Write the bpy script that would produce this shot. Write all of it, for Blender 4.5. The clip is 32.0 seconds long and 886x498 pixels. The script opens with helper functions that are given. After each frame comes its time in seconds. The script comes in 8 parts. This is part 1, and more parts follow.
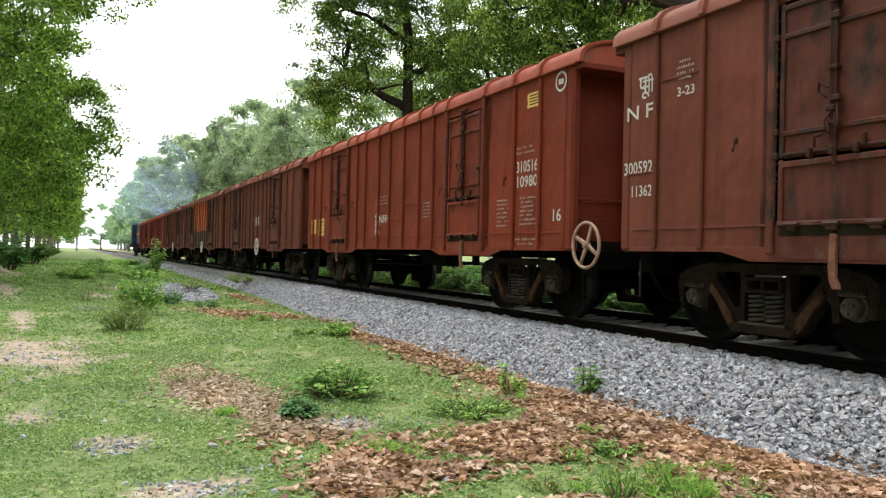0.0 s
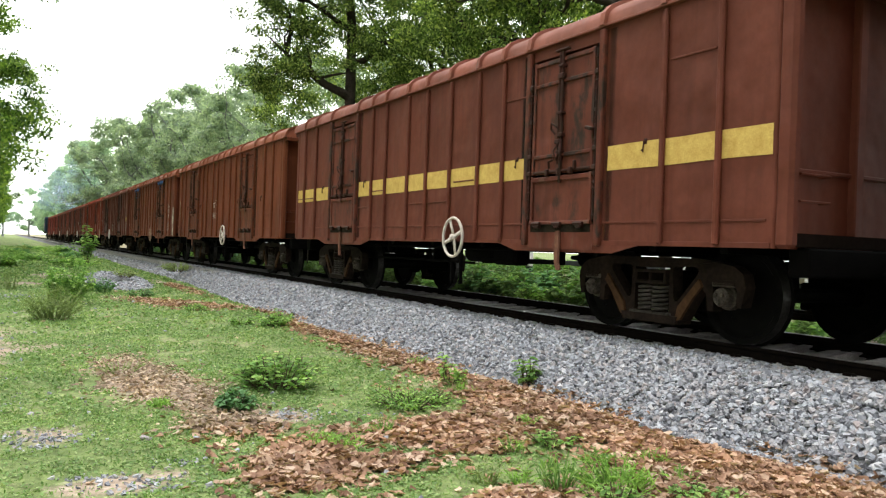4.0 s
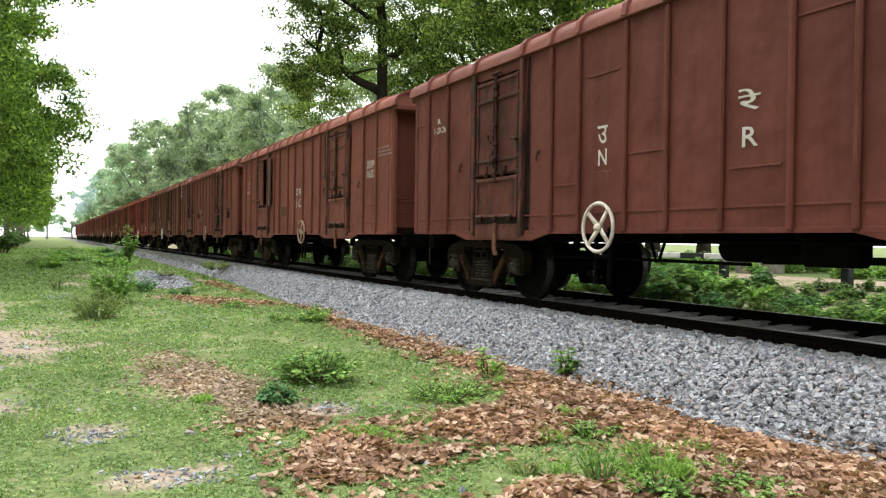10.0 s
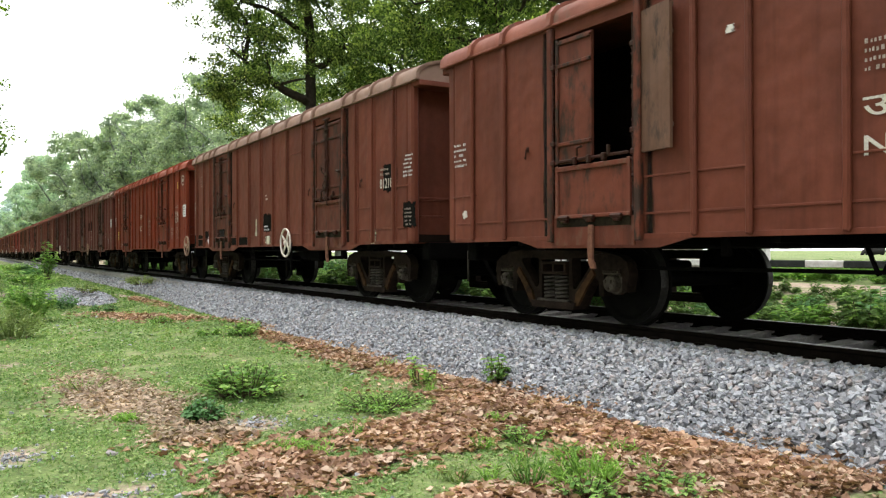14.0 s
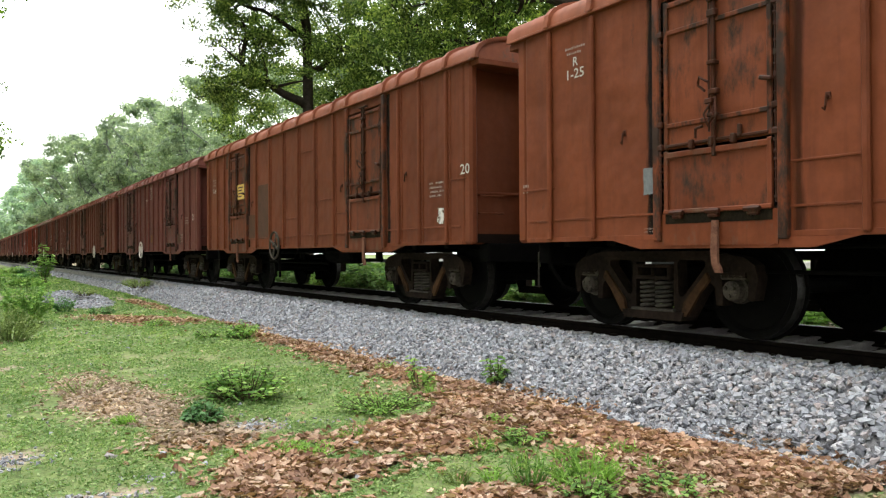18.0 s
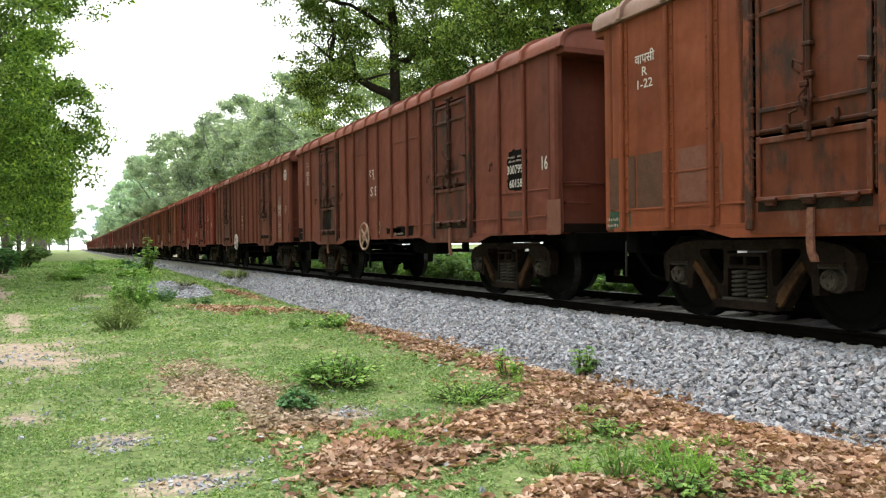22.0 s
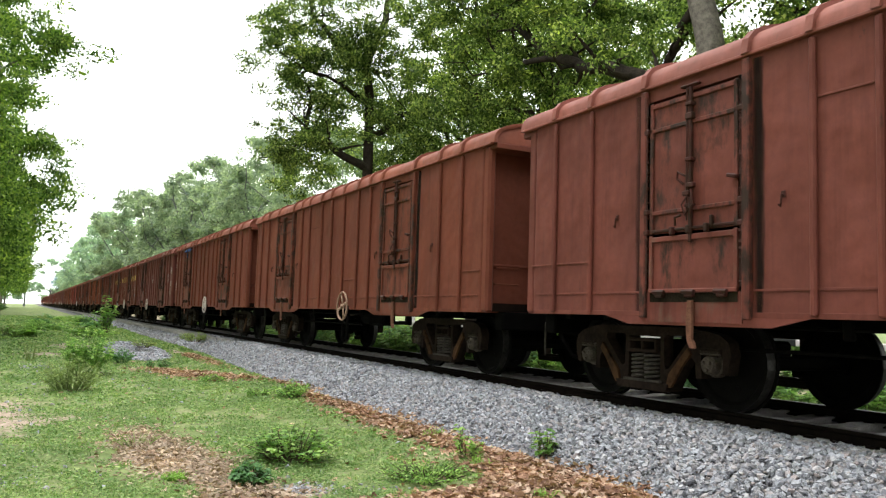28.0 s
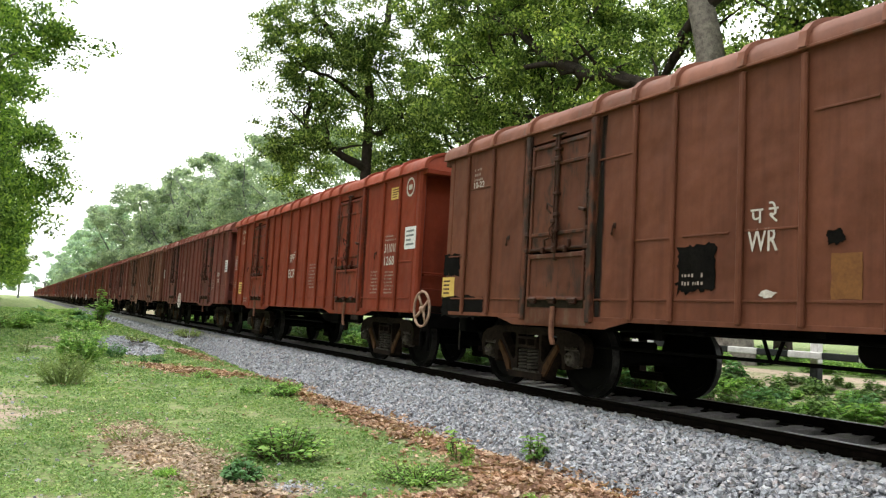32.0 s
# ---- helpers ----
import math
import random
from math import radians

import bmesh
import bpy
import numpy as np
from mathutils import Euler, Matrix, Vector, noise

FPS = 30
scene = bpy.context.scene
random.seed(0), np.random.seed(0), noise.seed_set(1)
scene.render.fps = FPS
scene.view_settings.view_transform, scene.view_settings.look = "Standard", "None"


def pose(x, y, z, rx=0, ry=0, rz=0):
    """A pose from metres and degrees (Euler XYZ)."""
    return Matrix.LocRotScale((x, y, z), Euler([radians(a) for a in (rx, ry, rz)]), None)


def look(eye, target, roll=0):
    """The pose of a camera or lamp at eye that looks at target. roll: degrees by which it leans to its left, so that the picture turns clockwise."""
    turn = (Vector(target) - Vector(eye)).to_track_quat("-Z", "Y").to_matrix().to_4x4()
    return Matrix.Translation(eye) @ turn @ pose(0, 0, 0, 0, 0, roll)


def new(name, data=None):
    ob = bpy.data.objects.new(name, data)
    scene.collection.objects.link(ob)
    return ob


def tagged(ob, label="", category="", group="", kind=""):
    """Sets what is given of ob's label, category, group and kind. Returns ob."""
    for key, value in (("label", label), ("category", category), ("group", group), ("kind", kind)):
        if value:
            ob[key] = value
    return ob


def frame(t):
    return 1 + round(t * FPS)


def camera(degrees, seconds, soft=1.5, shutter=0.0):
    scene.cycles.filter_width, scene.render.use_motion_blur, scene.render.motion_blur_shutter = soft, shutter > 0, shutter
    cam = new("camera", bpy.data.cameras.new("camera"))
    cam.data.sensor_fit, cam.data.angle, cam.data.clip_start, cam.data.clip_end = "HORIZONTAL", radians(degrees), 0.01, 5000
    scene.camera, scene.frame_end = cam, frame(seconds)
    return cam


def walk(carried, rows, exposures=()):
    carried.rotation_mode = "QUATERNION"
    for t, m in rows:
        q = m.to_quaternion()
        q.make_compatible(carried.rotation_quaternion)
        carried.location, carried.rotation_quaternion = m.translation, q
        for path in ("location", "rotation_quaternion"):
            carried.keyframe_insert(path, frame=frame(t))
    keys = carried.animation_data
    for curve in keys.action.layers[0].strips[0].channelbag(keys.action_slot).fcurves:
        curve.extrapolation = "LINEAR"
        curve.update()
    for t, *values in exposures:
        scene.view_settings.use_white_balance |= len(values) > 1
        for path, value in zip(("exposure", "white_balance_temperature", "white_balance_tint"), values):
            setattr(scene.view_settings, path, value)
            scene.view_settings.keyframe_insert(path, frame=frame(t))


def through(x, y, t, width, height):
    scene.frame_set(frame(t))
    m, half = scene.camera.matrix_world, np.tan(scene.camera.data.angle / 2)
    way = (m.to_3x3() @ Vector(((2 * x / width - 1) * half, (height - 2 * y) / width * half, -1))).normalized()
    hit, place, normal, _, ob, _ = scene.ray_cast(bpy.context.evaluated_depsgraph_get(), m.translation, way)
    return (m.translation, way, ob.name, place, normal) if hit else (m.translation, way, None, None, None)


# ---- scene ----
from mathutils import geometry

cam = camera(58.0, 32.0, soft=1.25)

PATH = [
    (0, (-0.764, 0.104, 1.571), (0.061, 1.926, 1.587), 1.3),
    (0.5, (-0.741, 0.141, 1.567), (0.139, 1.936, 1.581), 1.6),
    (1, (-0.736, 0.144, 1.562), (0.214, 1.904, 1.579), 2.4),
    (1.5, (-0.734, 0.158, 1.558), (0.233, 1.908, 1.57), 2.4),
    (2, (-0.742, 0.166, 1.559), (0.222, 1.918, 1.568), 2.5),
    (2.5, (-0.747, 0.16, 1.564), (0.215, 1.913, 1.57), 2.3),
    (4.5, (-0.757, 0.147, 1.565), (0.195, 1.906, 1.56), 1.8),
    (5, (-0.756, 0.145, 1.571), (0.173, 1.916, 1.562), 0.9),
    (5.5, (-0.763, 0.131, 1.583), (0.122, 1.924, 1.588), 0.2),
    (6, (-0.758, 0.159, 1.571), (0.13, 1.951, 1.598), 0.7),
    (6.5, (-0.758, 0.15, 1.569), (0.146, 1.934, 1.596), 1.2),
    (7, (-0.761, 0.139, 1.568), (0.15, 1.919, 1.591), 1.4),
    (7.5, (-0.771, 0.141, 1.567), (0.138, 1.923, 1.576), 1.5),
    (8, (-0.752, 0.137, 1.567), (0.153, 1.92, 1.554), 0.7),
    (8.5, (-0.764, 0.121, 1.573), (0.134, 1.908, 1.561), -0.3),
    (9, (-0.762, 0.135, 1.568), (0.135, 1.923, 1.554), -0.1),
    (9.5, (-0.764, 0.15, 1.56), (0.127, 1.94, 1.543), 0.6),
    (10, (-0.761, 0.145, 1.556), (0.119, 1.941, 1.536), 0.8),
    (10.5, (-0.763, 0.135, 1.558), (0.115, 1.932, 1.533), 0.8),
    (11, (-0.774, 0.116, 1.562), (0.105, 1.912, 1.537), 0.9),
    (11.5, (-0.783, 0.107, 1.558), (0.076, 1.912, 1.54), 0.9),
    (12, (-0.772, 0.101, 1.56), (0.089, 1.907, 1.569), 0.4),
    (12.5, (-0.753, 0.111, 1.555), (0.124, 1.908, 1.577), 0.1),
    (13, (-0.746, 0.113, 1.556), (0.179, 1.886, 1.583), -0.1),
    (13.5, (-0.739, 0.107, 1.558), (0.24, 1.851, 1.574), -0.1),
    (14, (-0.729, 0.116, 1.549), (0.298, 1.832, 1.555), -0.2),
    (14.5, (-0.725, 0.105, 1.553), (0.328, 1.806, 1.555), -0.5),
    (16.5, (-0.726, 0.117, 1.545), (0.324, 1.819, 1.537), -0.5),
    (17, (-0.735, 0.122, 1.547), (0.313, 1.826, 1.542), -0.3),
    (17.5, (-0.737, 0.13, 1.547), (0.308, 1.835, 1.554), -0.3),
    (18, (-0.742, 0.132, 1.542), (0.291, 1.844, 1.554), -0.3),
    (18.5, (-0.749, 0.119, 1.542), (0.256, 1.847, 1.556), -0.2),
    (19, (-0.758, 0.119, 1.549), (0.23, 1.859, 1.557), -0.3),
    (19.5, (-0.757, 0.142, 1.538), (0.212, 1.892, 1.543), -0.2),
    (20, (-0.755, 0.139, 1.54), (0.203, 1.895, 1.541), -0.2),
    (20.5, (-0.77, 0.123, 1.547), (0.136, 1.907, 1.545), -0.2),
    (21, (-0.779, 0.102, 1.559), (0.096, 1.901, 1.554), -0.3),
    (21.5, (-0.77, 0.085, 1.553), (0.079, 1.896, 1.547), -0.7),
    (22, (-0.758, 0.104, 1.55), (0.083, 1.919, 1.538), -0.7),
    (22.5, (-0.759, 0.102, 1.553), (0.082, 1.916, 1.54), -0.7),
    (23, (-0.758, 0.117, 1.546), (0.088, 1.929, 1.53), -0.7),
    (23.5, (-0.766, 0.106, 1.553), (0.101, 1.909, 1.538), -0.4),
    (24, (-0.768, 0.119, 1.556), (0.11, 1.916, 1.556), 0.4),
    (24.5, (-0.769, 0.105, 1.559), (0.109, 1.903, 1.573), 0.6),
    (25, (-0.768, 0.095, 1.566), (0.109, 1.892, 1.599), 0.6),
    (25.5, (-0.765, 0.108, 1.56), (0.119, 1.902, 1.604), 0.4),
    (26, (-0.761, 0.125, 1.558), (0.131, 1.914, 1.623), 0.2),
    (26.5, (-0.75, 0.168, 1.564), (0.161, 1.944, 1.694), -0.2),
    (28.5, (-0.78, 0.049, 1.602), (0.134, 1.82, 1.775), 2.3),
    (29, (-0.794, 0.03, 1.606), (0.128, 1.796, 1.782), 2.5),
    (29.5, (-0.814, -0.009, 1.618), (0.114, 1.753, 1.795), 2.8),
    (30, (-0.814, 0.0, 1.62), (0.113, 1.764, 1.796), 3.0),
    (30.5, (-0.806, 0.004, 1.614), (0.119, 1.768, 1.793), 3.0),
    (31, (-0.805, 0.008, 1.619), (0.117, 1.774, 1.796), 3.2),
    (31.5, (-0.814, -0.016, 1.63), (0.108, 1.751, 1.803), 3.2),
    (32, (-0.79, 0.031, 1.609), (0.129, 1.799, 1.781), 3.2),
]
walk(cam, [(t, look(eye, target, roll)) for t, eye, target, roll in PATH], exposures=[(0, -0.1), (1.0, 0.0), (32, 0.0)])

# ---------------------------------------------------------------- world and light
world = bpy.data.worlds.new("overcast_sky")
scene.world = world
world.use_nodes = True
wn, wl = world.node_tree.nodes, world.node_tree.links
sky = wn.new("ShaderNodeTexSky")
sky.sky_type = "NISHITA"
sky.sun_disc = False
sky.sun_elevation = radians(67)
sky.sun_rotation = radians(-33)
sky.dust_density = 6.0
cloud = wn.new("ShaderNodeMix")
cloud.data_type = "RGBA"
cloud.inputs["Factor"].default_value = 0.86
cloud.inputs["B"].default_value = (12.8, 13.0, 13.0, 1)
wl.new(sky.outputs["Color"], cloud.inputs["A"])
wl.new(cloud.outputs["Result"], wn["Background"].inputs["Color"])
wn["Background"].inputs["Strength"].default_value = 0.23

sun = new("sun", bpy.data.lights.new("sun", "SUN"))
sun.data.energy = 2.6
sun.data.angle = radians(20)
sun.data.color = (1.0, 0.97, 0.92)
sun.matrix_world = look((-9, 14, 40), (0, 0, 0))

# ---------------------------------------------------------------- materials


def material(name):
    m = bpy.data.materials.new(name)
    m.use_nodes = True
    return m, m.node_tree.nodes, m.node_tree.links, m.node_tree.nodes["Principled BSDF"]


def ramp(n, stops):
    r = n.new("ShaderNodeValToRGB")
    while len(r.color_ramp.elements) < len(stops):
        r.color_ramp.elements.new(0.5)
    for e, (p, c) in zip(r.color_ramp.elements, stops):
        e.position = p
        e.color = (*c, 1) if len(c) == 3 else c
    return r


def noise_node(n, l, scale, detail=4.0, rough=0.55, coord="Object", stretch=None, shift=False):
    t = n.new("ShaderNodeTexCoord")
    x = n.new("ShaderNodeTexNoise")
    x.inputs["Scale"].default_value = scale
    x.inputs["Detail"].default_value = detail
    x.inputs["Roughness"].default_value = rough
    m = n.new("ShaderNodeMapping")
    if stretch:
        m.inputs["Scale"].default_value = stretch
    l.new(t.outputs[coord], m.inputs["Vector"])
    if shift:
        oi = n.new("ShaderNodeObjectInfo")
        mul = n.new("ShaderNodeMath")
        mul.operation = "MULTIPLY"
        mul.inputs[1].default_value = 60.0
        l.new(oi.outputs["Random"], mul.inputs[0])
        l.new(mul.outputs[0], m.inputs["Location"])
    l.new(m.outputs["Vector"], x.inputs["Vector"])
    return x


def mixc(n, l, fac, a, b, kind="MIX"):
    x = n.new("ShaderNodeMix")
    x.data_type, x.blend_type = "RGBA", kind
    for sock, v in (("Factor", fac), ("A", a), ("B", b)):
        s = x.inputs[sock]
        if isinstance(v, (int, float)):
            s.default_value = v
        elif isinstance(v, tuple):
            s.default_value = (*v, 1)
        else:
            l.new(v, s)
    return x.outputs["Result"]


def bumped(n, l, p, height, strength, dist=0.01):
    b = n.new("ShaderNodeBump")
    b.inputs["Strength"].default_value = strength
    b.inputs["Distance"].default_value = dist
    l.new(height, b.inputs["Height"])
    l.new(b.outputs["Normal"], p.inputs["Normal"])


def plain(name, dark, light, scale=8.0, rough=0.8, metal=0.0, bump=0.3, dist=0.01, shift=False, detail=5.0, spec=0.15):
    """A two-tone mottled material."""
    m, n, l, p = material(name)
    a = noise_node(n, l, scale, detail, 0.6, shift=shift)
    b = noise_node(n, l, scale * 7, 3.0, shift=shift)
    both = mixc(n, l, 0.4, a.outputs["Color"], b.outputs["Color"])
    bw = n.new("ShaderNodeRGBToBW")
    l.new(both, bw.inputs[0])
    r = ramp(n, [(0.36, dark), (0.64, light)])
    l.new(bw.outputs[0], r.inputs["Fac"])
    l.new(r.outputs["Color"], p.inputs["Base Color"])
    p.inputs["Roughness"].default_value = rough
    p.inputs["Metallic"].default_value = metal
    p.inputs["Specular IOR Level"].default_value = spec
    bumped(n, l, p, bw.outputs[0], bump, dist)
    return m


def paint_material(name, grime, grime_at, fade=0.25, streak=0.5, soft=0.08, spot=2.6):
    """Oxide wagon paint in the thing's own colour, with fading, rain streaks, rust and grime."""
    m, n, l, p = material(name)
    oi = n.new("ShaderNodeObjectInfo")
    big = noise_node(n, l, 0.8, 4.0, shift=True)
    fine = noise_node(n, l, 14.0, 5.0, 0.65, shift=True)
    run = noise_node(n, l, 3.0, 4.0, 0.6, stretch=(1.0, 2.2, 0.16), shift=True)
    faded = mixc(n, l, 1.0, oi.outputs["Color"], (1.5, 1.38, 1.32), "MULTIPLY")
    r1 = ramp(n, [(0.35, (0, 0, 0)), (0.7, (1, 1, 1))])
    l.new(big.outputs["Fac"], r1.inputs["Fac"])
    f1 = n.new("ShaderNodeMath")
    f1.operation = "MULTIPLY"
    f1.inputs[1].default_value = fade
    l.new(r1.outputs["Color"], f1.inputs[0])
    c = mixc(n, l, f1.outputs[0], oi.outputs["Color"], faded)
    mott = noise_node(n, l, 0.95, 4.0, 0.55, stretch=(1.0, 1.0, 0.5), shift=True)
    rm = ramp(n, [(0.32, (0.74, 0.71, 0.70)), (0.52, (1, 1, 1)), (0.7, (1.12, 1.09, 1.06))])
    l.new(mott.outputs["Fac"], rm.inputs["Fac"])
    c = mixc(n, l, 1.0, c, rm.outputs["Color"], "MULTIPLY")
    r2 = ramp(n, [(0.5, (0, 0, 0)), (0.72, (1, 1, 1))])
    l.new(run.outputs["Fac"], r2.inputs["Fac"])
    f2 = n.new("ShaderNodeMath")
    f2.operation = "MULTIPLY"
    f2.inputs[1].default_value = streak
    l.new(r2.outputs["Color"], f2.inputs[0])
    c = mixc(n, l, f2.outputs[0], c, mixc(n, l, 1.0, oi.outputs["Color"], (0.55, 0.5, 0.48), "MULTIPLY"))
    r3 = ramp(n, [(0.3, (0.9, 0.9, 0.9)), (0.7, (1.08, 1.08, 1.08))])
    l.new(fine.outputs["Fac"], r3.inputs["Fac"])
    c = mixc(n, l, 1.0, c, r3.outputs["Color"], "MULTIPLY")
    spots = noise_node(n, l, spot, 6.0, 0.7, stretch=(1.0, 1.3, 0.6), shift=True)
    r4 = ramp(n, [(grime_at, (0, 0, 0)), (grime_at + soft, (0.92, 0.92, 0.92))])
    l.new(spots.outputs["Fac"], r4.inputs["Fac"])
    f4 = n.new("ShaderNodeMath")
    f4.operation = "MULTIPLY"
    l.new(r4.outputs["Color"], f4.inputs[0])
    l.new(oi.outputs["Alpha"], f4.inputs[1])
    c = mixc(n, l, f4.outputs[0], c, grime)
    l.new(c, p.inputs["Base Color"])
    p.inputs["Roughness"].default_value = 0.62
    p.inputs["Specular IOR Level"].default_value = 0.18
    low = noise_node(n, l, 1.6, 2.0, shift=True)
    add = n.new("ShaderNodeMath")
    add.inputs[1].default_value = 0.0
    l.new(low.outputs["Fac"], add.inputs[0])
    b1 = n.new("ShaderNodeBump")
    b1.inputs["Strength"].default_value = 0.8
    b1.inputs["Distance"].default_value = 0.08
    l.new(add.outputs[0], b1.inputs["Height"])
    b2 = n.new("ShaderNodeBump")
    b2.inputs["Strength"].default_value = 0.25
    b2.inputs["Distance"].default_value = 0.004
    l.new(fine.outputs["Fac"], b2.inputs["Height"])
    l.new(b1.outputs["Normal"], b2.inputs["Normal"])
    l.new(b2.outputs["Normal"], p.inputs["Normal"])
    return m


def leaf_material(name, dark, light, through=0.35, yellow=None, vary=0.2):
    m, n, l, p = material(name)
    g = n.new("ShaderNodeNewGeometry")
    oi = n.new("ShaderNodeObjectInfo")
    stops = [(0.0, dark), (0.75, light)]
    if yellow:
        stops = [(0.0, dark), (0.62, light), (0.95, yellow)]
    r = ramp(n, stops)
    l.new(g.outputs["Random Per Island"], r.inputs["Fac"])
    big = noise_node(n, l, 0.9, 3.0)
    tone = ramp(n, [(0.32, (1 - vary, 1 - 0.9 * vary, 1 - 0.9 * vary)), (0.5, (0.96, 0.97, 0.96)), (0.7, (1 + vary, 1 + 0.8 * vary, 1 + 0.4 * vary))])
    l.new(big.outputs["Fac"], tone.inputs["Fac"])
    c = mixc(n, l, 1.0, r.outputs["Color"], tone.outputs["Color"], "MULTIPLY")
    l.new(c, p.inputs["Base Color"])
    p.inputs["Roughness"].default_value = 0.55
    p.inputs["Specular IOR Level"].default_value = 0.12
    t = n.new("ShaderNodeBsdfTranslucent")
    l.new(mixc(n, l, 1.0, c, (1.3, 1.5, 0.7), "MULTIPLY"), t.inputs["Color"])
    mx = n.new("ShaderNodeMixShader")
    mx.inputs[0].default_value = through
    l.new(p.outputs[0], mx.inputs[1])
    l.new(t.outputs[0], mx.inputs[2])
    l.new(mx.outputs[0], n["Material Output"].inputs["Surface"])
    return m


PAINT = paint_material("wagon_paint", (0.035, 0.022, 0.016), 0.68)
ROOF_PAINT = paint_material("roof_paint", (0.11, 0.06, 0.042), 0.6, fade=0.5, streak=0.25)
DOOR_PAINT = paint_material("door_paint", (0.017, 0.013, 0.009), 0.51, fade=0.35, streak=0.8, soft=0.15, spot=3.0)
POST_PAINT = paint_material("sooty_post_paint", (0.021, 0.014, 0.010), 0.45, fade=0.2, streak=0.8, soft=0.12, spot=3.8)
FLAP_PAINT = paint_material("dusty_flap_paint", (0.105, 0.08, 0.06), 0.5, fade=0.3, streak=0.8, soft=0.3, spot=4.5)
IRON_PAINT = paint_material("rusted_door_iron", (0.026, 0.016, 0.010), 0.44, fade=0.3, streak=0.7, soft=0.2, spot=7.0)
# darker than grimed steel is: shade under the wagons is in the colour
SHADED_GRIME = plain("shade_dark_grimy_steel", (0.0008, 0.0008, 0.0008), (0.0045, 0.004, 0.0036), 6, 0.8, 0.0, 0.4, spec=0.03)
# near black that stands for shade in the gaps round the doors
GAP_SHADE = plain("door_gap_shade", (0.002, 0.002, 0.0015), (0.03, 0.022, 0.014), 5, 0.85, 0.0, 0.4, shift=True, spec=0.05)
# bogie steel, dusty and likewise darkened for the shade under the wagon
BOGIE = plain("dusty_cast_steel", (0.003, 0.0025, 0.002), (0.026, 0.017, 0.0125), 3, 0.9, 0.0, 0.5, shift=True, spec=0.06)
LEGRUST = plain("rust_and_ochre_cast_steel", (0.006, 0.0045, 0.003), (0.088, 0.045, 0.022), 1.7, 0.9, 0.0, 0.5, shift=True, spec=0.06)
SPRING = plain("dusty_spring_steel", (0.010, 0.009, 0.0075), (0.066, 0.057, 0.048), 5, 0.8, shift=True, spec=0.1)
RUSTY = plain("rusty_strap", (0.07, 0.028, 0.018), (0.2, 0.095, 0.06), 12, 0.8, shift=True)
WHEEL = plain("worn_wheel_steel", (0.001, 0.001, 0.001), (0.0055, 0.005, 0.0045), 9, 0.75, 0.0, spec=0.04)
CAPSTEEL = plain("greasy_axle_cap", (0.006, 0.005, 0.004), (0.09, 0.075, 0.06), 8, 0.8, shift=True, spec=0.1)
TREAD = plain("worn_wheel_tread", (0.012, 0.011, 0.010), (0.07, 0.066, 0.062), 4, 0.45, 0.5, 0.1)
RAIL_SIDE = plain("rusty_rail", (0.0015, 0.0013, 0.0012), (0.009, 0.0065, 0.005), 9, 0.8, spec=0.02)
RAIL_TOP = plain("polished_rail_head", (0.16, 0.15, 0.14), (0.3, 0.29, 0.28), 3, 0.35, 0.8, 0.1)
CONCRETE = plain("sleeper_concrete", (0.20, 0.19, 0.18), (0.46, 0.44, 0.42), 9, 0.9, shift=True)
WHITE = plain("chalky_white_paint", (0.26, 0.22, 0.19), (0.66, 0.63, 0.58), 26, 0.8)
CREAM = plain("peeling_cream_paint", (0.34, 0.28, 0.24), (0.7, 0.66, 0.6), 12, 0.8, shift=True)
RUSTWHEEL = plain("rust_stained_cream_paint", (0.13, 0.06, 0.04), (0.42, 0.3, 0.22), 12, 0.8, shift=True)
YELLOW = plain("worn_yellow_paint", (0.40, 0.25, 0.06), (0.62, 0.44, 0.13), 9, 0.7)
BLACKP = plain("black_patch_paint", (0.0012, 0.0012, 0.001), (0.009, 0.008, 0.007), 7, 0.85, spec=0.03)
GREENP = plain("green_patch_paint", (0.016, 0.036, 0.022), (0.034, 0.075, 0.045), 7, 0.7)
MINT = plain("mint_spray_paint", (0.14, 0.36, 0.28), (0.22, 0.48, 0.38), 7, 0.6)
PURPLE = plain("dull_purple_paint", (0.068, 0.030, 0.035), (0.12, 0.058, 0.062), 5, 0.7)
BLUE = plain("blue_tarpaulin", (0.01, 0.045, 0.16), (0.03, 0.11, 0.33), 14, 0.5, bump=0.6)
ORANGE = plain("orange_panel_paint", (0.5, 0.09, 0.03), (0.62, 0.14, 0.05), 7, 0.6)
OLIVE = plain("dark_repair_plate", (0.045, 0.024, 0.014), (0.09, 0.042, 0.026), 5, 0.75)
POSTER = plain("weathered_paper", (0.4, 0.4, 0.4), (0.7, 0.7, 0.7), 25, 0.8)
GREYINK = plain("grey_print", (0.10, 0.11, 0.115), (0.2, 0.21, 0.215), 30, 0.8)
PINKISH = plain("pinkish_primer", (0.10, 0.038, 0.024), (0.15, 0.066, 0.045), 5, 0.75)
PALEBLUE = plain("pale_blue_spray_paint", (0.12, 0.25, 0.4), (0.2, 0.38, 0.55), 9, 0.6)
FADED_Y = plain("faded_ochre_paint", (0.11, 0.045, 0.018), (0.19, 0.085, 0.025), 5, 0.7)
ORANGE2 = plain("fresh_red_lead_paint", (0.2, 0.05, 0.025), (0.28, 0.075, 0.035), 7, 0.65)
CREAMO = plain("orange_cream_paint", (0.38, 0.21, 0.13), (0.58, 0.38, 0.27), 20, 0.7)
GREYBLUE = plain("chalky_grey_blue_paint", (0.12, 0.12, 0.15), (0.36, 0.38, 0.44), 22, 0.8)
STENCIL = plain("worn_stencil_paint", (0.12, 0.07, 0.055), (0.46, 0.41, 0.37), 40, 0.8)
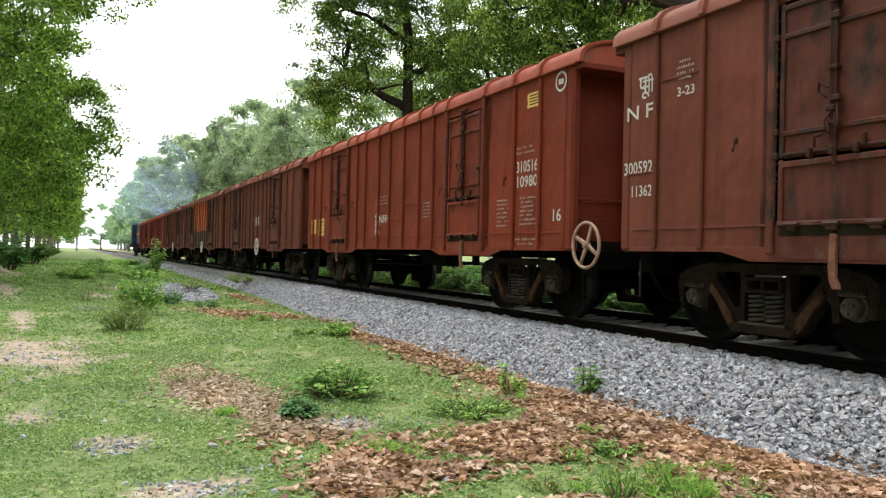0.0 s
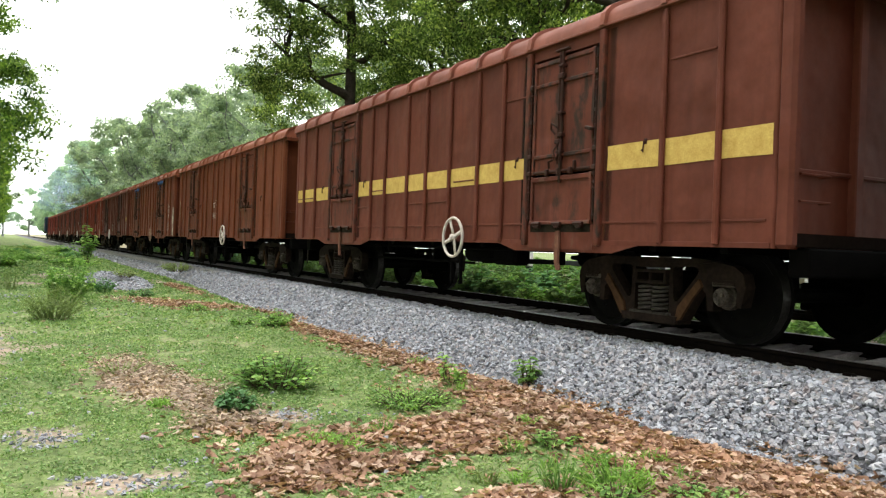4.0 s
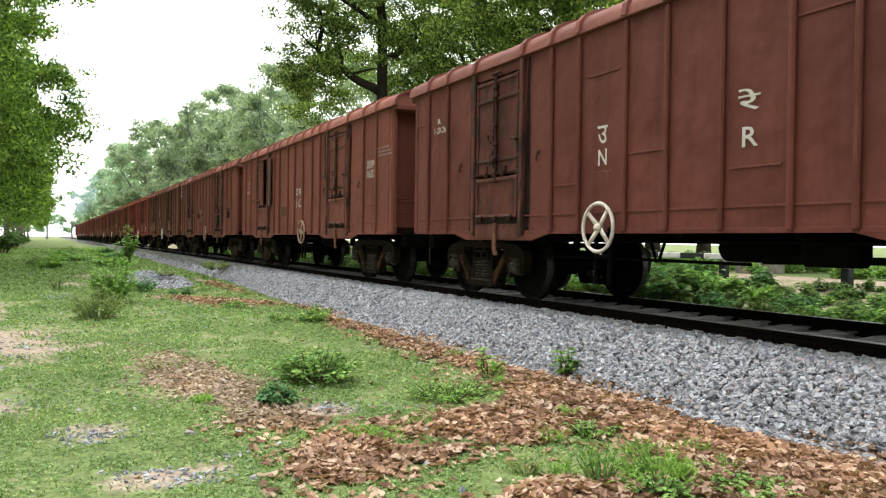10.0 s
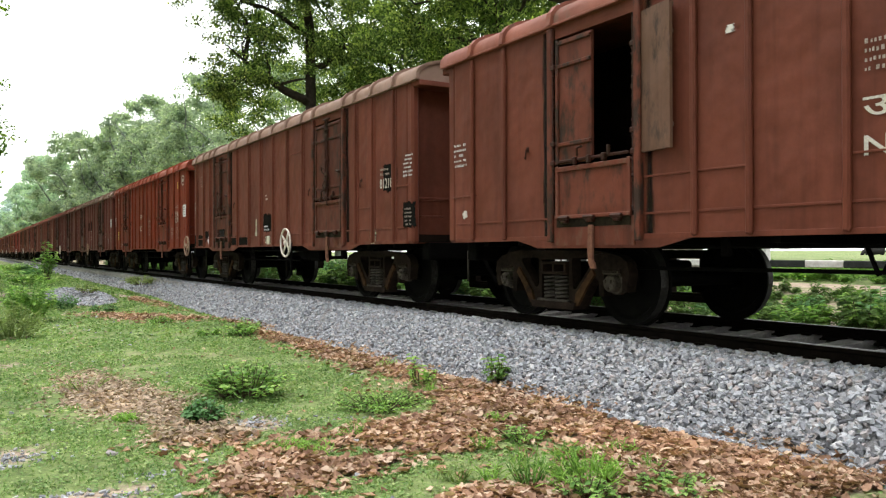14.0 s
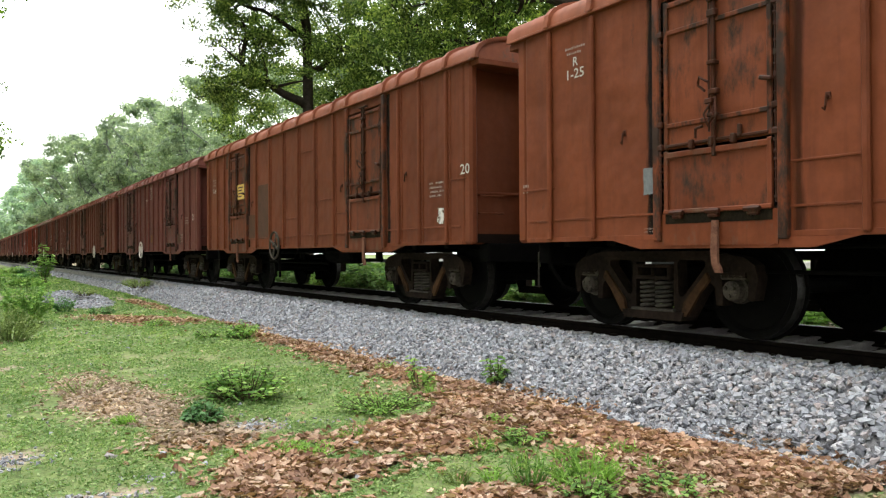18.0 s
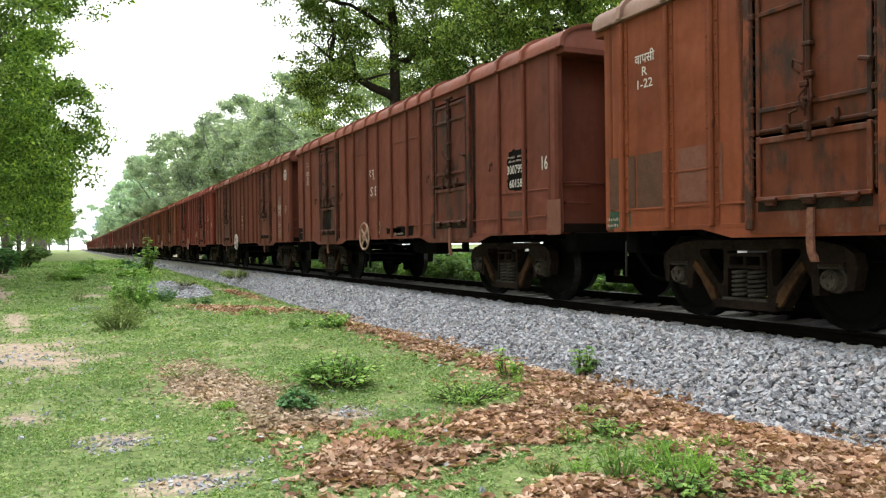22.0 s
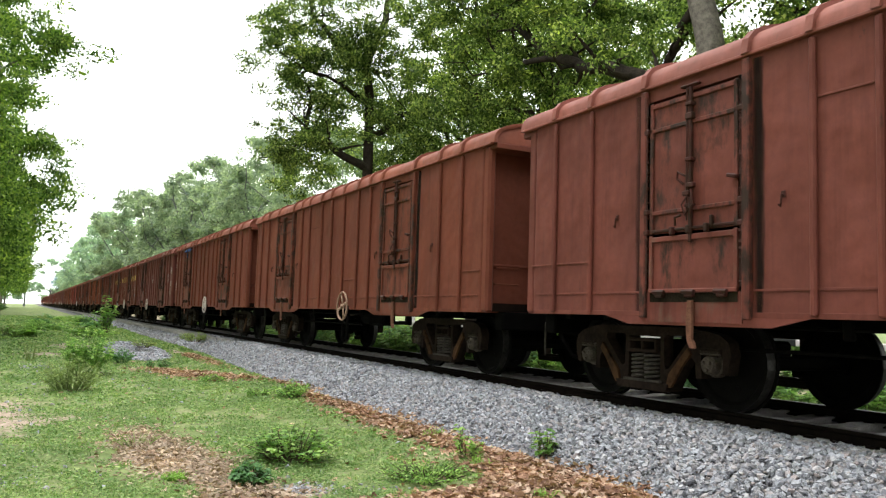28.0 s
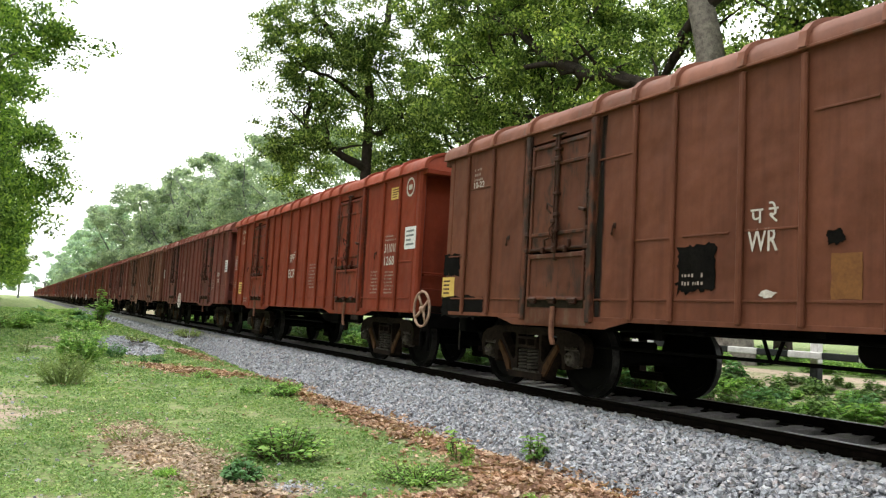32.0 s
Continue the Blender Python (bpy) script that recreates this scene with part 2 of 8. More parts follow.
# wagon inside, near black to stand for the shade behind open doors
INTERIOR = plain("shade_dark_wagon_inside", (0.006, 0.004, 0.003), (0.016, 0.010, 0.008), 3, 0.9, spec=0.02)


def soot_material(name, colour, at, stretch):
    """Streaks or scrapes with ragged, see-through edges."""
    m, n, l, p = material(name)
    p.inputs["Base Color"].default_value = (*colour, 1)
    p.inputs["Roughness"].default_value = 0.8
    p.inputs["Specular IOR Level"].default_value = 0.08
    a = noise_node(n, l, 5.0, 5.0, 0.65, stretch=stretch, shift=True)
    co = n.new("ShaderNodeTexCoord")
    sep = n.new("ShaderNodeSeparateXYZ")
    l.new(co.outputs["Generated"], sep.inputs[0])
    edge = ramp(n, [(0.0, (0, 0, 0)), (0.45, (0.5, 0.5, 0.5)), (0.55, (0.5, 0.5, 0.5)), (1.0, (0, 0, 0))])
    l.new(sep.outputs["Y"], edge.inputs["Fac"])
    mul = n.new("ShaderNodeMath")
    mul.operation = "ADD"
    l.new(a.outputs["Fac"], mul.inputs[0])
    l.new(edge.outputs["Color"], mul.inputs[1])
    r = ramp(n, [(at, (0, 0, 0)), (at + 0.26, (0.9, 0.9, 0.9))])
    l.new(mul.outputs[0], r.inputs["Fac"])
    oi = n.new("ShaderNodeObjectInfo")
    f = n.new("ShaderNodeMath")
    f.operation = "MULTIPLY"
    l.new(r.outputs["Color"], f.inputs[0])
    l.new(oi.outputs["Alpha"], f.inputs[1])
    l.new(f.outputs[0], p.inputs["Alpha"])
    return m


SOOT = soot_material("greasy_black_streak", (0.012, 0.010, 0.008), 0.72, (1.0, 1.2, 0.16))
SCRAPE = soot_material("scraped_pale_paint", (0.5, 0.47, 0.38), 0.8, (1.0, 2.5, 0.8))
SPLASH = soot_material("smeared_white_paint", (0.6, 0.57, 0.53), 0.78, (1.0, 3.0, 3.0))

# ---------------------------------------------------------------- mesh helpers


class Build:
    """Gathers verts and faces for one mesh."""

    def __init__(self):
        self.v, self.f, self.smooth = [], [], False

    def add(self, verts, faces):
        k = len(self.v)
        self.v.extend(tuple(p) for p in verts)
        self.f.extend(tuple(k + i for i in face) for face in faces)
        return self

    def box(self, x0, x1, y0, y1, z0, z1, m=None):
        vs = [Vector((x, y, z)) for x in (x0, x1) for y in (y0, y1) for z in (z0, z1)]
        if m:
            vs = [m @ v for v in vs]
        return self.add(vs, [(0, 1, 3, 2), (4, 6, 7, 5), (0, 4, 5, 1), (2, 3, 7, 6), (0, 2, 6, 4), (1, 5, 7, 3)])

    def cbox(self, x0, x1, y0, y1, z0, z1, c=0.01, m=None):
        """A box with chamfered edges."""
        lo, hi = (x0, y0, z0), (x1, y1, z1)
        vs, idx = [], {}
        for sx in (0, 1):
            for sy in (0, 1):
                for sz in (0, 1):
                    corner = [(lo, hi)[s][i] for i, s in enumerate((sx, sy, sz))]
                    inn = [corner[i] + (c if s == 0 else -c) for i, s in enumerate((sx, sy, sz))]
                    for ax in range(3):
                        q = list(inn)
                        q[ax] = corner[ax]
                        idx[(sx, sy, sz, ax)] = len(vs)
                        vs.append(Vector(q))
        faces = []
        for ax in range(3):
            a, b = [i for i in range(3) if i != ax]
            for s in (0, 1):
                ring = []
                for u, w in ((0, 0), (1, 0), (1, 1), (0, 1)):
                    k = [0, 0, 0]
                    k[ax], k[a], k[b] = s, u, w
                    ring.append(idx[(*k, ax)])
                flip = (s == 1) != (ax == 1)
                faces.append(tuple(ring) if flip else tuple(reversed(ring)))
        for ax in range(3):
            a, b = [i for i in range(3) if i != ax]
            for u in (0, 1):
                for w in (0, 1):
                    k0, k1 = [0, 0, 0], [0, 0, 0]
                    k0[a] = k1[a] = u
                    k0[b] = k1[b] = w
                    k1[ax] = 1
                    faces.append((idx[(*k0, a)], idx[(*k1, a)], idx[(*k1, b)], idx[(*k0, b)]))
        for k in [(i, j, q) for i in (0, 1) for j in (0, 1) for q in (0, 1)]:
            faces.append(tuple(idx[(*k, ax)] for ax in range(3)))
        if m:
            vs = [m @ v for v in vs]
        return self.add(vs, faces)

    def prism(self, poly, axis, a, b):
        """A polygon of (u, v) swept along an axis from a to b; u, v are the other two axes in order."""
        def at(u, v, w):
            p = [u, v]
            p.insert(axis, w)
            return p
        n = len(poly)
        vs = [at(u, v, a) for u, v in poly] + [at(u, v, b) for u, v in poly]
        fs = [tuple(range(n)), tuple(range(2 * n - 1, n - 1, -1))]
        fs += [(i, i + n, (i + 1) % n + n, (i + 1) % n) for i in range(n)]
        return self.add(vs, fs)

    def tube(self, pts, radii, n=8, cap=True):
        """A round tube through points with a radius at each."""
        pts = [Vector(p) for p in pts]
        if isinstance(radii, (int, float)):
            radii = [radii] * len(pts)
        rings, up = [], None
        for i, p in enumerate(pts):
            d = (pts[min(i + 1, len(pts) - 1)] - pts[max(i - 1, 0)]).normalized()
            if up is None:
                up = d.orthogonal().normalized()
            up = (up - d * up.dot(d))
            up = up.normalized() if up.length > 1e-6 else d.orthogonal().normalized()
            side = d.cross(up)
            rings.append([p + radii[i] * (math.cos(6.28318 * k / n) * up + math.sin(6.28318 * k / n) * side) for k in range(n)])
        vs = [q for ring in rings for q in ring]
        fs = [(i * n + k, i * n + (k + 1) % n, (i + 1) * n + (k + 1) % n, (i + 1) * n + k) for i in range(len(pts) - 1) for k in range(n)]
        if cap:
            fs += [tuple(range(n - 1, -1, -1)), tuple((len(pts) - 1) * n + k for k in range(n))]
        return self.add(vs, fs)

    def ring(self, centre, axis, radius, r, n=24, k=6):
        c, ax = Vector(centre), Vector(axis).normalized()
        u = ax.orthogonal().normalized()
        w = ax.cross(u)
        vs, fs = [], []
        for i in range(n):
            d = math.cos(6.28318 * i / n) * u + math.sin(6.28318 * i / n) * w
            for j in range(k):
                a = 6.28318 * j / k
                vs.append(c + d * (radius + r * math.cos(a)) + ax * (r * math.sin(a)))
        for i in range(n):
            for j in range(k):
                fs.append((i * k + j, ((i + 1) % n) * k + j, ((i + 1) % n) * k + (j + 1) % k, i * k + (j + 1) % k))
        return self.add(vs, fs)

    def lathe(self, profile, centre, axis=0, n=24):
        """Profile of (along, radius) turned about an axis through centre."""
        vs, fs = [], []
        for a, r in profile:
            for k in range(n):
                p = [r * math.cos(6.28318 * k / n), r * math.sin(6.28318 * k / n)]
                p.insert(axis, a)
                vs.append(Vector(p) + Vector(centre))
        for i in range(len(profile) - 1):
            for k in range(n):
                fs.append((i * n + k, i * n + (k + 1) % n, (i + 1) * n + (k + 1) % n, (i + 1) * n + k))
        fs += [tuple(range(n)), tuple((len(profile) - 1) * n + k for k in range(n - 1, -1, -1))]
        return self.add(vs, fs)

    def mesh(self, name, mat, smooth=None):
        me = bpy.data.meshes.new(name)
        me.from_pydata([tuple(v) for v in self.v], [], self.f)
        for one in (mat if isinstance(mat, (list, tuple)) else [mat]):
            me.materials.append(one)
        if smooth if smooth is not None else self.smooth:
            me.shade_smooth()
        me.update()
        return me


def part(name, build, mat, parent, label="", smooth=False, m=None):
    """One mesh object under a thing or a part."""
    ob = new(name, build if isinstance(build, bpy.types.Mesh) else build.mesh(name, mat, smooth))
    ob.parent = parent
    if m is not None:
        ob.matrix_local = m
    if label:
        ob["label"] = label
    return ob


def thing(name, label, category, m=None, group="", kind=""):
    ob = new(name)
    ob.empty_display_size = 0.2
    tagged(ob, label, category, group, kind)
    if m is not None:
        ob.matrix_world = m
    return ob


def quads_mesh(name, quads, mat, tri=False):
    """A mesh of loose quads (n, k, 3) by numpy."""
    quads = np.asarray(quads, np.float32)
    n, k = quads.shape[:2]
    me = bpy.data.meshes.new(name)
    me.vertices.add(n * k)
    me.vertices.foreach_set("co", quads.reshape(-1))
    me.loops.add(n * k)
    me.loops.foreach_set("vertex_index", np.arange(n * k, dtype=np.int32))
    me.polygons.add(n)
    me.polygons.foreach_set("loop_start", np.arange(0, n * k, k, dtype=np.int32))
    me.update(calc_edges=True)
    me.validate()
    me.materials.append(mat)
    return me


# ---------------------------------------------------------------- plan
TRACK_X, RAIL_Z = 6.70, 0.70      # middle of the track, top of the rails
HALF_W, HALF_L = 1.60, 6.70       # wagon body
SILL, EAVE = 0.97, 3.44           # above the rail
PITCH = 14.45                     # wagon to wagon


# small surges of the train about its steady pull: seconds and metres
SURGE_T = [0, 1, 2, 5, 6, 7, 8, 9, 10, 11, 12, 13, 14, 14.4, 17, 18, 19, 20, 21, 22, 23, 24, 25, 26, 28.7, 29, 30, 31, 32]
SURGE_D = [0.07, 0, -0.02, -0.2, -0.17, -0.08, -0.04, 0.12, 0.35, 0.55, -0.1, 0.08, -0.57, -0.54, 0.18, -0.39, -0.2, 0.09, 0.15, 0.45, -0.32, -0.15, -0.43, 0.13, 0.28, 0.2, 0.14, 0.15, -0.15]


def run(t):
    """How far the train has gone: where the front of the first counted wagon stands."""
    return 7.876 + 13.398 * t + 0.00698 * t * t + 0.000476 * t ** 3 + float(np.interp(t, SURGE_T, SURGE_D))


# ---------------------------------------------------------------- track
def soil_height(x, y):
    """The lie of the land across the track."""
    if x < 4.2:
        z = 0.03 * noise.noise((x * 0.5, y * 0.35, 0.0)) + 0.012 * noise.noise((x * 2.1, y * 2.1, 3.0))
        return z + 0.05 * max(0.0, min(1.0, (x - 2.5) / 1.7))
    if x < 9.6:
        return 0.02
    return 0.16 + 0.05 * noise.noise((x * 0.2, y * 0.2, 5.0))


def track():
    prof = [(-0.036, 0), (-0.036, -0.03), (-0.010, -0.045), (-0.009, -0.125), (-0.07, -0.142), (-0.07, -0.156),
            (0.07, -0.156), (0.07, -0.142), (0.009, -0.125), (0.010, -0.045), (0.036, -0.03), (0.036, 0), (0.028, 0.004), (-0.028, 0.004)]
    for name, x in (("rail_near", TRACK_X - 0.873), ("rail_far", TRACK_X + 0.873)):
        r = thing(name, "rust-brown steel rail with a polished head", "rail", pose(x, 0, RAIL_Z), "rails of the track", "structure")
        b = Build().prism([(u, v - 0.004) for u, v in prof[:12]], 1, -160, 900)
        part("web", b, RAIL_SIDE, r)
        h = Build().prism([(-0.03, -0.002), (-0.022, 0.003), (0.022, 0.003), (0.03, -0.002)], 1, -160, 900)
        part("rail_head", h, RAIL_TOP, r, "rail head polished by wheels")
    s = Build().prism([(-1.375, -0.15), (1.375, -0.15), (1.375, 0.0), (1.1, 0.03), (0.6, 0.03), (0.45, 0.015), (-0.45, 0.015), (-0.6, 0.03), (-1.1, 0.03), (-1.375, 0.0)], 1, -0.125, 0.125)
    me = s.mesh("sleeper", CONCRETE)
    pad = Build()
    for sx in (-1, 1):
        for off in (-0.12, 0.12):
            pad.cbox(sx * 0.873 + off - 0.035, sx * 0.873 + off + 0.035, -0.05, 0.05, 0.02, 0.055, 0.008)
    pad_me = pad.mesh("rail_clip", RAIL_SIDE)
    for i in range(-6, 330):
        y = i * 0.62 + 0.2
        o = new("sleeper", me)
        o.matrix_world = pose(TRACK_X, y, RAIL_Z - 0.145)
        tagged(o, "grey concrete sleeper bedded in ballast", "sleeper", "sleepers of the track", "structure")
        if i < 60:
            part("rail_clip", pad_me, None, o)


# ---------------------------------------------------------------- wagon
DOORS = (3.02, 10.18)
RIBS = [0.65, 1.38, 4.42, 5.03, 5.92, 6.60, 7.38, 8.20, 8.85, 11.86, 12.60]
POSTS = [2.33, 3.72, 9.47, 10.90]
OLD_RIBS = [0.39, 1.16, 1.82, 4.40, 5.33, 6.21, 7.07, 7.95, 8.85, 11.38, 12.04, 12.81]   # the older riveted wagons
RIVETED = (10, 12, 16, 21)
BRAKE_WHEEL = {0: 5.75, 1: 8.15, 2: 7.77, 4: 5.63, 5: 7.73, 6: 7.65, 7: 7.64, 8: 7.57, 9: 5.55, 10: 5.79, 12: 8.08, 13: 7.8, 15: 5.49, 16: 5.85, 17: 5.89, 18: 5.5, 19: 5.39,
               20: 5.94, 21: 7.9, 22: 8.16, 23: 8.25, 24: 5.56, 25: 7.48, 27: 7.65, 28: 5.52, 29: 5.43, 31: 7.95, -1: 13.9, 11: 13.9, 30: 13.9}


def ribs_of(n):
    return OLD_RIBS if n in RIVETED else RIBS


def Y(o):
    """Local y of a place o metres behind the wagon's front."""
    return HALF_L - o


def roof_profile(grow=0.0, n=14, low=0.0):
    pts = []
    for k in range(n + 1):
        a = math.pi * k / n
        c, s = math.cos(a), math.sin(a)
        x = -(HALF_W + 0.035 + grow) * math.copysign(abs(c) ** 0.62, c)
        z = EAVE + low + (0.385 + grow) * abs(s) ** 0.72
        pts.append((x, z))
    return pts


def band(build, prof, y0, y1):
    """A thin arched band over the roof."""
    n = len(prof)
    vs = [(x, y, z) for y in (y0, y1) for x, z in prof]
    inner = roof_profile(-0.02, n - 1)
    vs += [(x, y, z) for y in (y0, y1) for x, z in inner]
    fs = [(i, i + 1, n + i + 1, n + i) for i in range(n - 1)]
    fs += [(2 * n + i, 2 * n + i + 1, i + 1, i) for i in range(n - 1)] + [(n + i, n + i + 1, 3 * n + i + 1, 3 * n + i) for i in range(n - 1)]
    build.add(vs, fs)


def rounded_plan(r=0.04, k=3):
    pts = []
    for sx, sy, a0 in ((1, 1, 0), (-1, 1, 90), (-1, -1, 180), (1, -1, 270)):
        for i in range(k + 1):
            a = radians(a0 + 90 * i / k)
            pts.append((sx * (HALF_W - r) + r * math.cos(a), sy * (HALF_L - 0.16 - r) + r * math.sin(a)))
    return pts


def framed(me, first=6):
    """Bars and edges after the first box take the second paint."""
    me.polygons.foreach_set("material_index", [0 if k < first else 1 for k in range(len(me.polygons))])
    return me


def wagon_meshes():
    g = {}
    # shell: plan outline walls, with two door openings on the near side
    b = Build()
    plan = rounded_plan()
    n = len(plan)
    near = [i for i in range(n) if abs(plan[i][0] + HALF_W) < 1e-4 and abs(plan[(i + 1) % n][0] + HALF_W) < 1e-4][0]
    d0, d1, t = SILL + 0.22, EAVE - 0.16, 0.07
    outline = plan[: near + 1] + [(-HALF_W, Y(v)) for d in DOORS for v in (d - 0.66, d + 0.66)] + plan[near + 1:]
    q, zs = len(outline), (SILL, d0, d1, EAVE)
    b.v = [(x, y, z) for x, y in outline for z in zs]
    for i in range(q):
        for k in range(3):
            if k == 1 and i in (near + 1, near + 3):
                continue
            j = (i + 1) % q
            b.f.append((i * 4 + k, j * 4 + k, j * 4 + k + 1, i * 4 + k + 1))
    for i in (near + 1, near + 3):
        ring = [i * 4 + 1, (i + 1) * 4 + 1, (i + 1) * 4 + 2, i * 4 + 2]
        k = len(b.v)
        b.v += [(b.v[r][0] + t, b.v[r][1], b.v[r][2]) for r in ring]
        b.f += [(ring[j], k + j, k + (j + 1) % 4, ring[(j + 1) % 4]) for j in range(4)]
    g["body"] = b.mesh("body", PAINT)
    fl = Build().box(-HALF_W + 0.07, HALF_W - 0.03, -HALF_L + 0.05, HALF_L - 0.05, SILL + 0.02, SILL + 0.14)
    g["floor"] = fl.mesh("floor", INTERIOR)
    # sheet put in mid-wagon as a dark backing for the door openings
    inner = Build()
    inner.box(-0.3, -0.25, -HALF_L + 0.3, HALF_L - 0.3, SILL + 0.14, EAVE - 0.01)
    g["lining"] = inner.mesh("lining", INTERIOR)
    # roof
    b = Build()
    prof = roof_profile(0, 20)
    m = len(prof)
    y0, y1 = -HALF_L - 0.17, HALF_L + 0.17
    vs = [(px, y, pz) for y in (y0, y1) for px, pz in prof]
    b.add(vs, [(i, i + 1, m + i + 1, m + i) for i in range(m - 1)])
    for y, turn in ((y0, -1), (y1, 1)):   # end sheets set in behind a rim
        inn = roof_profile(-0.06, m - 1)
        yi = y - math.copysign(0.035, y)
        b.add([(px, y, pz) for px, pz in prof] + [(px, y, pz) for px, pz in inn] + [(px, yi, pz) for px, pz in inn],
              [(i, i + 1, m + i + 1, m + i)[::turn] for i in range(m - 1)] + [(m + i, m + i + 1, 2 * m + i + 1, 2 * m + i)[::turn] for i in range(m - 1)])
        b.add([(px, yi, pz) for px, pz in inn], [tuple(range(m))[::turn]])
    b.add([(px, y, EAVE) for y in (y0, y1) for px in (prof[0][0], prof[-1][0])], [(0, 2, 3, 1)])
    g["roof"] = b.mesh("roof", ROOF_PAINT, True)
    b = Build()
    band(b, roof_profile(0.045), -0.04, 0.04)
    g["roof_rib"] = b.mesh("roof_rib", ROOF_PAINT)
    b = Build().cbox(-HALF_W - 0.055, -HALF_W + 0.01, -HALF_L - 0.1, HALF_L + 0.1, EAVE - 0.02, EAVE + 0.01, 0.005)
    g["gutter"] = b.mesh("gutter", ROOF_PAINT)
    b = Build().cbox(-HALF_W - 0.05, -HALF_W + 0.005, -0.033, 0.033, SILL + 0.02, EAVE - 0.04, 0.016)
    g["rib"] = b.mesh("rib", PAINT)
    for yy in (-0.06, 0.06):  # flanged rib held by a row of rivets each side
        b.cbox(-HALF_W - 0.012, -HALF_W + 0.004, yy - 0.03, yy + 0.03, SILL + 0.02, EAVE - 0.04, 0.004)
        for k in range(18):
            z = SILL + 0.09 + 0.133 * k
            b.lathe([(-0.014, 0.004), (-0.011, 0.011), (0.0, 0.015)], (-HALF_W - 0.011, yy, z), 0, 6)
    g["riveted_rib"] = b.mesh("riveted_rib", PAINT)
    b = Build().box(-HALF_W - 0.0035, -HALF_W - 0.002, -0.11, 0.11, SILL + 0.03, EAVE - 0.05)
    g["soot_streak"] = b.mesh("soot_streak", SOOT)
    b = Build().cbox(-HALF_W - 0.065, -HALF_W + 0.005, -0.045, 0.045, SILL - 0.02, EAVE - 0.04, 0.012)
    g["door_post"] = b.mesh("door_post", POST_PAINT)
    b = Build().cbox(-HALF_W - 0.011, -HALF_W + 0.004, -HALF_L + 0.25, HALF_L - 0.25, SILL + 0.24, SILL + 0.262, 0.002)
    b.cbox(-HALF_W - 0.01, -HALF_W + 0.004, -HALF_L + 0.2, HALF_L - 0.2, SILL, SILL + 0.05, 0.002)
    g["side_sill"] = b.mesh("side_sill", PAINT)
    seam = Build().cbox(-HALF_W - 0.012, -HALF_W + 0.003, -0.30, 0.30, -0.011, 0.009, 0.003)
    g["plate_seam"] = seam.mesh("plate_seam", PAINT)
    # end
    b = Build()
    for px in (-0.55, 0.55):
        b.cbox(px - 0.06, px + 0.06, HALF_L - 0.17, HALF_L - 0.08, SILL - 0.05, EAVE - 0.1, 0.012)
    for px in (-HALF_W + 0.065, HALF_W - 0.065):   # corner posts
        b.cbox(px - 0.065, px + 0.065, HALF_L - 0.175, HALF_L, SILL, EAVE - 0.006, 0.035)
    b.cbox(-HALF_W + 0.02, HALF_W - 0.02, HALF_L - 0.17, HALF_L + 0.185, EAVE - 0.085, EAVE - 0.004, 0.008)   # ledge under the roof end
    for z in (SILL + 0.7,):
        b.cbox(-HALF_W + 0.12, HALF_W - 0.12, HALF_L - 0.166, HALF_L - 0.13, z - 0.02, z + 0.02, 0.008)
    for px in (-1.22, 1.22):   # grab irons at the corners
        for z in (SILL + 0.42, SILL + 0.66):
            b.tube([(px - 0.2, HALF_L - 0.16, z), (px - 0.2, HALF_L - 0.05, z), (px + 0.2, HALF_L - 0.05, z), (px + 0.2, HALF_L - 0.16, z)], 0.012, 5)
    g["end_frame"] = b.mesh("end_frame", PAINT)
    # door parts, about the middle of the door, z from the rail
    zt, zb, zm = EAVE - 0.2, SILL + 0.24, SILL + 0.86
    px = -HALF_W
    b = Build()
    b.box(px - 0.022, px + 0.012, -0.60, -0.005, zm, zt)
    for z in (zt - 0.30, zm + 0.22, zt - 0.04):
        b.cbox(px - 0.045, px - 0.02, -0.60, -0.01, z - 0.022, z + 0.022, 0.006)
    b.cbox(px - 0.045, px - 0.02, -0.60, -0.55, zm, zt, 0.006)
    g["door_leaf_a"] = framed(b.mesh("door_leaf", [DOOR_PAINT, POST_PAINT]))
    b2 = Build()
    b2.add([(v[0], -v[1], v[2]) for v in b.v], [tuple(reversed(f)) for f in b.f])
    g["door_leaf_b"] = framed(b2.mesh("door_leaf", [DOOR_PAINT, POST_PAINT]))
    b = Build()
    b.box(px - 0.026, px + 0.012, -0.60, 0.60, zb, zm - 0.03)
    for yy in (-0.575, 0.575):
        b.cbox(px - 0.05, px - 0.024, yy - 0.025, yy + 0.025, zb, zm - 0.02, 0.006)
    b.cbox(px - 0.05, px - 0.024, -0.60, 0.60, zm - 0.09, zm - 0.035, 0.006)
    b.cbox(px - 0.06, px - 0.024, -0.60, 0.60, zb, zb + 0.04, 0.006)
    g["drop_flap"] = framed(b.mesh("drop_flap", [DOOR_PAINT, FLAP_PAINT]))
    b = Build()
    b.cbox(px - 0.065, px - 0.03, -0.02, 0.02, zm - 0.12, zt + 0.08, 0.006)
    b.tube([(px - 0.07, 0.03, zm + 0.1), (px - 0.07, 0.03, zt + 0.05)], 0.011, 5)
    b.cbox(px - 0.08, px - 0.02, -0.12, 0.12, zt + 0.06, zt + 0.085, 0.008)
    b.cbox(px - 0.09, px - 0.04, -0.07, 0.03, zm + 0.43, zm + 0.48, 0.008)
    b.cbox(px - 0.095, px - 0.04, -0.02, 0.07, zm + 0.35, zm + 0.40, 0.008)
    b.cbox(px - 0.085, px - 0.03, -0.05, 0.05, zt - 0.28, zt - 0.21, 0.01)
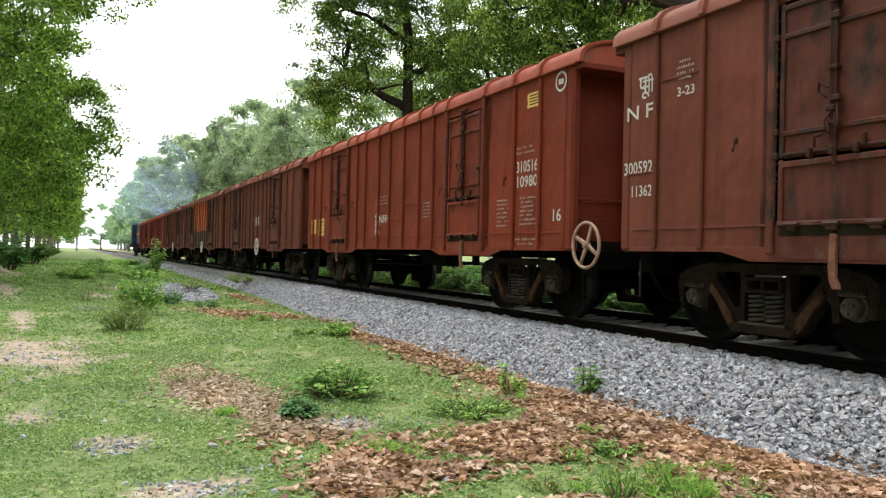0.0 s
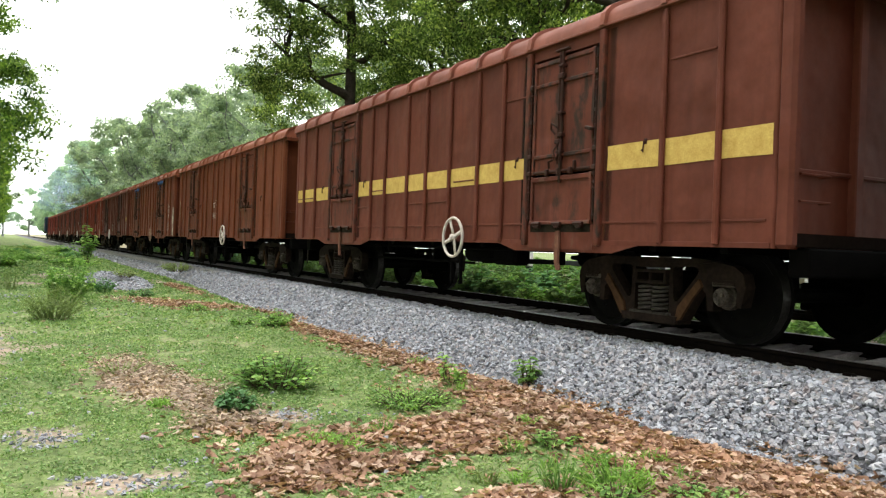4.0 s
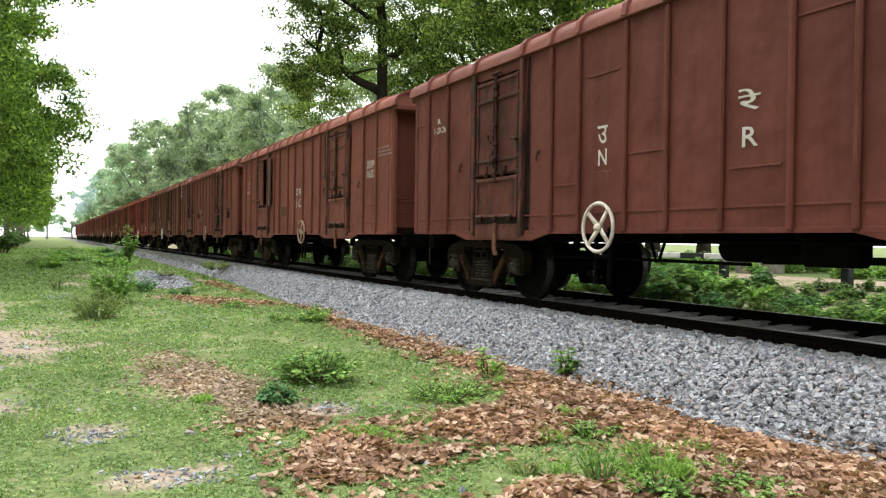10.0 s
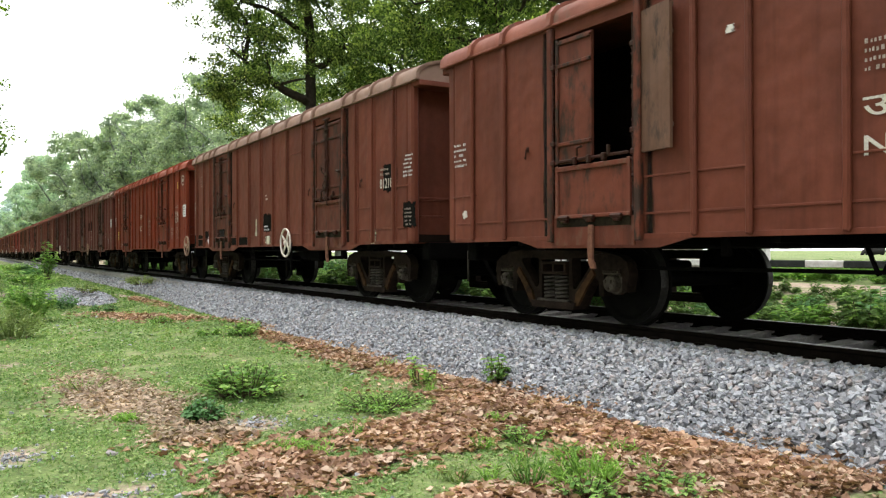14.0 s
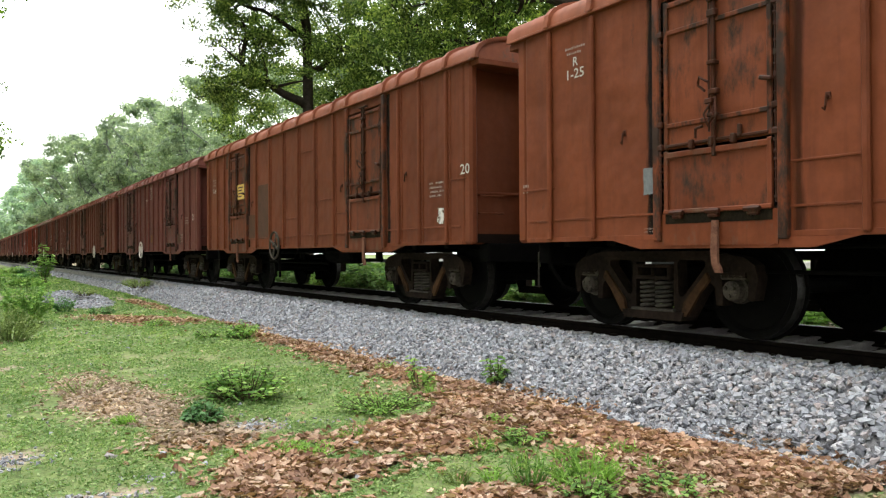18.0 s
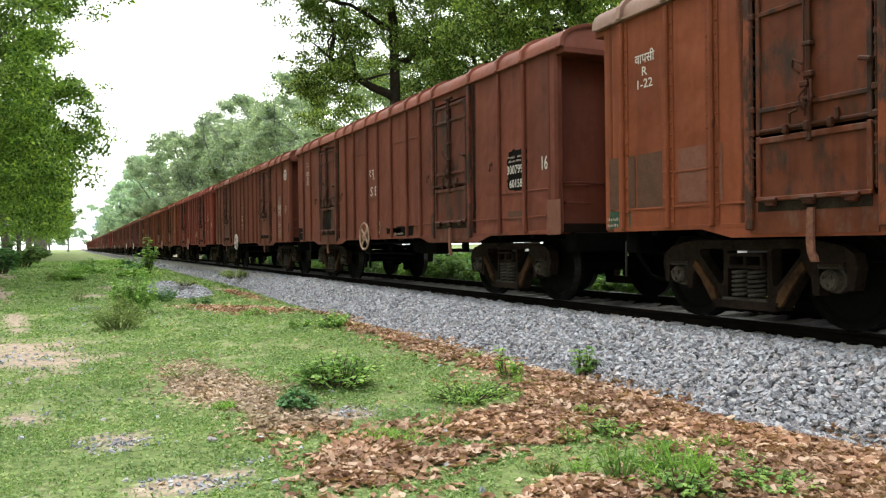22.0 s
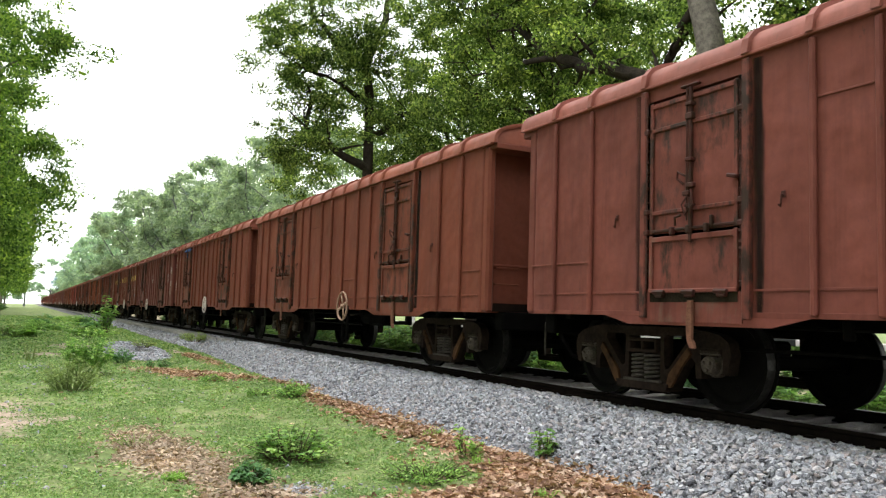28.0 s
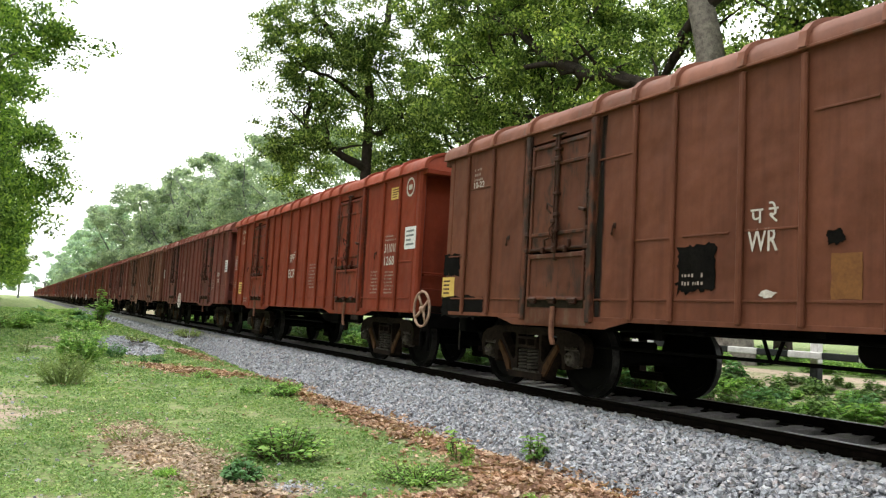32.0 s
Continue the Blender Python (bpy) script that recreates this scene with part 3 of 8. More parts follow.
    b.tube([(px - 0.085, -0.05, zm + 0.4), (px - 0.10, -0.07, zm + 0.24), (px - 0.085, -0.03, zm + 0.14)], 0.014, 6)
    b.cbox(px - 0.11, px - 0.05, -0.06, 0.06, zm + 0.52, zm + 0.56, 0.01, pose(0, 0, 0, 14))
    b.tube([(px - 0.09, 0.03, zm + 0.55), (px - 0.12, 0.10, zm + 0.60), (px - 0.10, 0.13, zm + 0.53), (px - 0.09, 0.06, zm + 0.47)], 0.013, 5)
    b.tube([(px - 0.08, 0.0, zm + 0.36), (px - 0.11, 0.06, zm + 0.26), (px - 0.09, 0.03, zm + 0.15), (px - 0.10, -0.04, zm + 0.22), (px - 0.08, -0.02, zm + 0.33)], 0.009, 5)
    for z in (zt - 0.12, zm + 0.72, zm + 0.25):   # guides of the bar
        b.cbox(px - 0.09, px - 0.018, -0.045, 0.045, z - 0.018, z + 0.018, 0.006)
    g["lock_bar"] = b.mesh("lock_bar", IRON_PAINT)
    b = Build()
    b.cbox(px - 0.05, px - 0.025, -0.57, 0.57, zm + 0.012, zm + 0.042, 0.006)
    for yy in (-0.22, 0.02, 0.25):
        b.cbox(px - 0.085, px - 0.03, yy - 0.028, yy + 0.022, zm - 0.03, zm + 0.055, 0.009)
    b.cbox(px - 0.07, px - 0.03, -0.30, -0.265, zm + 0.02, zm + 0.13, 0.008)
    b.tube([(px - 0.08, 0.18, zm + 0.06), (px - 0.1, 0.16, zm + 0.14), (px - 0.08, 0.10, zm + 0.16)], 0.014, 6)
    g["cross_bar"] = b.mesh("cross_bar", IRON_PAINT)
    b = Build().cbox(px - 0.085, px - 0.02, -0.055, 0.055, zb - 0.05, zb + 0.03, 0.012)
    b.tube([(px - 0.075, -0.08, zb + 0.005), (px - 0.075, 0.08, zb + 0.005)], 0.022, 6)
    g["flap_hinge"] = b.mesh("flap_hinge", IRON_PAINT)
    b = Build()   # dark strips put in for the shade in the gaps round the door
    for yy in (-0.655, 0.655):
        b.box(px - 0.014, px - 0.003, yy - 0.062, yy + 0.062, zb - 0.1, zt + 0.03)
    b.box(px - 0.036, px - 0.003, -0.59, 0.59, zb - 0.095, zb - 0.002)
    g["door_gap"] = b.mesh("door_gap", GAP_SHADE)
    b = Build().box(px - 0.022, px - 0.004, -0.042, 0.042, zb + 0.02, zt + 0.02)   # hinge side: knuckles on one pin, over a black strip for the gap's shade
    b.tube([(px - 0.045, 0.0, zb + 0.05), (px - 0.045, 0.0, zt - 0.03)], 0.011, 5)
    kr = random.Random(4)
    z = zb + 0.08
    while z < zt - 0.08:
        h = kr.choice([0.035, 0.04, 0.05, 0.08])
        w = 0.014 + 0.010 * kr.random()
        b.cbox(px - 0.056, px - 0.015, -w, w + 0.006 * kr.random(), z, z + h * 0.62, 0.005)
        z += h + kr.choice([0.02, 0.03, 0.05, 0.1])
    for z in (zm + 0.02, zm + 0.24, zt - 0.3):   # strap ends that grip the leaf
        b.cbox(px - 0.066, px - 0.02, -0.034, 0.034, z - 0.028, z + 0.028, 0.008)
    g["leaf_hinge"] = framed(b.mesh("leaf_hinge", [SHADED_GRIME, IRON_PAINT]))
    # dropped door plate below the sill with its tapered ends
    b = Build().prism([(-0.64, 0.24), (-0.64, -0.06), (0.64, -0.06), (0.64, 0.24)], 0, px - 0.03, px - 0.002)
    b.v = [(v[0], v[1], v[2] + SILL) for v in b.v]
    g["door_plate"] = b.mesh("door_plate", FLAP_PAINT)
    b = Build().prism([(-1.35, 0.0), (-0.95, -0.09), (0.95, -0.09), (1.35, 0.0)], 0, px - 0.018, px + 0.01)
    b.v = [(v[0], v[1], v[2] + SILL) for v in b.v]
    g["sill_gusset"] = b.mesh("sill_gusset", PAINT)
    b = Build()
    b.prism([(-0.03, 0.16), (0.03, 0.16), (0.045, -0.12), (0.03, -0.24), (-0.005, -0.31), (-0.07, -0.31), (-0.06, -0.26), (-0.03, -0.22), (-0.03, -0.12)], 0, px - 0.075, px - 0.045)
    b.v = [(v[0], v[1], v[2] + SILL) for v in b.v]
    g["door_stop"] = b.mesh("door_stop", RUSTY)
    b = Build().tube([(px + 0.004, 0, 0.05), (px - 0.03, 0, 0.045), (px - 0.034, 0.004, -0.03), (px - 0.02, 0.02, -0.06), (px - 0.03, 0.035, -0.04)], 0.0095, 6)
    b.cbox(px - 0.012, px + 0.004, -0.022, 0.022, 0.02, 0.08, 0.004)
    g["tie_hook"] = b.mesh("tie_hook", DOOR_PAINT)
    # hand wheel
    b = Build().ring((0, 0, 0), (1, 0, 0), 0.285, 0.022, 28, 6)
    for k in range(4):
        a = radians(8 + 90 * k)
        c, s = math.cos(a), math.sin(a)
        b.prism([(-0.032, 0.0), (0.032, 0.0), (0.022, 0.275), (-0.022, 0.275)], 0, -0.008, 0.008)
        q = b.v[-8:]
        b.v[-8:] = [(v[0] + 0.02 * (1 - (v[2] / 0.275)), v[1] * c - v[2] * s, v[1] * s + v[2] * c) for v in q]
    b.tube([(-0.03, 0, 0), (0.05, 0, 0)], 0.045, 10)
    g["brake_wheel"] = b.mesh("brake_wheel", CREAM, True)
    g["bare_brake_wheel"] = b.mesh("brake_wheel", CAPSTEEL, True)
    g["rusty_brake_wheel"] = b.mesh("brake_wheel", RUSTWHEEL, True)
    b = Build()
    for yy in (-0.13, 0.13):
        b.cbox(-0.025, 0.025, yy - 0.02, yy + 0.02, -0.62, 0.06, 0.006)
    b.cbox(-0.03, 0.03, -0.13, 0.13, -0.06, 0.0, 0.008)
    b.cbox(-0.03, 0.03, -0.13, 0.13, -0.30, -0.26, 0.008)
    g["wheel_bracket"] = b.mesh("wheel_bracket", SHADED_GRIME)
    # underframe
    g["center_sill"] = Build().cbox(-0.22, 0.22, -HALF_L + 0.1, HALF_L - 0.1, 0.865, SILL + 0.03, 0.02).mesh("center_sill", SHADED_GRIME)
    g["cross_bearer"] = Build().prism([(-0.3, 0.865), (0.3, 0.865), (0.4, 0.90), (1.5, 0.915), (1.5, SILL + 0.015), (-1.5, SILL + 0.015), (-1.5, 0.915), (-0.4, 0.90)], 1, -0.05, 0.05).mesh("cross_bearer", SHADED_GRIME)
    g["stringer"] = Build().cbox(-0.05, 0.05, -3.15, 3.25, 0.88, SILL + 0.03, 0.01).mesh("stringer", SHADED_GRIME)
    g["headstock"] = Build().cbox(-1.3, 1.3, HALF_L - 0.25, HALF_L - 0.02, 0.72, SILL + 0.015, 0.02).mesh("headstock", SHADED_GRIME)
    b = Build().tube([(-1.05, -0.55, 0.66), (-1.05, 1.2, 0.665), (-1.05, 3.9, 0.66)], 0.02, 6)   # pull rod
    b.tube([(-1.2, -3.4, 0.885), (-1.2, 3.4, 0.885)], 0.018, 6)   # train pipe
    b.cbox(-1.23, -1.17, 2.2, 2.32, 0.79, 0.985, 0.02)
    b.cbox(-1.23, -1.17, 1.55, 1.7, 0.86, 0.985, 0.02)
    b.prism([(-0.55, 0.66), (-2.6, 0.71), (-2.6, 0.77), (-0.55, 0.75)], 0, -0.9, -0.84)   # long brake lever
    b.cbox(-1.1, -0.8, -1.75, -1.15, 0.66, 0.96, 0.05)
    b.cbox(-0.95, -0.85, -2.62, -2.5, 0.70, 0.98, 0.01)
    g["brake_rod"] = b.mesh("brake_rod", SHADED_GRIME)
    b = Build().tube([(-1.05, -0.16, 0.98), (-1.05, -0.02, 0.66), (-1.05, 0.02, 0.64), (-1.05, 0.16, 0.98)], 0.02, 5)
    g["rod_hanger"] = b.mesh("rod_hanger", SHADED_GRIME)
    b = Build().lathe([(-0.50, 0.02), (-0.49, 0.11), (-0.44, 0.15), (0.44, 0.15), (0.49, 0.11), (0.50, 0.02)], (-0.7, -0.35, 0.82), 1, 14)
    g["air_reservoir"] = b.mesh("air_reservoir", SHADED_GRIME, True)
    b = Build().lathe([(-0.24, 0.03), (-0.23, 0.13), (-0.15, 0.15), (0.18, 0.15), (0.26, 0.05), (0.5, 0.03)], (0.2, -1.9, 0.80), 1, 12)
    b.cbox(0.05, 0.35, -2.05, -1.75, 0.9, 1.0, 0.02)
    g["brake_cylinder"] = b.mesh("brake_cylinder", SHADED_GRIME)
    b = Build()
    b.cbox(-0.12, 0.12, HALF_L - 0.1, HALF_L + 0.38, 0.66, 0.9, 0.03)
    b.cbox(-0.2, 0.16, HALF_L + 0.34, HALF_L + 0.53, 0.62, 0.94, 0.05)
    g["coupler"] = b.mesh("coupler", SHADED_GRIME)
    b = Build().tube([(0.35, HALF_L + 0.05, 0.78), (0.36, HALF_L + 0.18, 0.62), (0.3, HALF_L + 0.34, 0.38), (0.2, HALF_L + 0.5, 0.32), (0.1, HALF_L + 0.6, 0.4)], 0.028, 7)
    g["brake_hose"] = b.mesh("brake_hose", SHADED_GRIME, True)
    b = Build()
    b.tube([(-1.2, HALF_L - 0.1, 0.9), (-1.25, HALF_L + 0.03, 0.85), (-1.25, HALF_L + 0.04, 0.42)], 0.015, 6)
    b.tube([(-1.25, HALF_L + 0.04, 0.82), (-0.2, HALF_L + 0.3, 0.82)], 0.015, 6)
    g["uncoupling_lever"] = b.mesh("uncoupling_lever", SPRING, True)
    # bogie, about its own middle
    b = Build()
    b.cbox(-1.0, 1.0, -0.22, 0.22, 0.42, 0.72, 0.04)
    for yy in (-0.5, 0.5):
        b.cbox(-0.9, 0.9, yy - 0.05, yy + 0.05, 0.42, 0.52, 0.01)
    for yy in (-0.47, 0.47):
        b.cbox(-0.98, -0.72, yy - 0.06, yy + 0.06, 0.3, 0.62, 0.02)
        b.cbox(0.72, 0.98, yy - 0.06, yy + 0.06, 0.3, 0.62, 0.02)
    g["bolster"] = b.mesh("bolster", SHADED_GRIME)
    for sx, nm in ((-1, "a"), (1, "b")):
        b = Build()
        x0, x1 = sx * 1.13 - 0.07, sx * 1.13 + 0.07
        half = [(0.0, 0.845), (0.70, 0.845), (0.95, 0.825), (1.13, 0.79), (1.24, 0.72), (1.275, 0.60), (1.23, 0.39), (1.165, 0.39), (1.17, 0.56), (1.12, 0.635), (0.91, 0.645), (0.87, 0.60), (0.875, 0.33), (0.80, 0.33),
                (0.785, 0.49), (0.73, 0.55), (0.62, 0.44), (0.47, 0.21), (0.40, 0.155)]
        outer = half + [(-u, v) for u, v in reversed(half[1:])]
        side_hole = [(0.645, 0.765), (0.34, 0.765), (0.315, 0.74), (0.325, 0.43), (0.35, 0.395), (0.39, 0.40), (0.665, 0.70), (0.67, 0.745)]
        holes = [side_hole, [(-u, v) for u, v in reversed(side_hole)], [(-0.265, 0.745), (-0.265, 0.27), (0.265, 0.27), (0.265, 0.745)]]
        loops = [outer] + holes
        flat = [p for lp in loops for p in lp]
        tris = geometry.tessellate_polygon([[Vector((u, v, 0)) for u, v in lp] for lp in loops])
        k = len(flat)
        vs = [(x, u, v) for x in (x0, x1) for u, v in flat]
        fs = [tuple(t) for t in tris] + [tuple(k + i for i in reversed(t)) for t in tris]
        at = 0
        for lp in loops:
            q = len(lp)
            fs += [(at + i, at + (i + 1) % q, k + at + (i + 1) % q, k + at + i) for i in range(q)]
            at += q
        b.add(vs, fs)
        xo = x0 - 0.035 if sx < 0 else x1
        leg = len(b.f)
        for m in (1, -1):   # flange along each leg
            b.prism([(m * u, v) for u, v in ((0.745, 0.575), (0.705, 0.645), (0.425, 0.345), (0.385, 0.19), (0.46, 0.205), (0.62, 0.435))][::m], 0, xo, xo + 0.035)
        leg_end = len(b.f)
        b.prism([(-0.95, 0.83), (-0.70, 0.80), (0.70, 0.80), (0.95, 0.83), (0.70, 0.858), (-0.70, 0.858)], 0, xo, xo + 0.035)
        b.prism([(-0.43, 0.235), (-0.40, 0.15), (0.40, 0.15), (0.43, 0.235)], 0, x0 - 0.05, x1 + 0.05)
        for m in (1, -1):   # pad over the axle box
            b.prism([(m * u, v) for u, v in ((0.88, 0.60), (1.15, 0.60), (1.15, 0.65), (0.88, 0.65))][::m], 0, x0 - 0.02, x1 + 0.02)
        me = b.mesh("side_frame", [BOGIE, LEGRUST])
        me.polygons.foreach_set("material_index", [1 if leg <= k < leg_end else 0 for k in range(len(me.polygons))])
        g["side_frame_" + nm] = me
    turns_n = 6.0
    b = Build().tube([(-1.15 + 0.09 * math.cos(6.283 * turns_n * k / 78), 0.09 * math.sin(6.283 * turns_n * k / 78), 0.27 + 0.28 * k / 78) for k in range(79)], 0.021, 5)
    g["spring"] = b.mesh("coil_spring", SPRING, True)
    b = Build()
    b.cbox(-1.24, -1.0, -0.24, 0.24, 0.56, 0.60, 0.008)
    b.cbox(-1.24, -1.0, -0.24, 0.24, 0.685, 0.72, 0.008)
    for yy in (-0.22, 0.0, 0.22):
        b.cbox(-1.24, -1.0, yy - 0.02, yy + 0.02, 0.59, 0.69, 0.008)
    top = len(b.f)
    b.cbox(-1.25, -1.0, -0.30, 0.30, 0.232, 0.262, 0.006)   # spring seat
    me = b.mesh("bolster_end", [BOGIE, SPRING])
    me.polygons.foreach_set("material_index", [1 if k >= top else 0 for k in range(len(me.polygons))])
    g["bolster_end"] = me
    b = Build()
    b.lathe([(-1.255, 0.03), (-1.25, 0.082), (-1.225, 0.098), (-1.15, 0.10), (-1.14, 0.125), (-1.07, 0.13), (-1.06, 0.06)], (0, 0, 0.48), 0, 16)
    for k in range(3):
        a = radians(30 + 120 * k)
        b.tube([(-1.275, 0.05 * math.cos(a), 0.48 + 0.05 * math.sin(a)), (-1.245, 0.05 * math.cos(a), 0.48 + 0.05 * math.sin(a))], 0.02, 6)
    b.cbox(-1.22, -1.06, -0.14, 0.14, 0.58, 0.64, 0.015)
    g["axle_box"] = b.mesh("axle_box", CAPSTEEL)
    # wheelset about its axle
    b = Build()
    for sx in (-1, 1):
        xr = sx * 0.873
        prof = [(xr - 0.09, 0.08), (xr - 0.075, 0.12), (xr - 0.03, 0.14), (xr - 0.02, 0.40), (xr - 0.068, 0.435), (xr - 0.068, 0.497),
                (xr + 0.045, 0.5), (xr + 0.05, 0.525), (xr + 0.075, 0.525), (xr + 0.075, 0.435), (xr + 0.02, 0.40), (xr + 0.02, 0.14), (xr + 0.09, 0.12), (xr + 0.09, 0.08)]
        if sx > 0:
            prof = [(2 * xr - a, r) for a, r in prof][::-1]
        b.lathe(prof, (0, 0, 0), 0, 32)
        for k in range(2):
            a = radians(180 * k)
            c, s = math.cos(a), math.sin(a)
            b.ring((xr - sx * 0.0 + sx * 0.024, 0.27 * c, 0.27 * s), (1, 0, 0), 0.03, 0.008, 8, 4)
    b.tube([(-1.1, 0, 0), (1.1, 0, 0)], 0.08, 12)
    me = b.mesh("wheelset", [WHEEL, TREAD])
    one = 13 * 32 + 2 + 64
    me.polygons.foreach_set("material_index", [1 if 5 * 32 <= k < 6 * 32 or one + 7 * 32 <= k < one + 8 * 32 else 0 for k in range(len(me.polygons))])
    g["wheelset"] = me
    return g


MESH = wagon_meshes()
BOGIES = (4.84, -4.64)
WAGONS = {}
WHEELSETS = {}


def wagon(n, colour, label, wheel_at=7.7, wheel=True, open_door=False, roof=None, grime=1.0, riveted=False, door=1.0):
    """A covered bogie wagon. wheel_at: metres from its front to the hand brake wheel."""
    w = thing("covered_wagon", label, "freight wagon", None, "wagons of the train")
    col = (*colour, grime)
    # default roof colour: the body's, lightened to stand for sky light on it
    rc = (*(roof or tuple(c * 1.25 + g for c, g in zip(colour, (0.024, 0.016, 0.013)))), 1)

    def put(key, name=None, m=None, parent=w, c=None, lab=""):
        o = part(name or key, MESH[key], None, parent, lab, m=m)
        o.color = c or col
        return o

    body = put("body")
    put("lining", "inner_lining", parent=body)
    put("floor", "floor_plate", parent=body)
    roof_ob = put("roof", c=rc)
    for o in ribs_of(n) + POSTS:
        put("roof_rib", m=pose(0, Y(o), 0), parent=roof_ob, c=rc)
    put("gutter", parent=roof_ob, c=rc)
    for o in ribs_of(n):
        put("riveted_rib" if riveted else "rib", "side_rib", pose(0, Y(o), 0))
    for o in POSTS:
        put("door_post", m=pose(0, Y(o), 0))
        put("soot_streak", m=pose(0, Y(o) + (0.11 if o in (POSTS[0], POSTS[2]) else -0.12), 0), parent=body, c=(0, 0, 0, grime * random.Random(n * 13 + int(o)).choice([0.3, 0.6, 0.8, 0.95])))
    put("side_sill")
    rnd = random.Random(n * 7 + 3)
    edges = [0.2] + sorted(ribs_of(n) + POSTS) + [13.2]
    for a, b in zip(edges, edges[1:]):
        if b - a < 0.9 and rnd.random() < 0.75:
            o = put("plate_seam", m=pose(0, Y((a + b) / 2), rnd.choice([SILL + 0.62, SILL + 0.9, SILL + 0.62, SILL + 1.9])), parent=body)
    put("end_frame")
    put("end_frame", m=pose(0, 0, 0, 0, 0, 180))
    col = (*(c * door for c in colour), grime)
    col = (*col[:3], max(grime, 0.85))
    iron = (*(c * 0.33 for c in colour), 1.0)
    for k, d in enumerate(DOORS):
        m = pose(0, Y(d), 0)
        door = put("door_plate", "door", m, lab="grimy steel wagon door standing open" if open_door and k == 0 else "grimy steel wagon door with bars and hinges")
        la = put("door_leaf_a", "door_leaf", parent=door)
        lb = put("door_leaf_b", "door_leaf", parent=door)
        if open_door and k == 0:
            la.matrix_local = pose(-HALF_W, -0.60, 0, 0, 0, 171) @ pose(HALF_W, 0.60, 0)
            la.color = (0.10, 0.054, 0.036, 1)
        put("drop_flap", parent=door)
        put("door_gap", parent=door)
        if not (open_door and k == 0):
            put("lock_bar", parent=door, c=iron)
        put("cross_bar", parent=door, c=iron)
        for yy in (-0.42, 0.0, 0.42):
            put("flap_hinge", m=pose(0, yy, 0), parent=door, c=iron)
        for yy in (-0.64, 0.64):
            put("leaf_hinge", m=pose(0, yy, 0), parent=door, c=iron)
        put("sill_gusset", m=m, c=(*colour, grime))
        put("door_stop", "door_stop", pose(0, Y(d) - 0.02, 0))
    for o in (1.85, 4.1, 9.2, 11.6):
        put("tie_hook", m=pose(0, Y(o), 2.02), c=iron)
    put("center_sill")
    for yy in (-5.9, -4.95, -4.35, -2.9, -1.5, 0.0, 1.5, 2.9, 4.55, 5.15, 5.9):
        put("cross_bearer", m=pose(0, yy, 0))
    for xx in (-0.62, 0.62):
        put("stringer", m=pose(xx, 0, 0))
    for r in (0, 180):
        put("headstock", m=pose(0, 0, 0, 0, 0, r))
    put("brake_rod")
    for yy in (0.85,):
        put("rod_hanger", m=pose(0, yy, 0))
    put("air_reservoir")
    put("brake_cylinder")
    for r in (0, 180):
        put("coupler", m=pose(0, 0, 0, 0, 0, r))
        put("brake_hose", m=pose(0, 0, 0, 0, 0, r))
        put("uncoupling_lever", m=pose(0, 0, 0, 0, 0, r))
    if wheel:
        br = put("wheel_bracket", m=pose(-HALF_W - 0.02, Y(wheel_at), 0.98))
        put("bare_brake_wheel" if n in (16, 21) else "brake_wheel" if n == 29 else rnd.choice(["brake_wheel", "rusty_brake_wheel"]), "brake_wheel", m=pose(-0.08, 0, 0.06, rnd.uniform(0, 90)), parent=br, lab="rusty bare hand brake wheel" if n in (21, 16) else "cream-painted hand brake wheel with four spokes")
    sets = []
    for yb in BOGIES:
        bg = put("bolster", "bogie", pose(0, yb, 0), lab="dusty cast-steel bogie with coil springs")
        put("side_frame_a", "side_frame", parent=bg)
        put("side_frame_b", "side_frame", parent=bg)
        for yy in (-0.108, 0.108):
            put("spring", "coil_spring", pose(0, yy, 0), bg)
        put("bolster_end", parent=bg)
        for ya in (-1.0, 1.0):
            put("axle_box", m=pose(0, ya, 0), parent=bg)
            sets.append(put("wheelset", m=pose(0, yb + ya, 0.5)))
    WAGONS[n], WHEELSETS[n] = w, sets
    return w


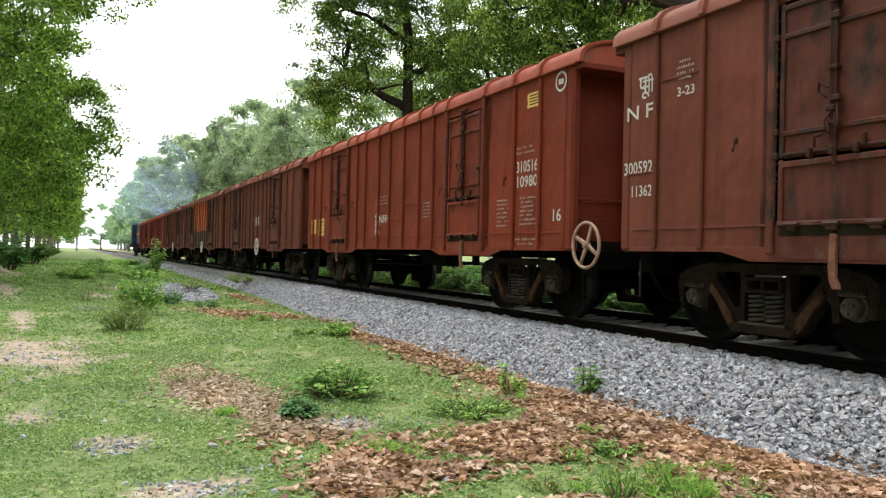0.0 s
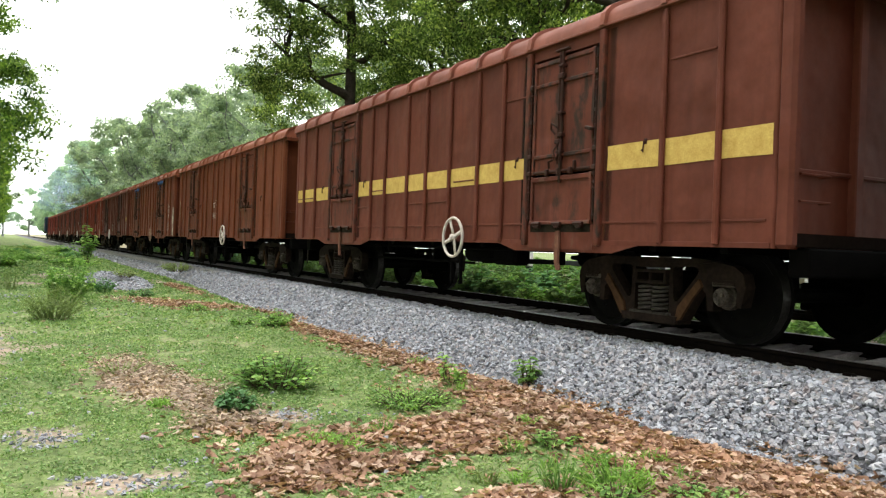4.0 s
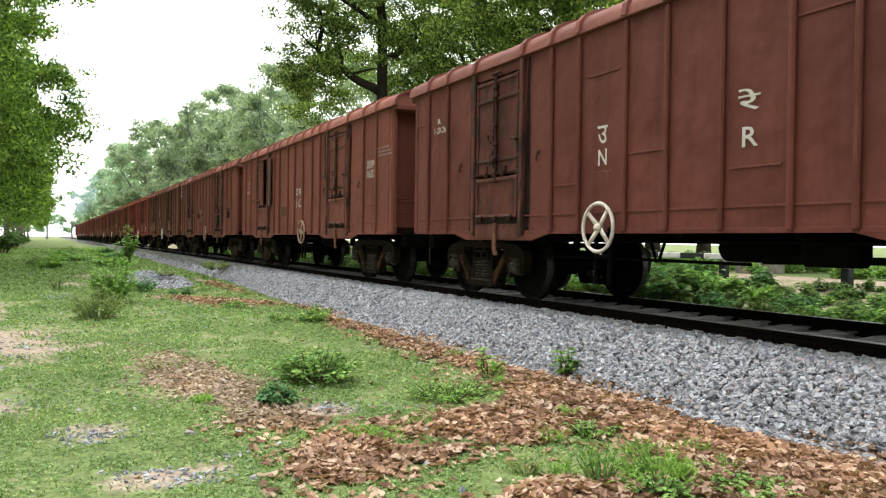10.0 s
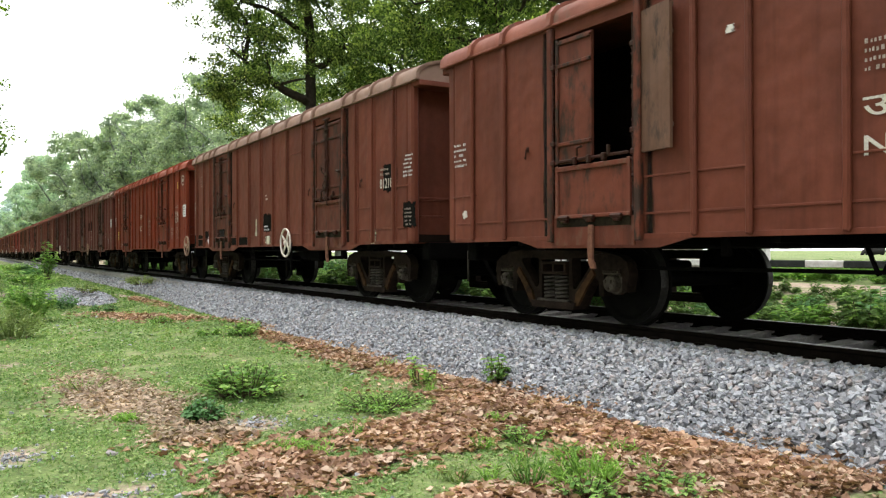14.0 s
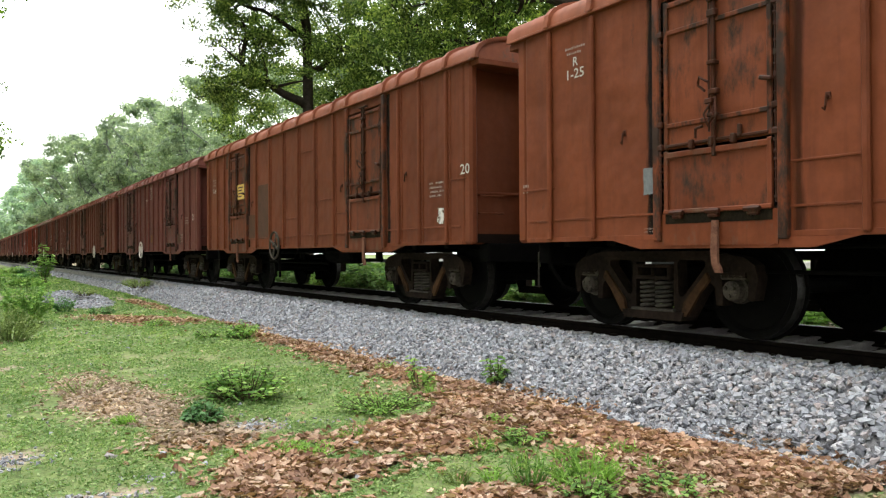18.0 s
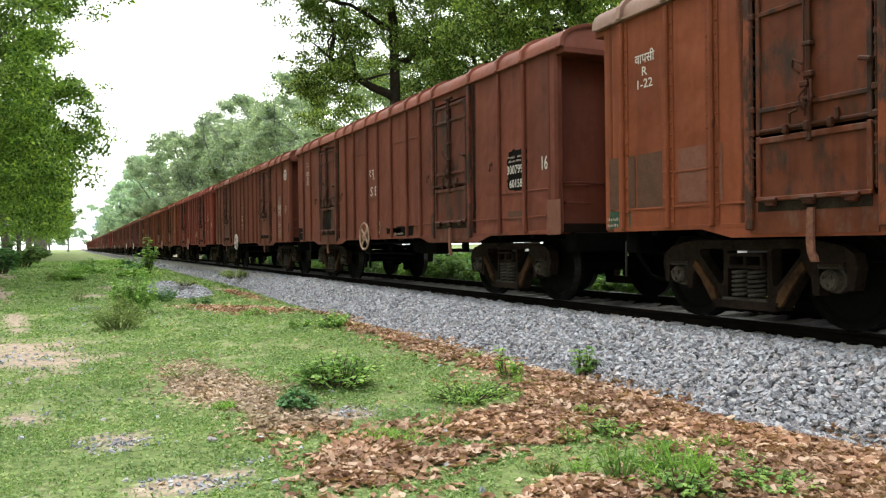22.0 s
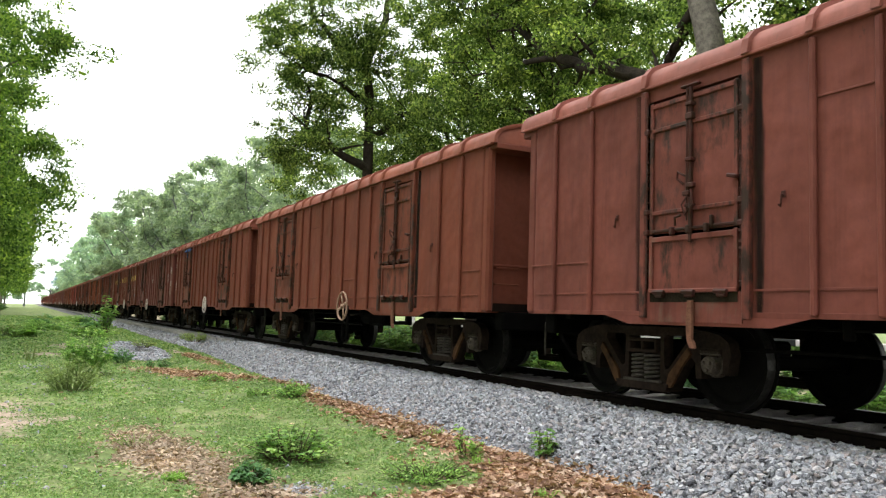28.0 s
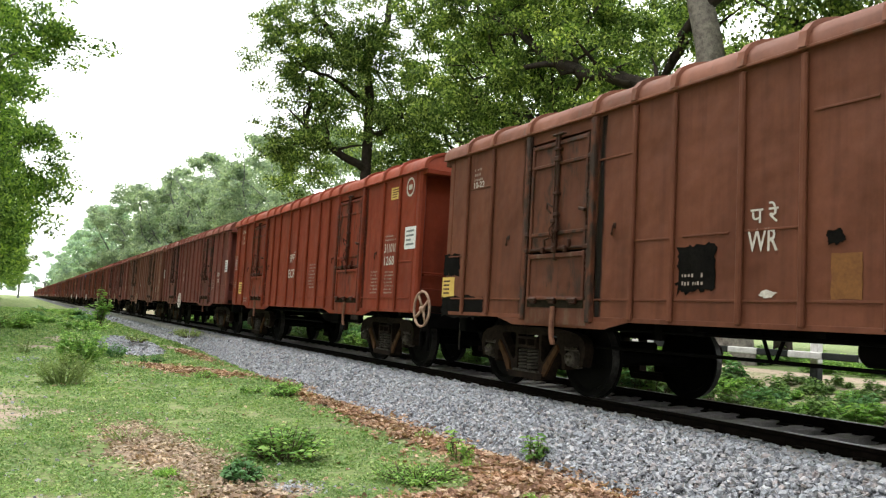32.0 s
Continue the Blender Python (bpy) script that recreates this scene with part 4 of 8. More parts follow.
OXIDE, RED, BRIGHT, ORANGE_OX, BROWN, PLUM, PINK, UMBER = ((0.112, 0.031, 0.018), (0.172, 0.031, 0.019), (0.145, 0.0235, 0.009), (0.152, 0.040, 0.0150),
                                                           (0.125, 0.043, 0.025), (0.105, 0.031, 0.023), (0.145, 0.046, 0.032), (0.088, 0.030, 0.016))
PINK_DUST = (0.128, 0.050, 0.034)
TRAIN = {
    -6: (RED, "red-oxide covered wagon behind the locomotive"), -5: (RED, "faded red covered wagon with barred doors"),
    -4: (OXIDE, "brown-red covered wagon with rusted side ribs"), -3: (OXIDE, "brown-red covered wagon with an orange and green panel"),
    -2: (OXIDE, "weathered brown-red covered wagon with barred doors"), -1: (BRIGHT, "bright red covered wagon with a yellow label and white lettering"),
    0: (OXIDE, "brown-red covered wagon with a yellow ring and white letters"), 1: (ORANGE_OX, "orange-brown covered wagon with blue tarpaulin over a door"),
    2: (ORANGE_OX, "orange-brown covered wagon lettered in white"), 3: (OXIDE, "red-brown covered wagon with a yellow side band"),
    4: (ORANGE_OX, "orange-brown covered wagon with mint spray paint and a purple band"), 5: (RED, "clean red covered wagon with white and yellow posters"),
    6: (BROWN, "dull brown covered wagon with a yellow patch"), 7: (PINK, "pinkish brown covered wagon with cream stripes"),
    8: (PINK, "pinkish brown covered wagon with one door open"), 9: (PLUM, "plum-red covered wagon with sooty doors"),
    10: (PLUM, "brown covered wagon with black paint patches and a pale roof"), 11: (BRIGHT, "bright red covered wagon with white lettering"),
    12: (OXIDE, "riveted brown covered wagon with a blackened lower band"), 13: (OXIDE, "brown-red covered wagon with one door swung open"),
    14: (OXIDE, "brown-red covered wagon with rusted doors"), 15: (PLUM, "plum-red covered wagon with a chalked number"),
    16: (ORANGE_OX, "orange-brown covered wagon with dark repair plates and a yellow sticker"), 17: (ORANGE_OX, "orange-brown covered wagon with stencilled numbers"),
    18: (RED, "red covered wagon with blackened door posts"), 19: (OXIDE, "dark red covered wagon with stencilled numbers"),
    20: (OXIDE, "brown-red covered wagon with a black drop door"), 21: (ORANGE_OX, "orange-brown covered wagon with a tarred lower band"),
    22: (OXIDE, "brown-red covered wagon with faded lettering"), 23: (OXIDE, "brown-red covered wagon with yellow side blocks"),
    24: (PLUM, "plum-brown covered wagon with chalked letters"), 25: (OXIDE, "brown-red covered wagon with blue cloth over a door"),
    26: (OXIDE, "brown-red covered wagon with rusted doors"), 27: (PLUM, "plum-brown covered wagon with orange stencilled numbers"),
    28: (PINK_DUST, "dull brown covered wagon with cream stripes"), 29: (PLUM, "plum-brown covered wagon with a paper notice"),
    30: (BRIGHT, "bright red covered wagon with white lettering and a yellow label"), 31: (UMBER, "dull brown covered wagon with black patches"),
    32: (OXIDE, "brown-red covered wagon with barred doors"), 33: (OXIDE, "brown-red covered wagon with rusted doors"),
}


# how far each wagon's paint has darkened or faded
TONE = {1: 0.9, 2: 0.82, 16: 0.8, 17: 0.96, 21: 1.0, 23: 1.2, 24: 1.3, 25: 1.25, 26: 1.2, 27: 1.35, 28: 1.25, 29: 1.3, 30: 1.1, 31: 1.25, 10: 1.12}


INK = {"W": WHITE, "Y": YELLOW, "B": BLACKP, "G": GREENP, "M": MINT, "P": PURPLE, "PO": POSTER, "C": CREAM, "OR": ORANGE, "OLD": OLIVE, "RB": RUSTY, "PK": PINKISH,
       "YF": FADED_Y, "OC": CREAMO, "OR2": ORANGE2, "LB": PALEBLUE, "GY": GREYINK, "ST": STENCIL, "GB": GREYBLUE}
SIDE = Matrix(((0, 0, -1, 0), (-1, 0, 0, 0), (0, 1, 0, 0), (0, 0, 0, 1)))   # writing on the near side
LETTERS = {}


def letters(text, mat):
    """A flat mesh of writing in the built-in font, fitted into a unit box."""
    if (text, mat.name) not in LETTERS:
        c = bpy.data.curves.new("lettering", "FONT")
        c.body, c.resolution_u, c.offset = text, 2, 0.010
        o = new("lettering", c)
        bpy.context.view_layer.update()
        me = bpy.data.meshes.new_from_object(o)
        bpy.data.objects.remove(o)
        xy = np.array([v.co[:2] for v in me.vertices])
        lo, size = xy.min(0), np.ptp(xy, axis=0)
        for v in me.vertices:
            v.co = ((v.co.x - lo[0]) / size[0], (v.co.y - lo[1]) / size[1], 0)
        me.materials.append(mat)
        LETTERS[(text, mat.name)] = me
    return LETTERS[(text, mat.name)]


def n_of(w):
    return next(k for k, v in WAGONS.items() if v == w)


def mark(w, text, o, z, width, height, ink, proud=0.004):
    """Writing, a bar panel, a label, a ring or a splash of paint on the wagon's near side."""
    mat = INK[ink]
    at = pose(-HALF_W - proud, Y(o), z) @ SIDE
    if not text.startswith("#"):
        me = letters(text, mat)
        part("lettering", me, None, w, m=at @ Matrix.Diagonal((width, height, 1, 1)))
        return
    rnd = random.Random(int(o * 97 + z * 31))
    b = Build()
    if text == "#blob" and (ink == "C" or ink == "W" and width > 0.22):
        part("paint_scrape", Build().box(-0.0004, 0.0004, -width, 0, 0, height), SCRAPE if ink == "C" else SPLASH, w, m=pose(-HALF_W - proud, Y(o), z))
        return
    if text == "#soot":
        part("soot_stain", Build().box(-0.0004, 0.0004, -width, 0, 0, height), SOOT, w, m=pose(-HALF_W - proud, Y(o), z))
        return
    if text == "#bars":
        rows = max(2, min(8, int(height / 0.06)))
        for k in range(rows):
            y0 = height * k / rows
            x, stop = 0.0, width * rnd.uniform(0.7, 1.0)
            while x < stop:
                step = height / rows * rnd.uniform(0.25, 0.6)
                if rnd.random() < 0.86:
                    b.box(x, min(width, x + step * 0.62), y0 + rnd.uniform(0, 0.006), y0 + height / rows * rnd.uniform(0.38, 0.56), 0, 0.001)
                x += step + 0.006
        part("stencil_bar", b, STENCIL if ink == "W" else mat, w, m=at)["kind"] = "stuff"
    elif text == "#label":
        pts = []
        for ax, ay, bx, by in ((0, 0, 1, 0), (1, 0, 1, 1), (1, 1, 0, 1), (0, 1, 0, 0)):
            steps = 14 if ink == "B" else 6
            rag = 0.016 if ink == "B" else 0.003
            for k in range(steps):
                f = k / steps
                pts.append(((ax + (bx - ax) * f) * width + rnd.gauss(0, rag), (ay + (by - ay) * f) * height + rnd.gauss(0, rag)))
        b.prism(pts, 2, 0, 0.0012)
        lab = part("paint_patch" if ink not in ("PO", "Y") else "label_plate", b, mat, w, m=at)
        if ink in ("PO", "Y") and 0.2 < width < 0.6 and height > 0.15 and n_of(w) != 23:
            t = Build()
            for k in range(4):
                y0 = height * (0.16 + 0.2 * k)
                t.box(width * 0.12, width * rnd.uniform(0.55, 0.88), y0, y0 + height * 0.09, 0.0012, 0.002)
            part("printed_bar", t, GREYINK if ink == "PO" else OLIVE, lab)
    elif text in ("#ring", "#disc"):
        n = 28
        outer = [(0.5 * width + 0.5 * width * math.cos(6.283 * k / n), 0.5 * height + 0.5 * height * math.sin(6.283 * k / n)) for k in range(n)]
        s = 0.6 if text == "#ring" else 0.78
        inner = [(0.5 * width + (x - 0.5 * width) * s, 0.5 * height + (y - 0.5 * height) * s) for x, y in outer]
        b.v = [(x, y, 0.001) for x, y in outer + inner]
        b.f = [(k, (k + 1) % n, n + (k + 1) % n, n + k) for k in range(n)]
        b.box(0.28 * width, 0.72 * width, 0.36 * height, 0.62 * height, 0, 0.001)
        part("emblem", b, mat, w, m=at)
    else:
        n = 34
        pts = []
        for k in range(n):
            a = 6.283 * k / n
            r = 0.5 * (0.78 + 0.35 * noise.noise((math.cos(a) * 1.6 + o, math.sin(a) * 1.6 + z, 2.0)) + 0.12 * rnd.uniform(-1, 1))
            pts.append((width * (0.5 + r * math.cos(a)), height * (0.5 + r * math.sin(a))))
        b.prism(pts, 2, 0, 0.001)
        part("paint_splash", b, mat, w, m=at)


# writing, labels and paint on each wagon: what, metres from the front, height over the rail, width, height, paint
MARKS = {}
MARKS[-3] = [("#label", 2.37, 1.87, 6.5, 1.57, "OR"),
    ("#label", 2.54, 1.01, 6.45, 0.86, "G"),
    ("#bars", 4.12, 2.07, 3.03, 1.07, "W")]
MARKS[-2] = [("#label", 6.95, 1.81, 0.62, 0.31, "W")]
MARKS[-1] = [("#label", 12.22, 3.03, 0.41, 0.21, "Y"),
    ("#disc", 12.97, 3.12, 0.28, 0.28, "W"),
    ("#bars", 12.06, 2.38, 0.6, 0.15, "W"),
    ("310516", 12.08, 2.11, 0.6, 0.17, "W"),
    ("10980", 12.09, 1.89, 0.57, 0.17, "W"),
    ("#bars", 11.52, 1.33, 0.45, 0.45, "W"),
    ("#bars", 12.18, 1.34, 0.47, 0.44, "W"),
    ("#bars", 12.09, 1.05, 0.6, 0.13, "W"),
    ("16", 12.97, 1.37, 0.2, 0.17, "W"),
    ("#blob", 5.6, 1.29, 0.51, 0.45, "W"),
    ("NFR", 6.27, 1.54, 0.61, 0.16, "W"),
    ("#bars", 6.25, 1.93, 0.61, 0.22, "W"),
    ("#bars", 8.56, 1.57, 0.39, 0.32, "W"),
    ("#label", 0.42, 1.39, 0.47, 0.38, "Y"),
    ("#label", 1.18, 1.32, 0.5, 0.46, "Y")]
MARKS[0] = [("सी", 0.46, 2.78, 0.2, 0.22, "W"),
    ("पू", 0.17, 2.72, 0.2, 0.26, "W"),
    ("N F", 0.16, 2.5, 0.47, 0.16, "W"),
    ("3-23", 0.98, 2.65, 0.27, 0.1, "W"),
    ("300592", 0.16, 1.86, 0.51, 0.15, "W"),
    ("11362", 0.25, 1.6, 0.36, 0.13, "W"),
    ("#bars", 0.98, 2.82, 0.26, 0.25, "W"),
    ("#ring", 12.91, 1.78, 0.35, 0.24, "Y"),
    ("#blob", 6.56, 1.24, 0.4, 0.47, "W"),
    ("#bars", 12.88, 1.25, 0.52, 0.43, "W"),
    ("#blob", 11.61, 1.31, 0.35, 0.3, "OLD")]
MARKS[1] = [("6-24", 1.01, 2.85, 0.3, 0.11, "W"),
    ("#bars", 1, 3.1, 0.3, 0.17, "W"),
    ("#bars", 0.21, 1.51, 0.5, 0.15, "W"),
    ("#blob", 2.13, 1.36, 0.14, 0.14, "W"),
    ("द पू", 7.16, 1.8, 0.3, 0.18, "W"),
    ("S E", 7.19, 1.53, 0.29, 0.15, "W"),
    ("#blob", 9.02, 2.48, 0.28, 0.15, "W"),
    ("#blob", 12.91, 1, 0.66, 1.14, "C"),
    ("#bars", 12.21, 1.23, 0.46, 0.33, "W"),
    ("#bars", 11.76, 1.23, 0.22, 0.34, "W"),
    ("#bars", 12.21, 1.05, 0.36, 0.11, "W"),
    ("3007", 12.17, 2.15, 0.41, 0.13, "W"),
    ("9461", 12.18, 1.95, 0.39, 0.15, "W"),
    ("815", 12.18, 1.74, 0.3, 0.16, "W"),
    ("#blob", 14.66, 1.08, 0.23, 0.11, "P")]
MARKS[2] = [("प रे", 6.06, 1.9, 0.64, 0.26, "W"),
    ("W R", 6.06, 1.55, 0.64, 0.22, "W"),
    ("#blob", 0.28, 1.75, 0.13, 0.59, "C")]
MARKS[4] = [("#label", 11.89, 2.02, 0.62, 0.45, "G"),
    ("310103", 11.91, 1.81, 0.51, 0.18, "W"),
    ("62376", 11.94, 1.56, 0.56, 0.18, "W"),
    ("#label", 10.87, 1.22, 0.91, 0.26, "P"),
    ("#label", 11.83, 1.09, 0.64, 0.36, "P"),
    ("#label", 3.73, 1.21, 0.77, 0.31, "P"),
    ("#label", 9.01, 0.96, 0.44, 0.52, "P"),
    ("#blob", 12.61, 1.55, 0.31, 0.27, "M"),
    ("#blob", 12.77, 1.68, 0.47, 0.18, "M"),
    ("C R", 7.6, 1.7, 0.35, 0.22, "W"),
    ("#label", 7.61, 2.43, 0.27, 0.42, "PO"),
    ("#label", 5.26, 1.73, 0.56, 0.33, "Y"),
    ("#label", 6.71, 1.38, 0.59, 0.3, "Y"),
    ("#blob", 6.09, 1.33, 0.46, 0.21, "W"),
    ("#blob", 6.94, 1.75, 0.25, 0.19, "W"),
    ("#bars", 6.08, 1.61, 0.5, 0.6, "W"),
    ("#bars", 0.11, 2.82, 0.51, 0.56, "W"),
    ("#bars", 11.93, 2.48, 0.55, 0.23, "W")]
MARKS[5] = [("#label", 0.88, 2.14, 0.46, 0.31, "PO"),
    ("#label", 0.3, 2.03, 0.33, 0.38, "PO"),
    ("#label", 0.19, 1.32, 0.47, 0.3, "PO"),
    ("#label", 6.72, 1.24, 0.39, 0.34, "Y"),
    ("द पू", 5.99, 1.92, 0.41, 0.18, "W"),
    ("S E", 6.03, 1.68, 0.36, 0.16, "W"),
    ("#blob", 7.38, 1.55, 0.46, 0.13, "G"),
    ("#bars", 7.5, 1.69, 0.31, 0.11, "W"),
    ("#bars", 10.85, 1.61, 0.76, 0.18, "W"),
    ("#bars", 10.87, 1.25, 0.75, 0.08, "W"),
    ("#label", 11.84, 1.24, 0.31, 0.31, "PO"),
    ("30", 11.85, 2.13, 0.16, 0.14, "W"),
    ("82", 11.85, 1.98, 0.16, 0.13, "W"),
    ("#blob", 5.1, 2.94, 0.15, 0.09, "W"),
    ("#blob", 5.63, 2.91, 0.1, 0.08, "W"),
    ("#blob", 5.14, 2.58, 0.15, 0.07, "W")]
MARKS[6] = [("#label", 0.2, 1.37, 0.31, 0.15, "G"),
    ("#label", 8.08, 1.21, 0.52, 0.39, "OLD"),
    ("#label", 1.46, 1.22, 0.45, 0.38, "Y"),
    ("#label", 0.77, 1.35, 0.34, 0.14, "M"),
    ("#label", 5.07, 1.29, 0.33, 0.24, "YF"),
    ("#bars", 7.42, 1.66, 0.31, 0.02, "W"),
    ("#blob", 5.16, 2.08, 0.52, 0.45, "W"),
    ("प रे", 5.95, 1.79, 0.4, 0.22, "W"),
    ("W R", 5.95, 1.58, 0.37, 0.17, "W"),
    ("6-22", 0.88, 2.55, 0.39, 0.16, "W")]
MARKS[7] = [("#label", 0.02, 3.26, 0.56, 0.1, "C"),
    ("#label", 0.02, 3.07, 0.56, 0.1, "C"),
    ("#label", 0.03, 2.88, 0.56, 0.1, "C"),
    ("#label", 0.08, 1.2, 0.5, 0.22, "Y"),
    ("#blob", 5.11, 1.67, 0.61, 0.26, "B"),
    ("द म", 5.96, 1.85, 0.4, 0.2, "W"),
    ("S C", 5.99, 1.59, 0.36, 0.2, "W"),
    ("#bars", 0.94, 2.64, 0.26, 0.36, "W"),
    ("#bars", 7.56, 1.66, 0.28, 0.04, "B"),
    ("#label", 11.71, 1.59, 0.57, 0.35, "B")]
MARKS[8] = [("द म", 6.73, 1.98, 0.47, 0.2, "W"),
    ("S C", 6.73, 1.69, 0.47, 0.21, "W"),
    ("08-25", 0.85, 2.31, 0.51, 0.11, "W"),
    ("#bars", 0.9, 2.43, 0.42, 0.33, "W"),
    ("#label", 5.21, 1.48, 0.6, 0.28, "OLD"),
    ("#soot", 9.06, 2.3, 0.36, 1.05, "B"),
    ("#bars", 7.65, 1.7, 0.28, 0.03, "RB"),
    ("30099", 12.14, 2.32, 0.48, 0.17, "W"),
    ("1632", 12.15, 2.13, 0.48, 0.16, "W"),
    ("#bars", 12.19, 2.52, 1.22, 0.22, "W")]
MARKS[9] = [("उ", 5.4, 2.04, 0.19, 0.21, "W"),
    ("R", 0.98, 2.82, 0.12, 0.09, "W"),
    ("1-20-26", 0.86, 2.66, 0.43, 0.11, "W"),
    ("रे", 7.57, 2.12, 0.27, 0.21, "W"),
    ("R", 7.63, 1.78, 0.19, 0.19, "W"),
    ("N", 5.42, 1.78, 0.16, 0.19, "W"),
    ("#bars", 5.28, 1.7, 0.41, 0.02, "W")]
MARKS[10] = [("#label", 5.36, 2.03, 0.74, 0.42, "B"),
    ("#label", 6.21, 2.01, 0.85, 0.5, "B"),
    ("द पू", 6.33, 1.77, 0.56, 0.23, "W"),
    ("S E", 6.35, 1.51, 0.55, 0.21, "W"),
    ("#label", 1.3, 1.2, 0.36, 0.31, "Y"),
    ("#label", 0.07, 2.17, 0.34, 0.39, "PO"),
    ("#label", 6.23, 0.99, 0.82, 0.26, "OLD"),
    ("#bars", 6.35, 1.01, 0.61, 0.21, "W"),
    ("#blob", 5.48, 2.78, 0.24, 0.21, "OLD"),
    ("#blob", 7.16, 2.46, 0.18, 0.35, "OLD"),
    ("#blob", 1.51, 1.57, 0.37, 0.15, "B"),
    ("#bars", 5.59, 1.68, 0.32, 0.03, "W"),
    ("#label", 13.04, 2.02, 0.35, 0.37, "PO"),
    ("30079", 12.33, 1.42, 0.47, 0.13, "GB"),
    ("6732", 12.36, 1.26, 0.42, 0.14, "GB"),
    ("#label", 13.06, 2.52, 0.3, 0.29, "OLD"),
    ("S", 12.53, 1.74, 0.12, 0.1, "ST"),
    ("#bars", 12.98, 1.35, 0.34, 0.42, "W"),
    ("#bars", 11.59, 1.55, 0.51, 0.26, "W")]
MARKS[11] = [("पूमरे", 5.95, 2.09, 0.64, 0.26, "W"),
    ("#label", 12.28, 2.88, 0.31, 0.2, "Y"),
    ("#disc", 12.87, 2.92, 0.34, 0.33, "W"),
    ("#bars", 12.08, 2.27, 0.56, 0.1, "W"),
    ("311801", 12.08, 1.99, 0.58, 0.16, "W"),
    ("12704", 12.11, 1.8, 0.56, 0.16, "W"),
    ("#bars", 11.59, 1.3, 0.39, 0.38, "W"),
    ("#bars", 12.13, 1.29, 0.44, 0.39, "W"),
    ("#label", 13.01, 1.95, 0.39, 0.37, "PO"),
    ("#bars", 7.82, 1.48, 0.55, 0.57, "W"),
    ("ECR", 6.18, 1.67, 0.64, 0.19, "W"),
    ("#label", 0.80, 1.41, 0.55, 0.35, "Y"),
    ("वापसी", 0.9, 3.11, 0.38, 0.15, "W"),
    ("R", 1.05, 2.94, 0.1, 0.11, "W"),
    ("12-24", 0.97, 2.81, 0.25, 0.09, "ST"),
    ("#label", 2.07, 1.47, 0.16, 0.15, "RB"),
    ("#bars", 2.2, 1.04, 0.2, 0.1, "W"),
    ("#bars", 0.24, 1.14, 0.3, 0.07, "W"),
    ("#bars", 0.14, 2.03, 0.32, 0.37, "PO"),
    ("#bars", 0.23, 1.46, 0.32, 0.2, "W"),
    ("#bars", 1.54, 1.09, 0.35, 0.15, "W"),
    ("#label", 1.91, 1.13, 0.15, 0.07, "C")]
MARKS[12] = [("#label", 6.37, 1.31, 0.53, 0.39, "B"),
    ("#bars", 6.45, 1.33, 0.35, 0.15, "PO"),
    ("#blob", 5.75, 1.22, 0.22, 0.39, "C"),
    ("#blob", 6.24, 0.99, 0.89, 0.22, "C"),
    ("#label", 0.05, 1.03, 1.24, 0.3, "B"),
    ("#label", 1.2, 1.19, 0.61, 0.24, "B"),
    ("#label", 3.86, 0.99, 0.47, 0.24, "B"),
    ("#label", 4.46, 1, 0.75, 0.24, "B"),
    ("#blob", 1.5, 1.01, 0.42, 0.28, "PO"),
    ("#blob", 6.51, 2.09, 0.11, 0.05, "W"),
    ("#blob", 6.52, 2.01, 0.19, 0.05, "W"),
    ("#bars", 0.75, 2.71, 0.24, 0.33, "W"),
    ("#bars", 0.11, 1.98, 0.28, 0.35, "W"),
    ("#label", 12.43, 1.82, 0.48, 0.42, "B"),
    ("#label", 13.11, 1.22, 0.39, 0.38, "B"),
    ("81218", 12.45, 1.87, 0.44, 0.16, "W"),
    ("#bars", 12.47, 2.08, 0.42, 0.15, "W"),
    ("#bars", 13.17, 1.25, 0.26, 0.3, "W")]
MARKS[12] += [("#blob", 11.81, 0.98, 0.46, 0.23, "C"),
    ("#bars", 13.14, 2, 0.32, 0.37, "PO")]
MARKS[13] = [("उ रे", 6.04, 1.85, 0.48, 0.21, "W"),
    ("N R", 6.05, 1.56, 0.49, 0.15, "W"),
    ("#bars", 6.06, 2.19, 0.39, 0.28, "W"),
    ("#bars", 11.18, 1.37, 0.27, 0.32, "W"),
    ("#blob", 7.41, 2.33, 0.16, 0.27, "W"),
    ("#blob", 4.71, 2.78, 0.24, 0.07, "W"),
    ("#blob", 7.99, 2.48, 0.07, 0.07, "W"),
    ("#bars", 0.17, 2, 0.32, 0.35, "PO"),
    ("#blob", 0.37, 1.28, 0.15, 0.13, "W")]
MARKS[15] = [("21", 12.85, 1.86, 0.22, 0.19, "W"),
    ("#bars", 12.01, 1.79, 0.49, 0.23, "W"),
    ("#bars", 6.89, 2.83, 0.52, 0.47, "W"),
    ("S R", 6.19, 2.75, 0.46, 0.12, "W"),
    ("#bars", 11.42, 1.25, 0.37, 0.26, "W"),
    ("#blob", 6.8, 1.23, 0.63, 0.41, "YF"),
    ("#label", 10.93, 1.19, 0.49, 0.3, "OLD")]
MARKS[16] = [("#label", 3.05, 2.18, 0.53, 0.36, "Y"),
    ("#label", 4.49, 1.2, 0.79, 1.22, "OLD"),
    ("#label", 3.81, 1.2, 0.51, 0.57, "OLD"),
    ("#bars", 0.7, 2.68, 0.27, 0.2, "W"),
    ("11-24", 0.7, 2.49, 0.28, 0.11, "W"),
    ("#label", 1.94, 3.04, 0.39, 0.31, "OLD"),
    ("20", 13.16, 1.92, 0.23, 0.14, "W"),
    ("#bars", 12.43, 1.66, 0.43, 0.24, "W"),
    ("#blob", 12.44, 1.27, 0.41, 0.22, "W")]
